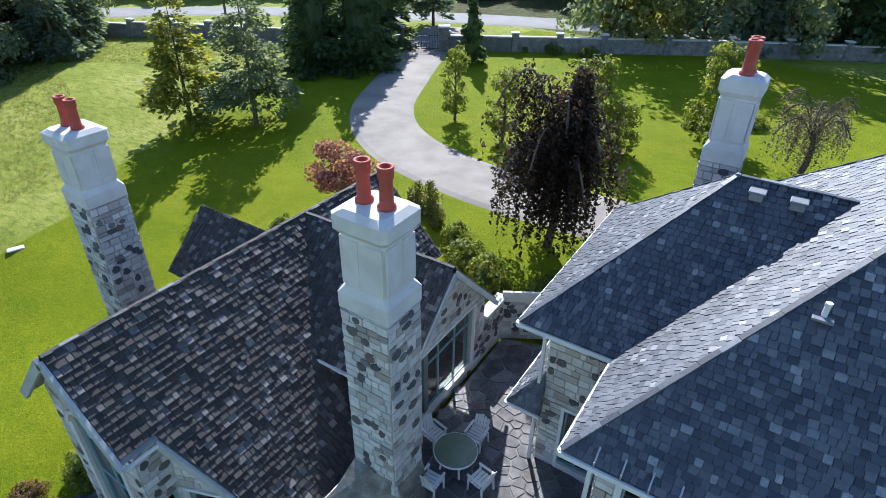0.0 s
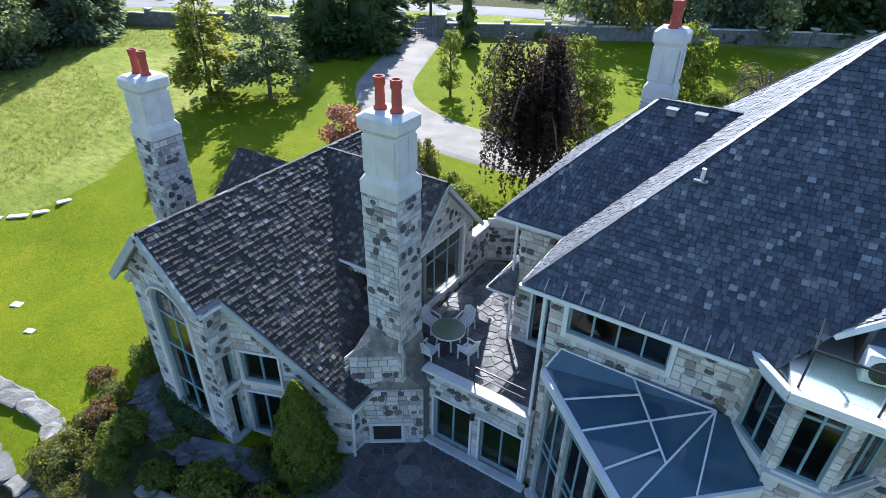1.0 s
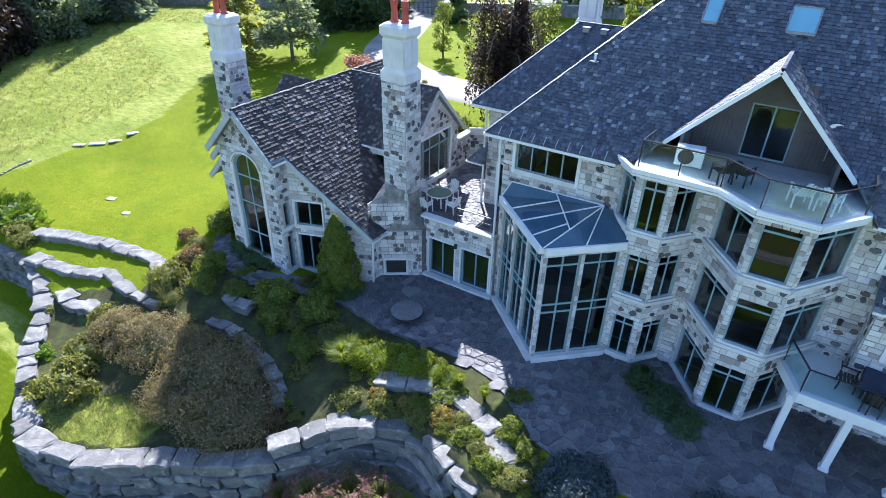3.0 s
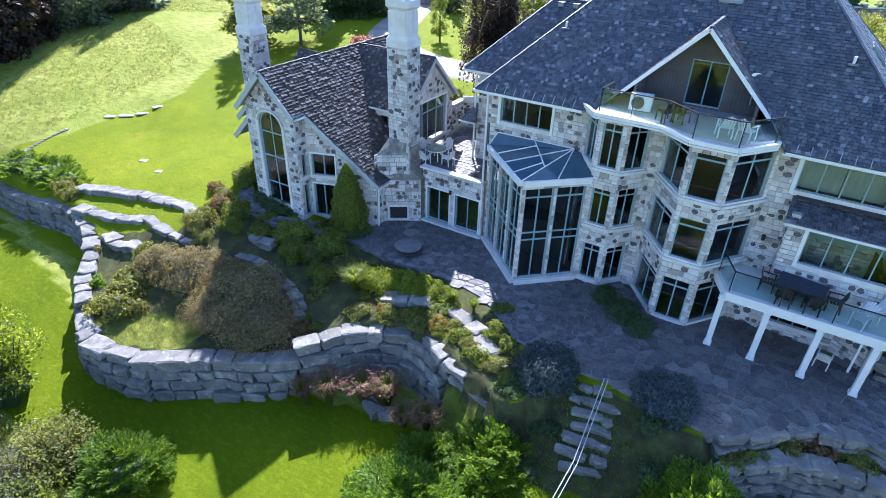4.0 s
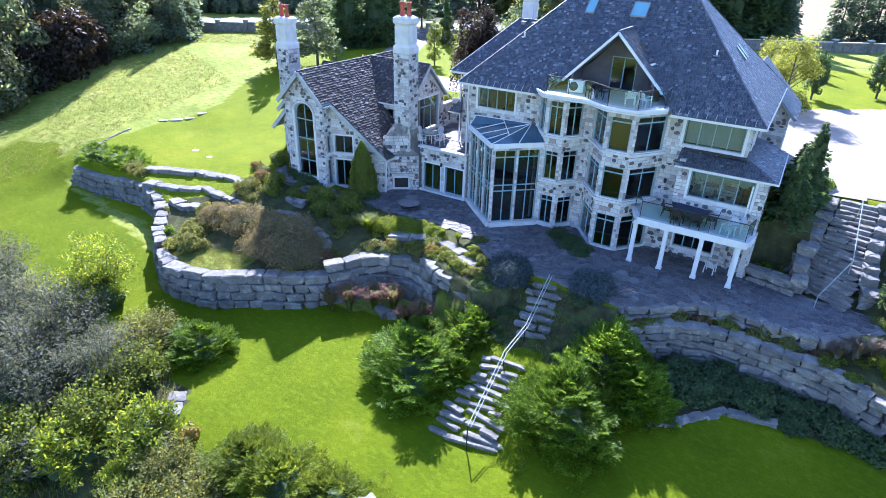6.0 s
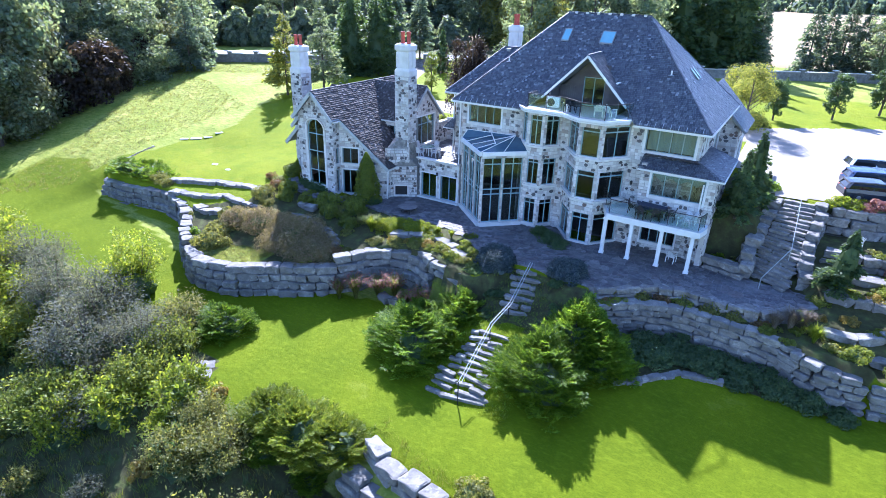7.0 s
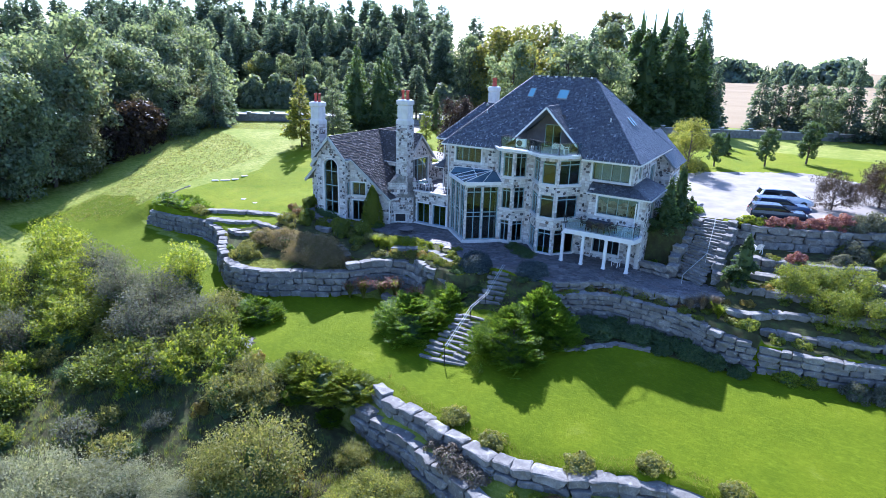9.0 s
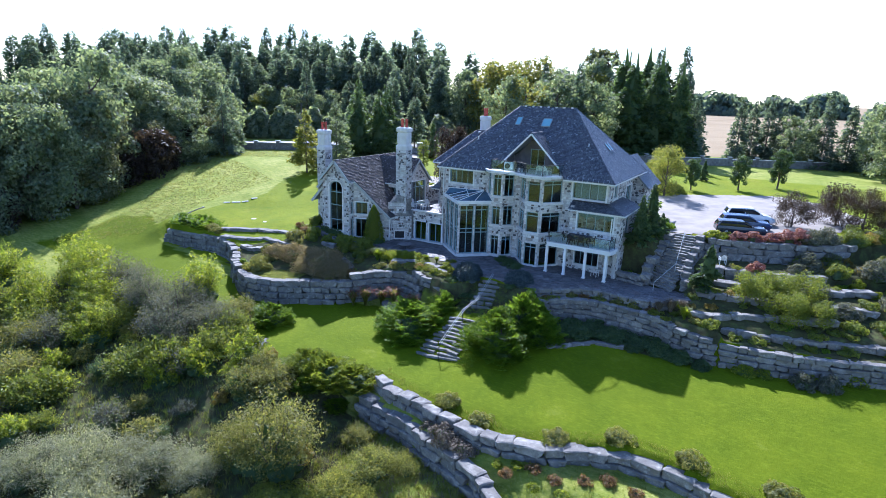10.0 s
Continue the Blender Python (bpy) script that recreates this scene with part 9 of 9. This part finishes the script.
def car(paint, label, at, turn, length=4.7, high=1.5, boxy=0.0):
    """A parked car: rounded body, roof and pillars, inset windows, wheels, lamps, mirrors."""
    ob = thing("car", label, "car", at, turn, "parked cars")
    L, W = length / 2, 0.9

    def skin(rows, mat, name, text="", smooth_=True):
        """rows: x, half width at foot, foot height, half width at top, top height."""
        bm = bmesh.new()
        rings = []
        for x, w0, z0, w1, z1 in rows:
            zm = z0 + (z1 - z0) * 0.55
            wm = max(w0, w1)
            ring = [(x, -w0, z0), (x, -wm, zm), (x, -w1, z1 - 0.03), (x, -w1 * 0.86, z1), (x, 0, z1 + 0.015), (x, w1 * 0.86, z1), (x, w1, z1 - 0.03), (x, wm, zm), (x, w0, z0)]
            rings.append([bm.verts.new(p) for p in ring])
        for a, b in zip(rings, rings[1:]):
            for i in range(len(a)):
                bm.faces.new((a[i], b[i], b[(i + 1) % len(a)], a[(i + 1) % len(a)]))
        bm.faces.new(rings[0])
        bm.faces.new(rings[-1][::-1])
        bmesh.ops.recalc_face_normals(bm, faces=bm.faces[:])
        return part(name, bm, mat, ob, text, False)

    back = L * 0.97
    hw = W * 0.76
    belt = high * 0.66
    skin([(-L, W * 0.82, 0.42, W * 0.8, 0.78), (-L * 0.96, W * 0.95, 0.32, W * 0.9, belt), (-L * 0.6, W, 0.26, W * 0.95, belt + 0.03), (L * 0.3, W, 0.26, W * 0.95, belt),
          (L * 0.62, W, 0.26, W * 0.92, belt - 0.06), (L * 0.9, W * 0.93, 0.28, W * 0.82, 0.80), (L, W * 0.78, 0.38, W * 0.66, 0.6)], paint, "body")
    skin([(-back, W * 0.88, belt - 0.04, W * 0.84, belt + 0.03), (-back + 0.3, W * 0.90, belt - 0.02, hw, high - 0.06), (-L * 0.2, W * 0.91, belt - 0.02, hw, high - 0.02),
          (L * 0.06, W * 0.91, belt - 0.02, hw, high - 0.05), (L * 0.46, W * 0.88, belt - 0.05, W * 0.82, belt)], M["carglass"], "glasshouse", "dark tinted windows")
    skin([(-back + 0.16, hw * 1.02, high - 0.16, hw * 1.02, high - 0.06), (-back + 0.4, hw * 1.03, high - 0.13, hw * 1.04, high - 0.01), (-L * 0.2, hw * 1.04, high - 0.10, hw * 1.04, high + 0.03), (L * 0.07, hw * 1.02, high - 0.13, hw * 1.02, high)], paint, "roof")
    for y in (-1, 1):
        for x0, x1 in ((L * 0.05, L * 0.45), (-back + 0.28, -back + 0.03)):
            part("pillar", beam_bm((x0, y * hw, high - 0.05), (x1, y * W * 0.87, belt), 0.10 if x1 > 0 else 0.3, 0.06), paint, ob)
        part("pillar", beam_bm((-L * 0.22, y * hw * 1.01, high - 0.05), (-L * 0.25, y * W * 0.92, belt), 0.08, 0.05), paint, ob)
        part("mirror", box_bm((0.14, 0.2, 0.13), (L * 0.36, y * (W + 0.08), belt), 0, 0.03), paint, ob)
        for x in (-L * 0.6, L * 0.62):
            bm = turned_bm([(0.24, -0.11), (0.32, -0.1), (0.34, 0.0), (0.32, 0.1), (0.24, 0.11)], (0, 0, 0), 20)
            bmesh.ops.transform(bm, matrix=pose(x, y * (W - 0.07), 0.34, 90, 0, 0), verts=bm.verts[:])
            wh = part("wheel", bm, M["tyre"], ob)
            bm = turned_bm([(0.05, -0.115), (0.23, -0.105), (0.23, 0.105), (0.05, 0.115)], (0, 0, 0), 16)
            bmesh.ops.transform(bm, matrix=pose(x, y * (W - 0.07), 0.34, 90, 0, 0), verts=bm.verts[:])
            part("rim", bm, M["paleMetal"], wh)
        part("headlight", box_bm((0.2, 0.34, 0.12), (L * 0.93, y * 0.56, 0.60), -18 * y, 0.03), M["white"], ob)
        part("tail_light", box_bm((0.1, 0.26, 0.2), (-L * 0.97, y * 0.6, 0.68), 0, 0.03), M["terracotta"], ob)
    return ob


car(M["carblack"], "blue-grey car parked in the sunny court", (26.7, 16.5, gz(26.7, 16.5) + 0.06), 17, 4.5, 1.35)
car(M["carblue"], "dark blue estate car parked beside the other cars", (26.9, 18.9, gz(26.9, 18.9) + 0.06), 17, 4.6, 1.42)
car(M["carwhite"], "white estate car parked in the court", (27.0, 22.0, gz(27.0, 22.0) + 0.06), 17, 4.7, 1.65)

# ---------------------------------------------------------------- the boundary
def boundary(line, label, h=1.3, seed=1):
    """A stone boundary wall with capped piers."""
    ob = tagged(new("boundary_wall"), label, "wall", kind="structure")
    acc = []
    for a, b in zip(line, line[1:]):
        za, zb = gz(*a), gz(*b)
        ln = math.hypot(b[0] - a[0], b[1] - a[1])
        n = max(1, round(ln / 5.0))
        for k in range(n):
            p = (a[0] + (b[0] - a[0]) * k / n, a[1] + (b[1] - a[1]) * k / n)
            q = (a[0] + (b[0] - a[0]) * (k + 1) / n, a[1] + (b[1] - a[1]) * (k + 1) / n)
            yaw = math.degrees(math.atan2(q[1] - p[1], q[0] - p[0]))
            l2 = math.hypot(q[0] - p[0], q[1] - p[1])
            mx, my = (p[0] + q[0]) / 2, (p[1] + q[1]) / 2
            z = gz(mx, my) - 0.3
            part("wall_panel", box_bm((l2, 0.35, h + 0.3), (mx, my, z), yaw, 0.03), M["rock"], ob)
            part("coping", box_bm((l2, 0.5, 0.12), (mx, my, z + h + 0.3), yaw, 0.03), M["limestone"], ob)
            zp = gz(*p) - 0.3
            part("pier", box_bm((0.6, 0.6, h + 0.65), (*p, zp), yaw, 0.03), M["rock"], ob)
            part("pier_cap", box_bm((0.76, 0.76, 0.14), (*p, zp + h + 0.65), yaw, 0.04), M["limestone"], ob)
    return ob


boundary([(-92, 12), (-74, 30), (-57, 37), (-45, 41.5), (-34.6, 45.0)], "grey stone boundary wall with piers along the road")
boundary([(-30.4, 47.6), (-25, 51), (-18, 55.5), (-8, 62), (6, 70), (24, 82), (50, 96)], "grey stone boundary wall with piers along the front lawn")
gate = thing("gate", "open-work black metal gate between stone piers", "gate")
for p in ((-34.2, 45.2), (-30.6, 47.4)):
    z = gz(*p) - 0.2
    pier = part("pier", box_bm((0.9, 0.9, 2.3), (*p, z), 30, 0.04), M["rock"], gate)
    part("pier_cap", box_bm((1.1, 1.1, 0.18), (*p, z + 2.3), 30, 0.05), M["limestone"], pier)
ga, gb = Vector((-33.8, 45.45, gz(-33.8, 45.4))), Vector((-31.0, 47.15, gz(-31, 47.1)))
for k in range(23):
    p = ga.lerp(gb, k / 22)
    part("bar", beam_bm(p + Vector((0, 0, 0.1)), p + Vector((0, 0, 1.5 + 0.25 * abs(k - 11) / 11)), 0.03, 0.03), M["darkmetal"], gate)
for z in (0.2, 0.8, 1.35):
    part("rail", beam_bm(ga + Vector((0, 0, z)), gb + Vector((0, 0, z)), 0.05, 0.04), M["darkmetal"], gate)
pole = thing("utility_pole", "tall grey utility pole beside the road", "pole", (-58.0, 44.6, gz(-58, 44.6)))
part("pole", turned_bm([(0.14, -0.3), (0.13, 4.0), (0.10, 8.6)], (0, 0, 0), 10), M["cedarboard"], pole)
for x, y, s in ((-25.9, 3.3, 0.55), (-23.2, 2.6, 0.45)):
    ob = thing("stepping_stone", "flat pale stone set in the lawn", "stone", (x, y, gz(x, y) + 0.01))
    part("slab", box_bm((s, s * 0.7, 0.06), (0, 0, -0.03), 20, 0.02), M["limestone"], ob)
# pale stones edging the mown lawn beyond the junipers
PB = random.Random(9)
for x, y, w, a in ((-34.7, 6.4, 0.8, 40), (-33.9, 7.3, 1.1, 45), (-33.2, 8.3, 0.9, 55), (-32.8, 9.5, 0.8, 70)):
    ob = thing("edging_slab", "flat pale stone slab at the edge of the mown lawn", "stone", (x, y, gz(x, y) + 0.02))
    part("slab", box_bm((w, 0.42, 0.1), (0, 0, -0.03), a, 0.03), M["limestone"], ob)
EL = [(-34.6, -0.6), (-35.3, 1.4), (-35.4, 3.4)]
for (x0, y0), (x1, y1) in zip(EL, EL[1:]):
    for k in range(7):
        x, y = x0 + (x1 - x0) * (k + PB.random() * 0.6) / 7, y0 + (y1 - y0) * (k + PB.random() * 0.6) / 7
        ob = new("edging_stone", ROCKS[PB.randrange(7)])
        ob.matrix_world = pose(x, y, gz(x, y) + 0.02, 0, 0, PB.uniform(0, 180)) @ Matrix.Diagonal((PB.uniform(0.15, 0.45), 0.2, 0.12, 1))
        tagged(ob, "small pale stone edging the mown lawn", "stone", "edging stones")

# ---------------------------------------------------------------- piecework last
for job in LATER:
    job()
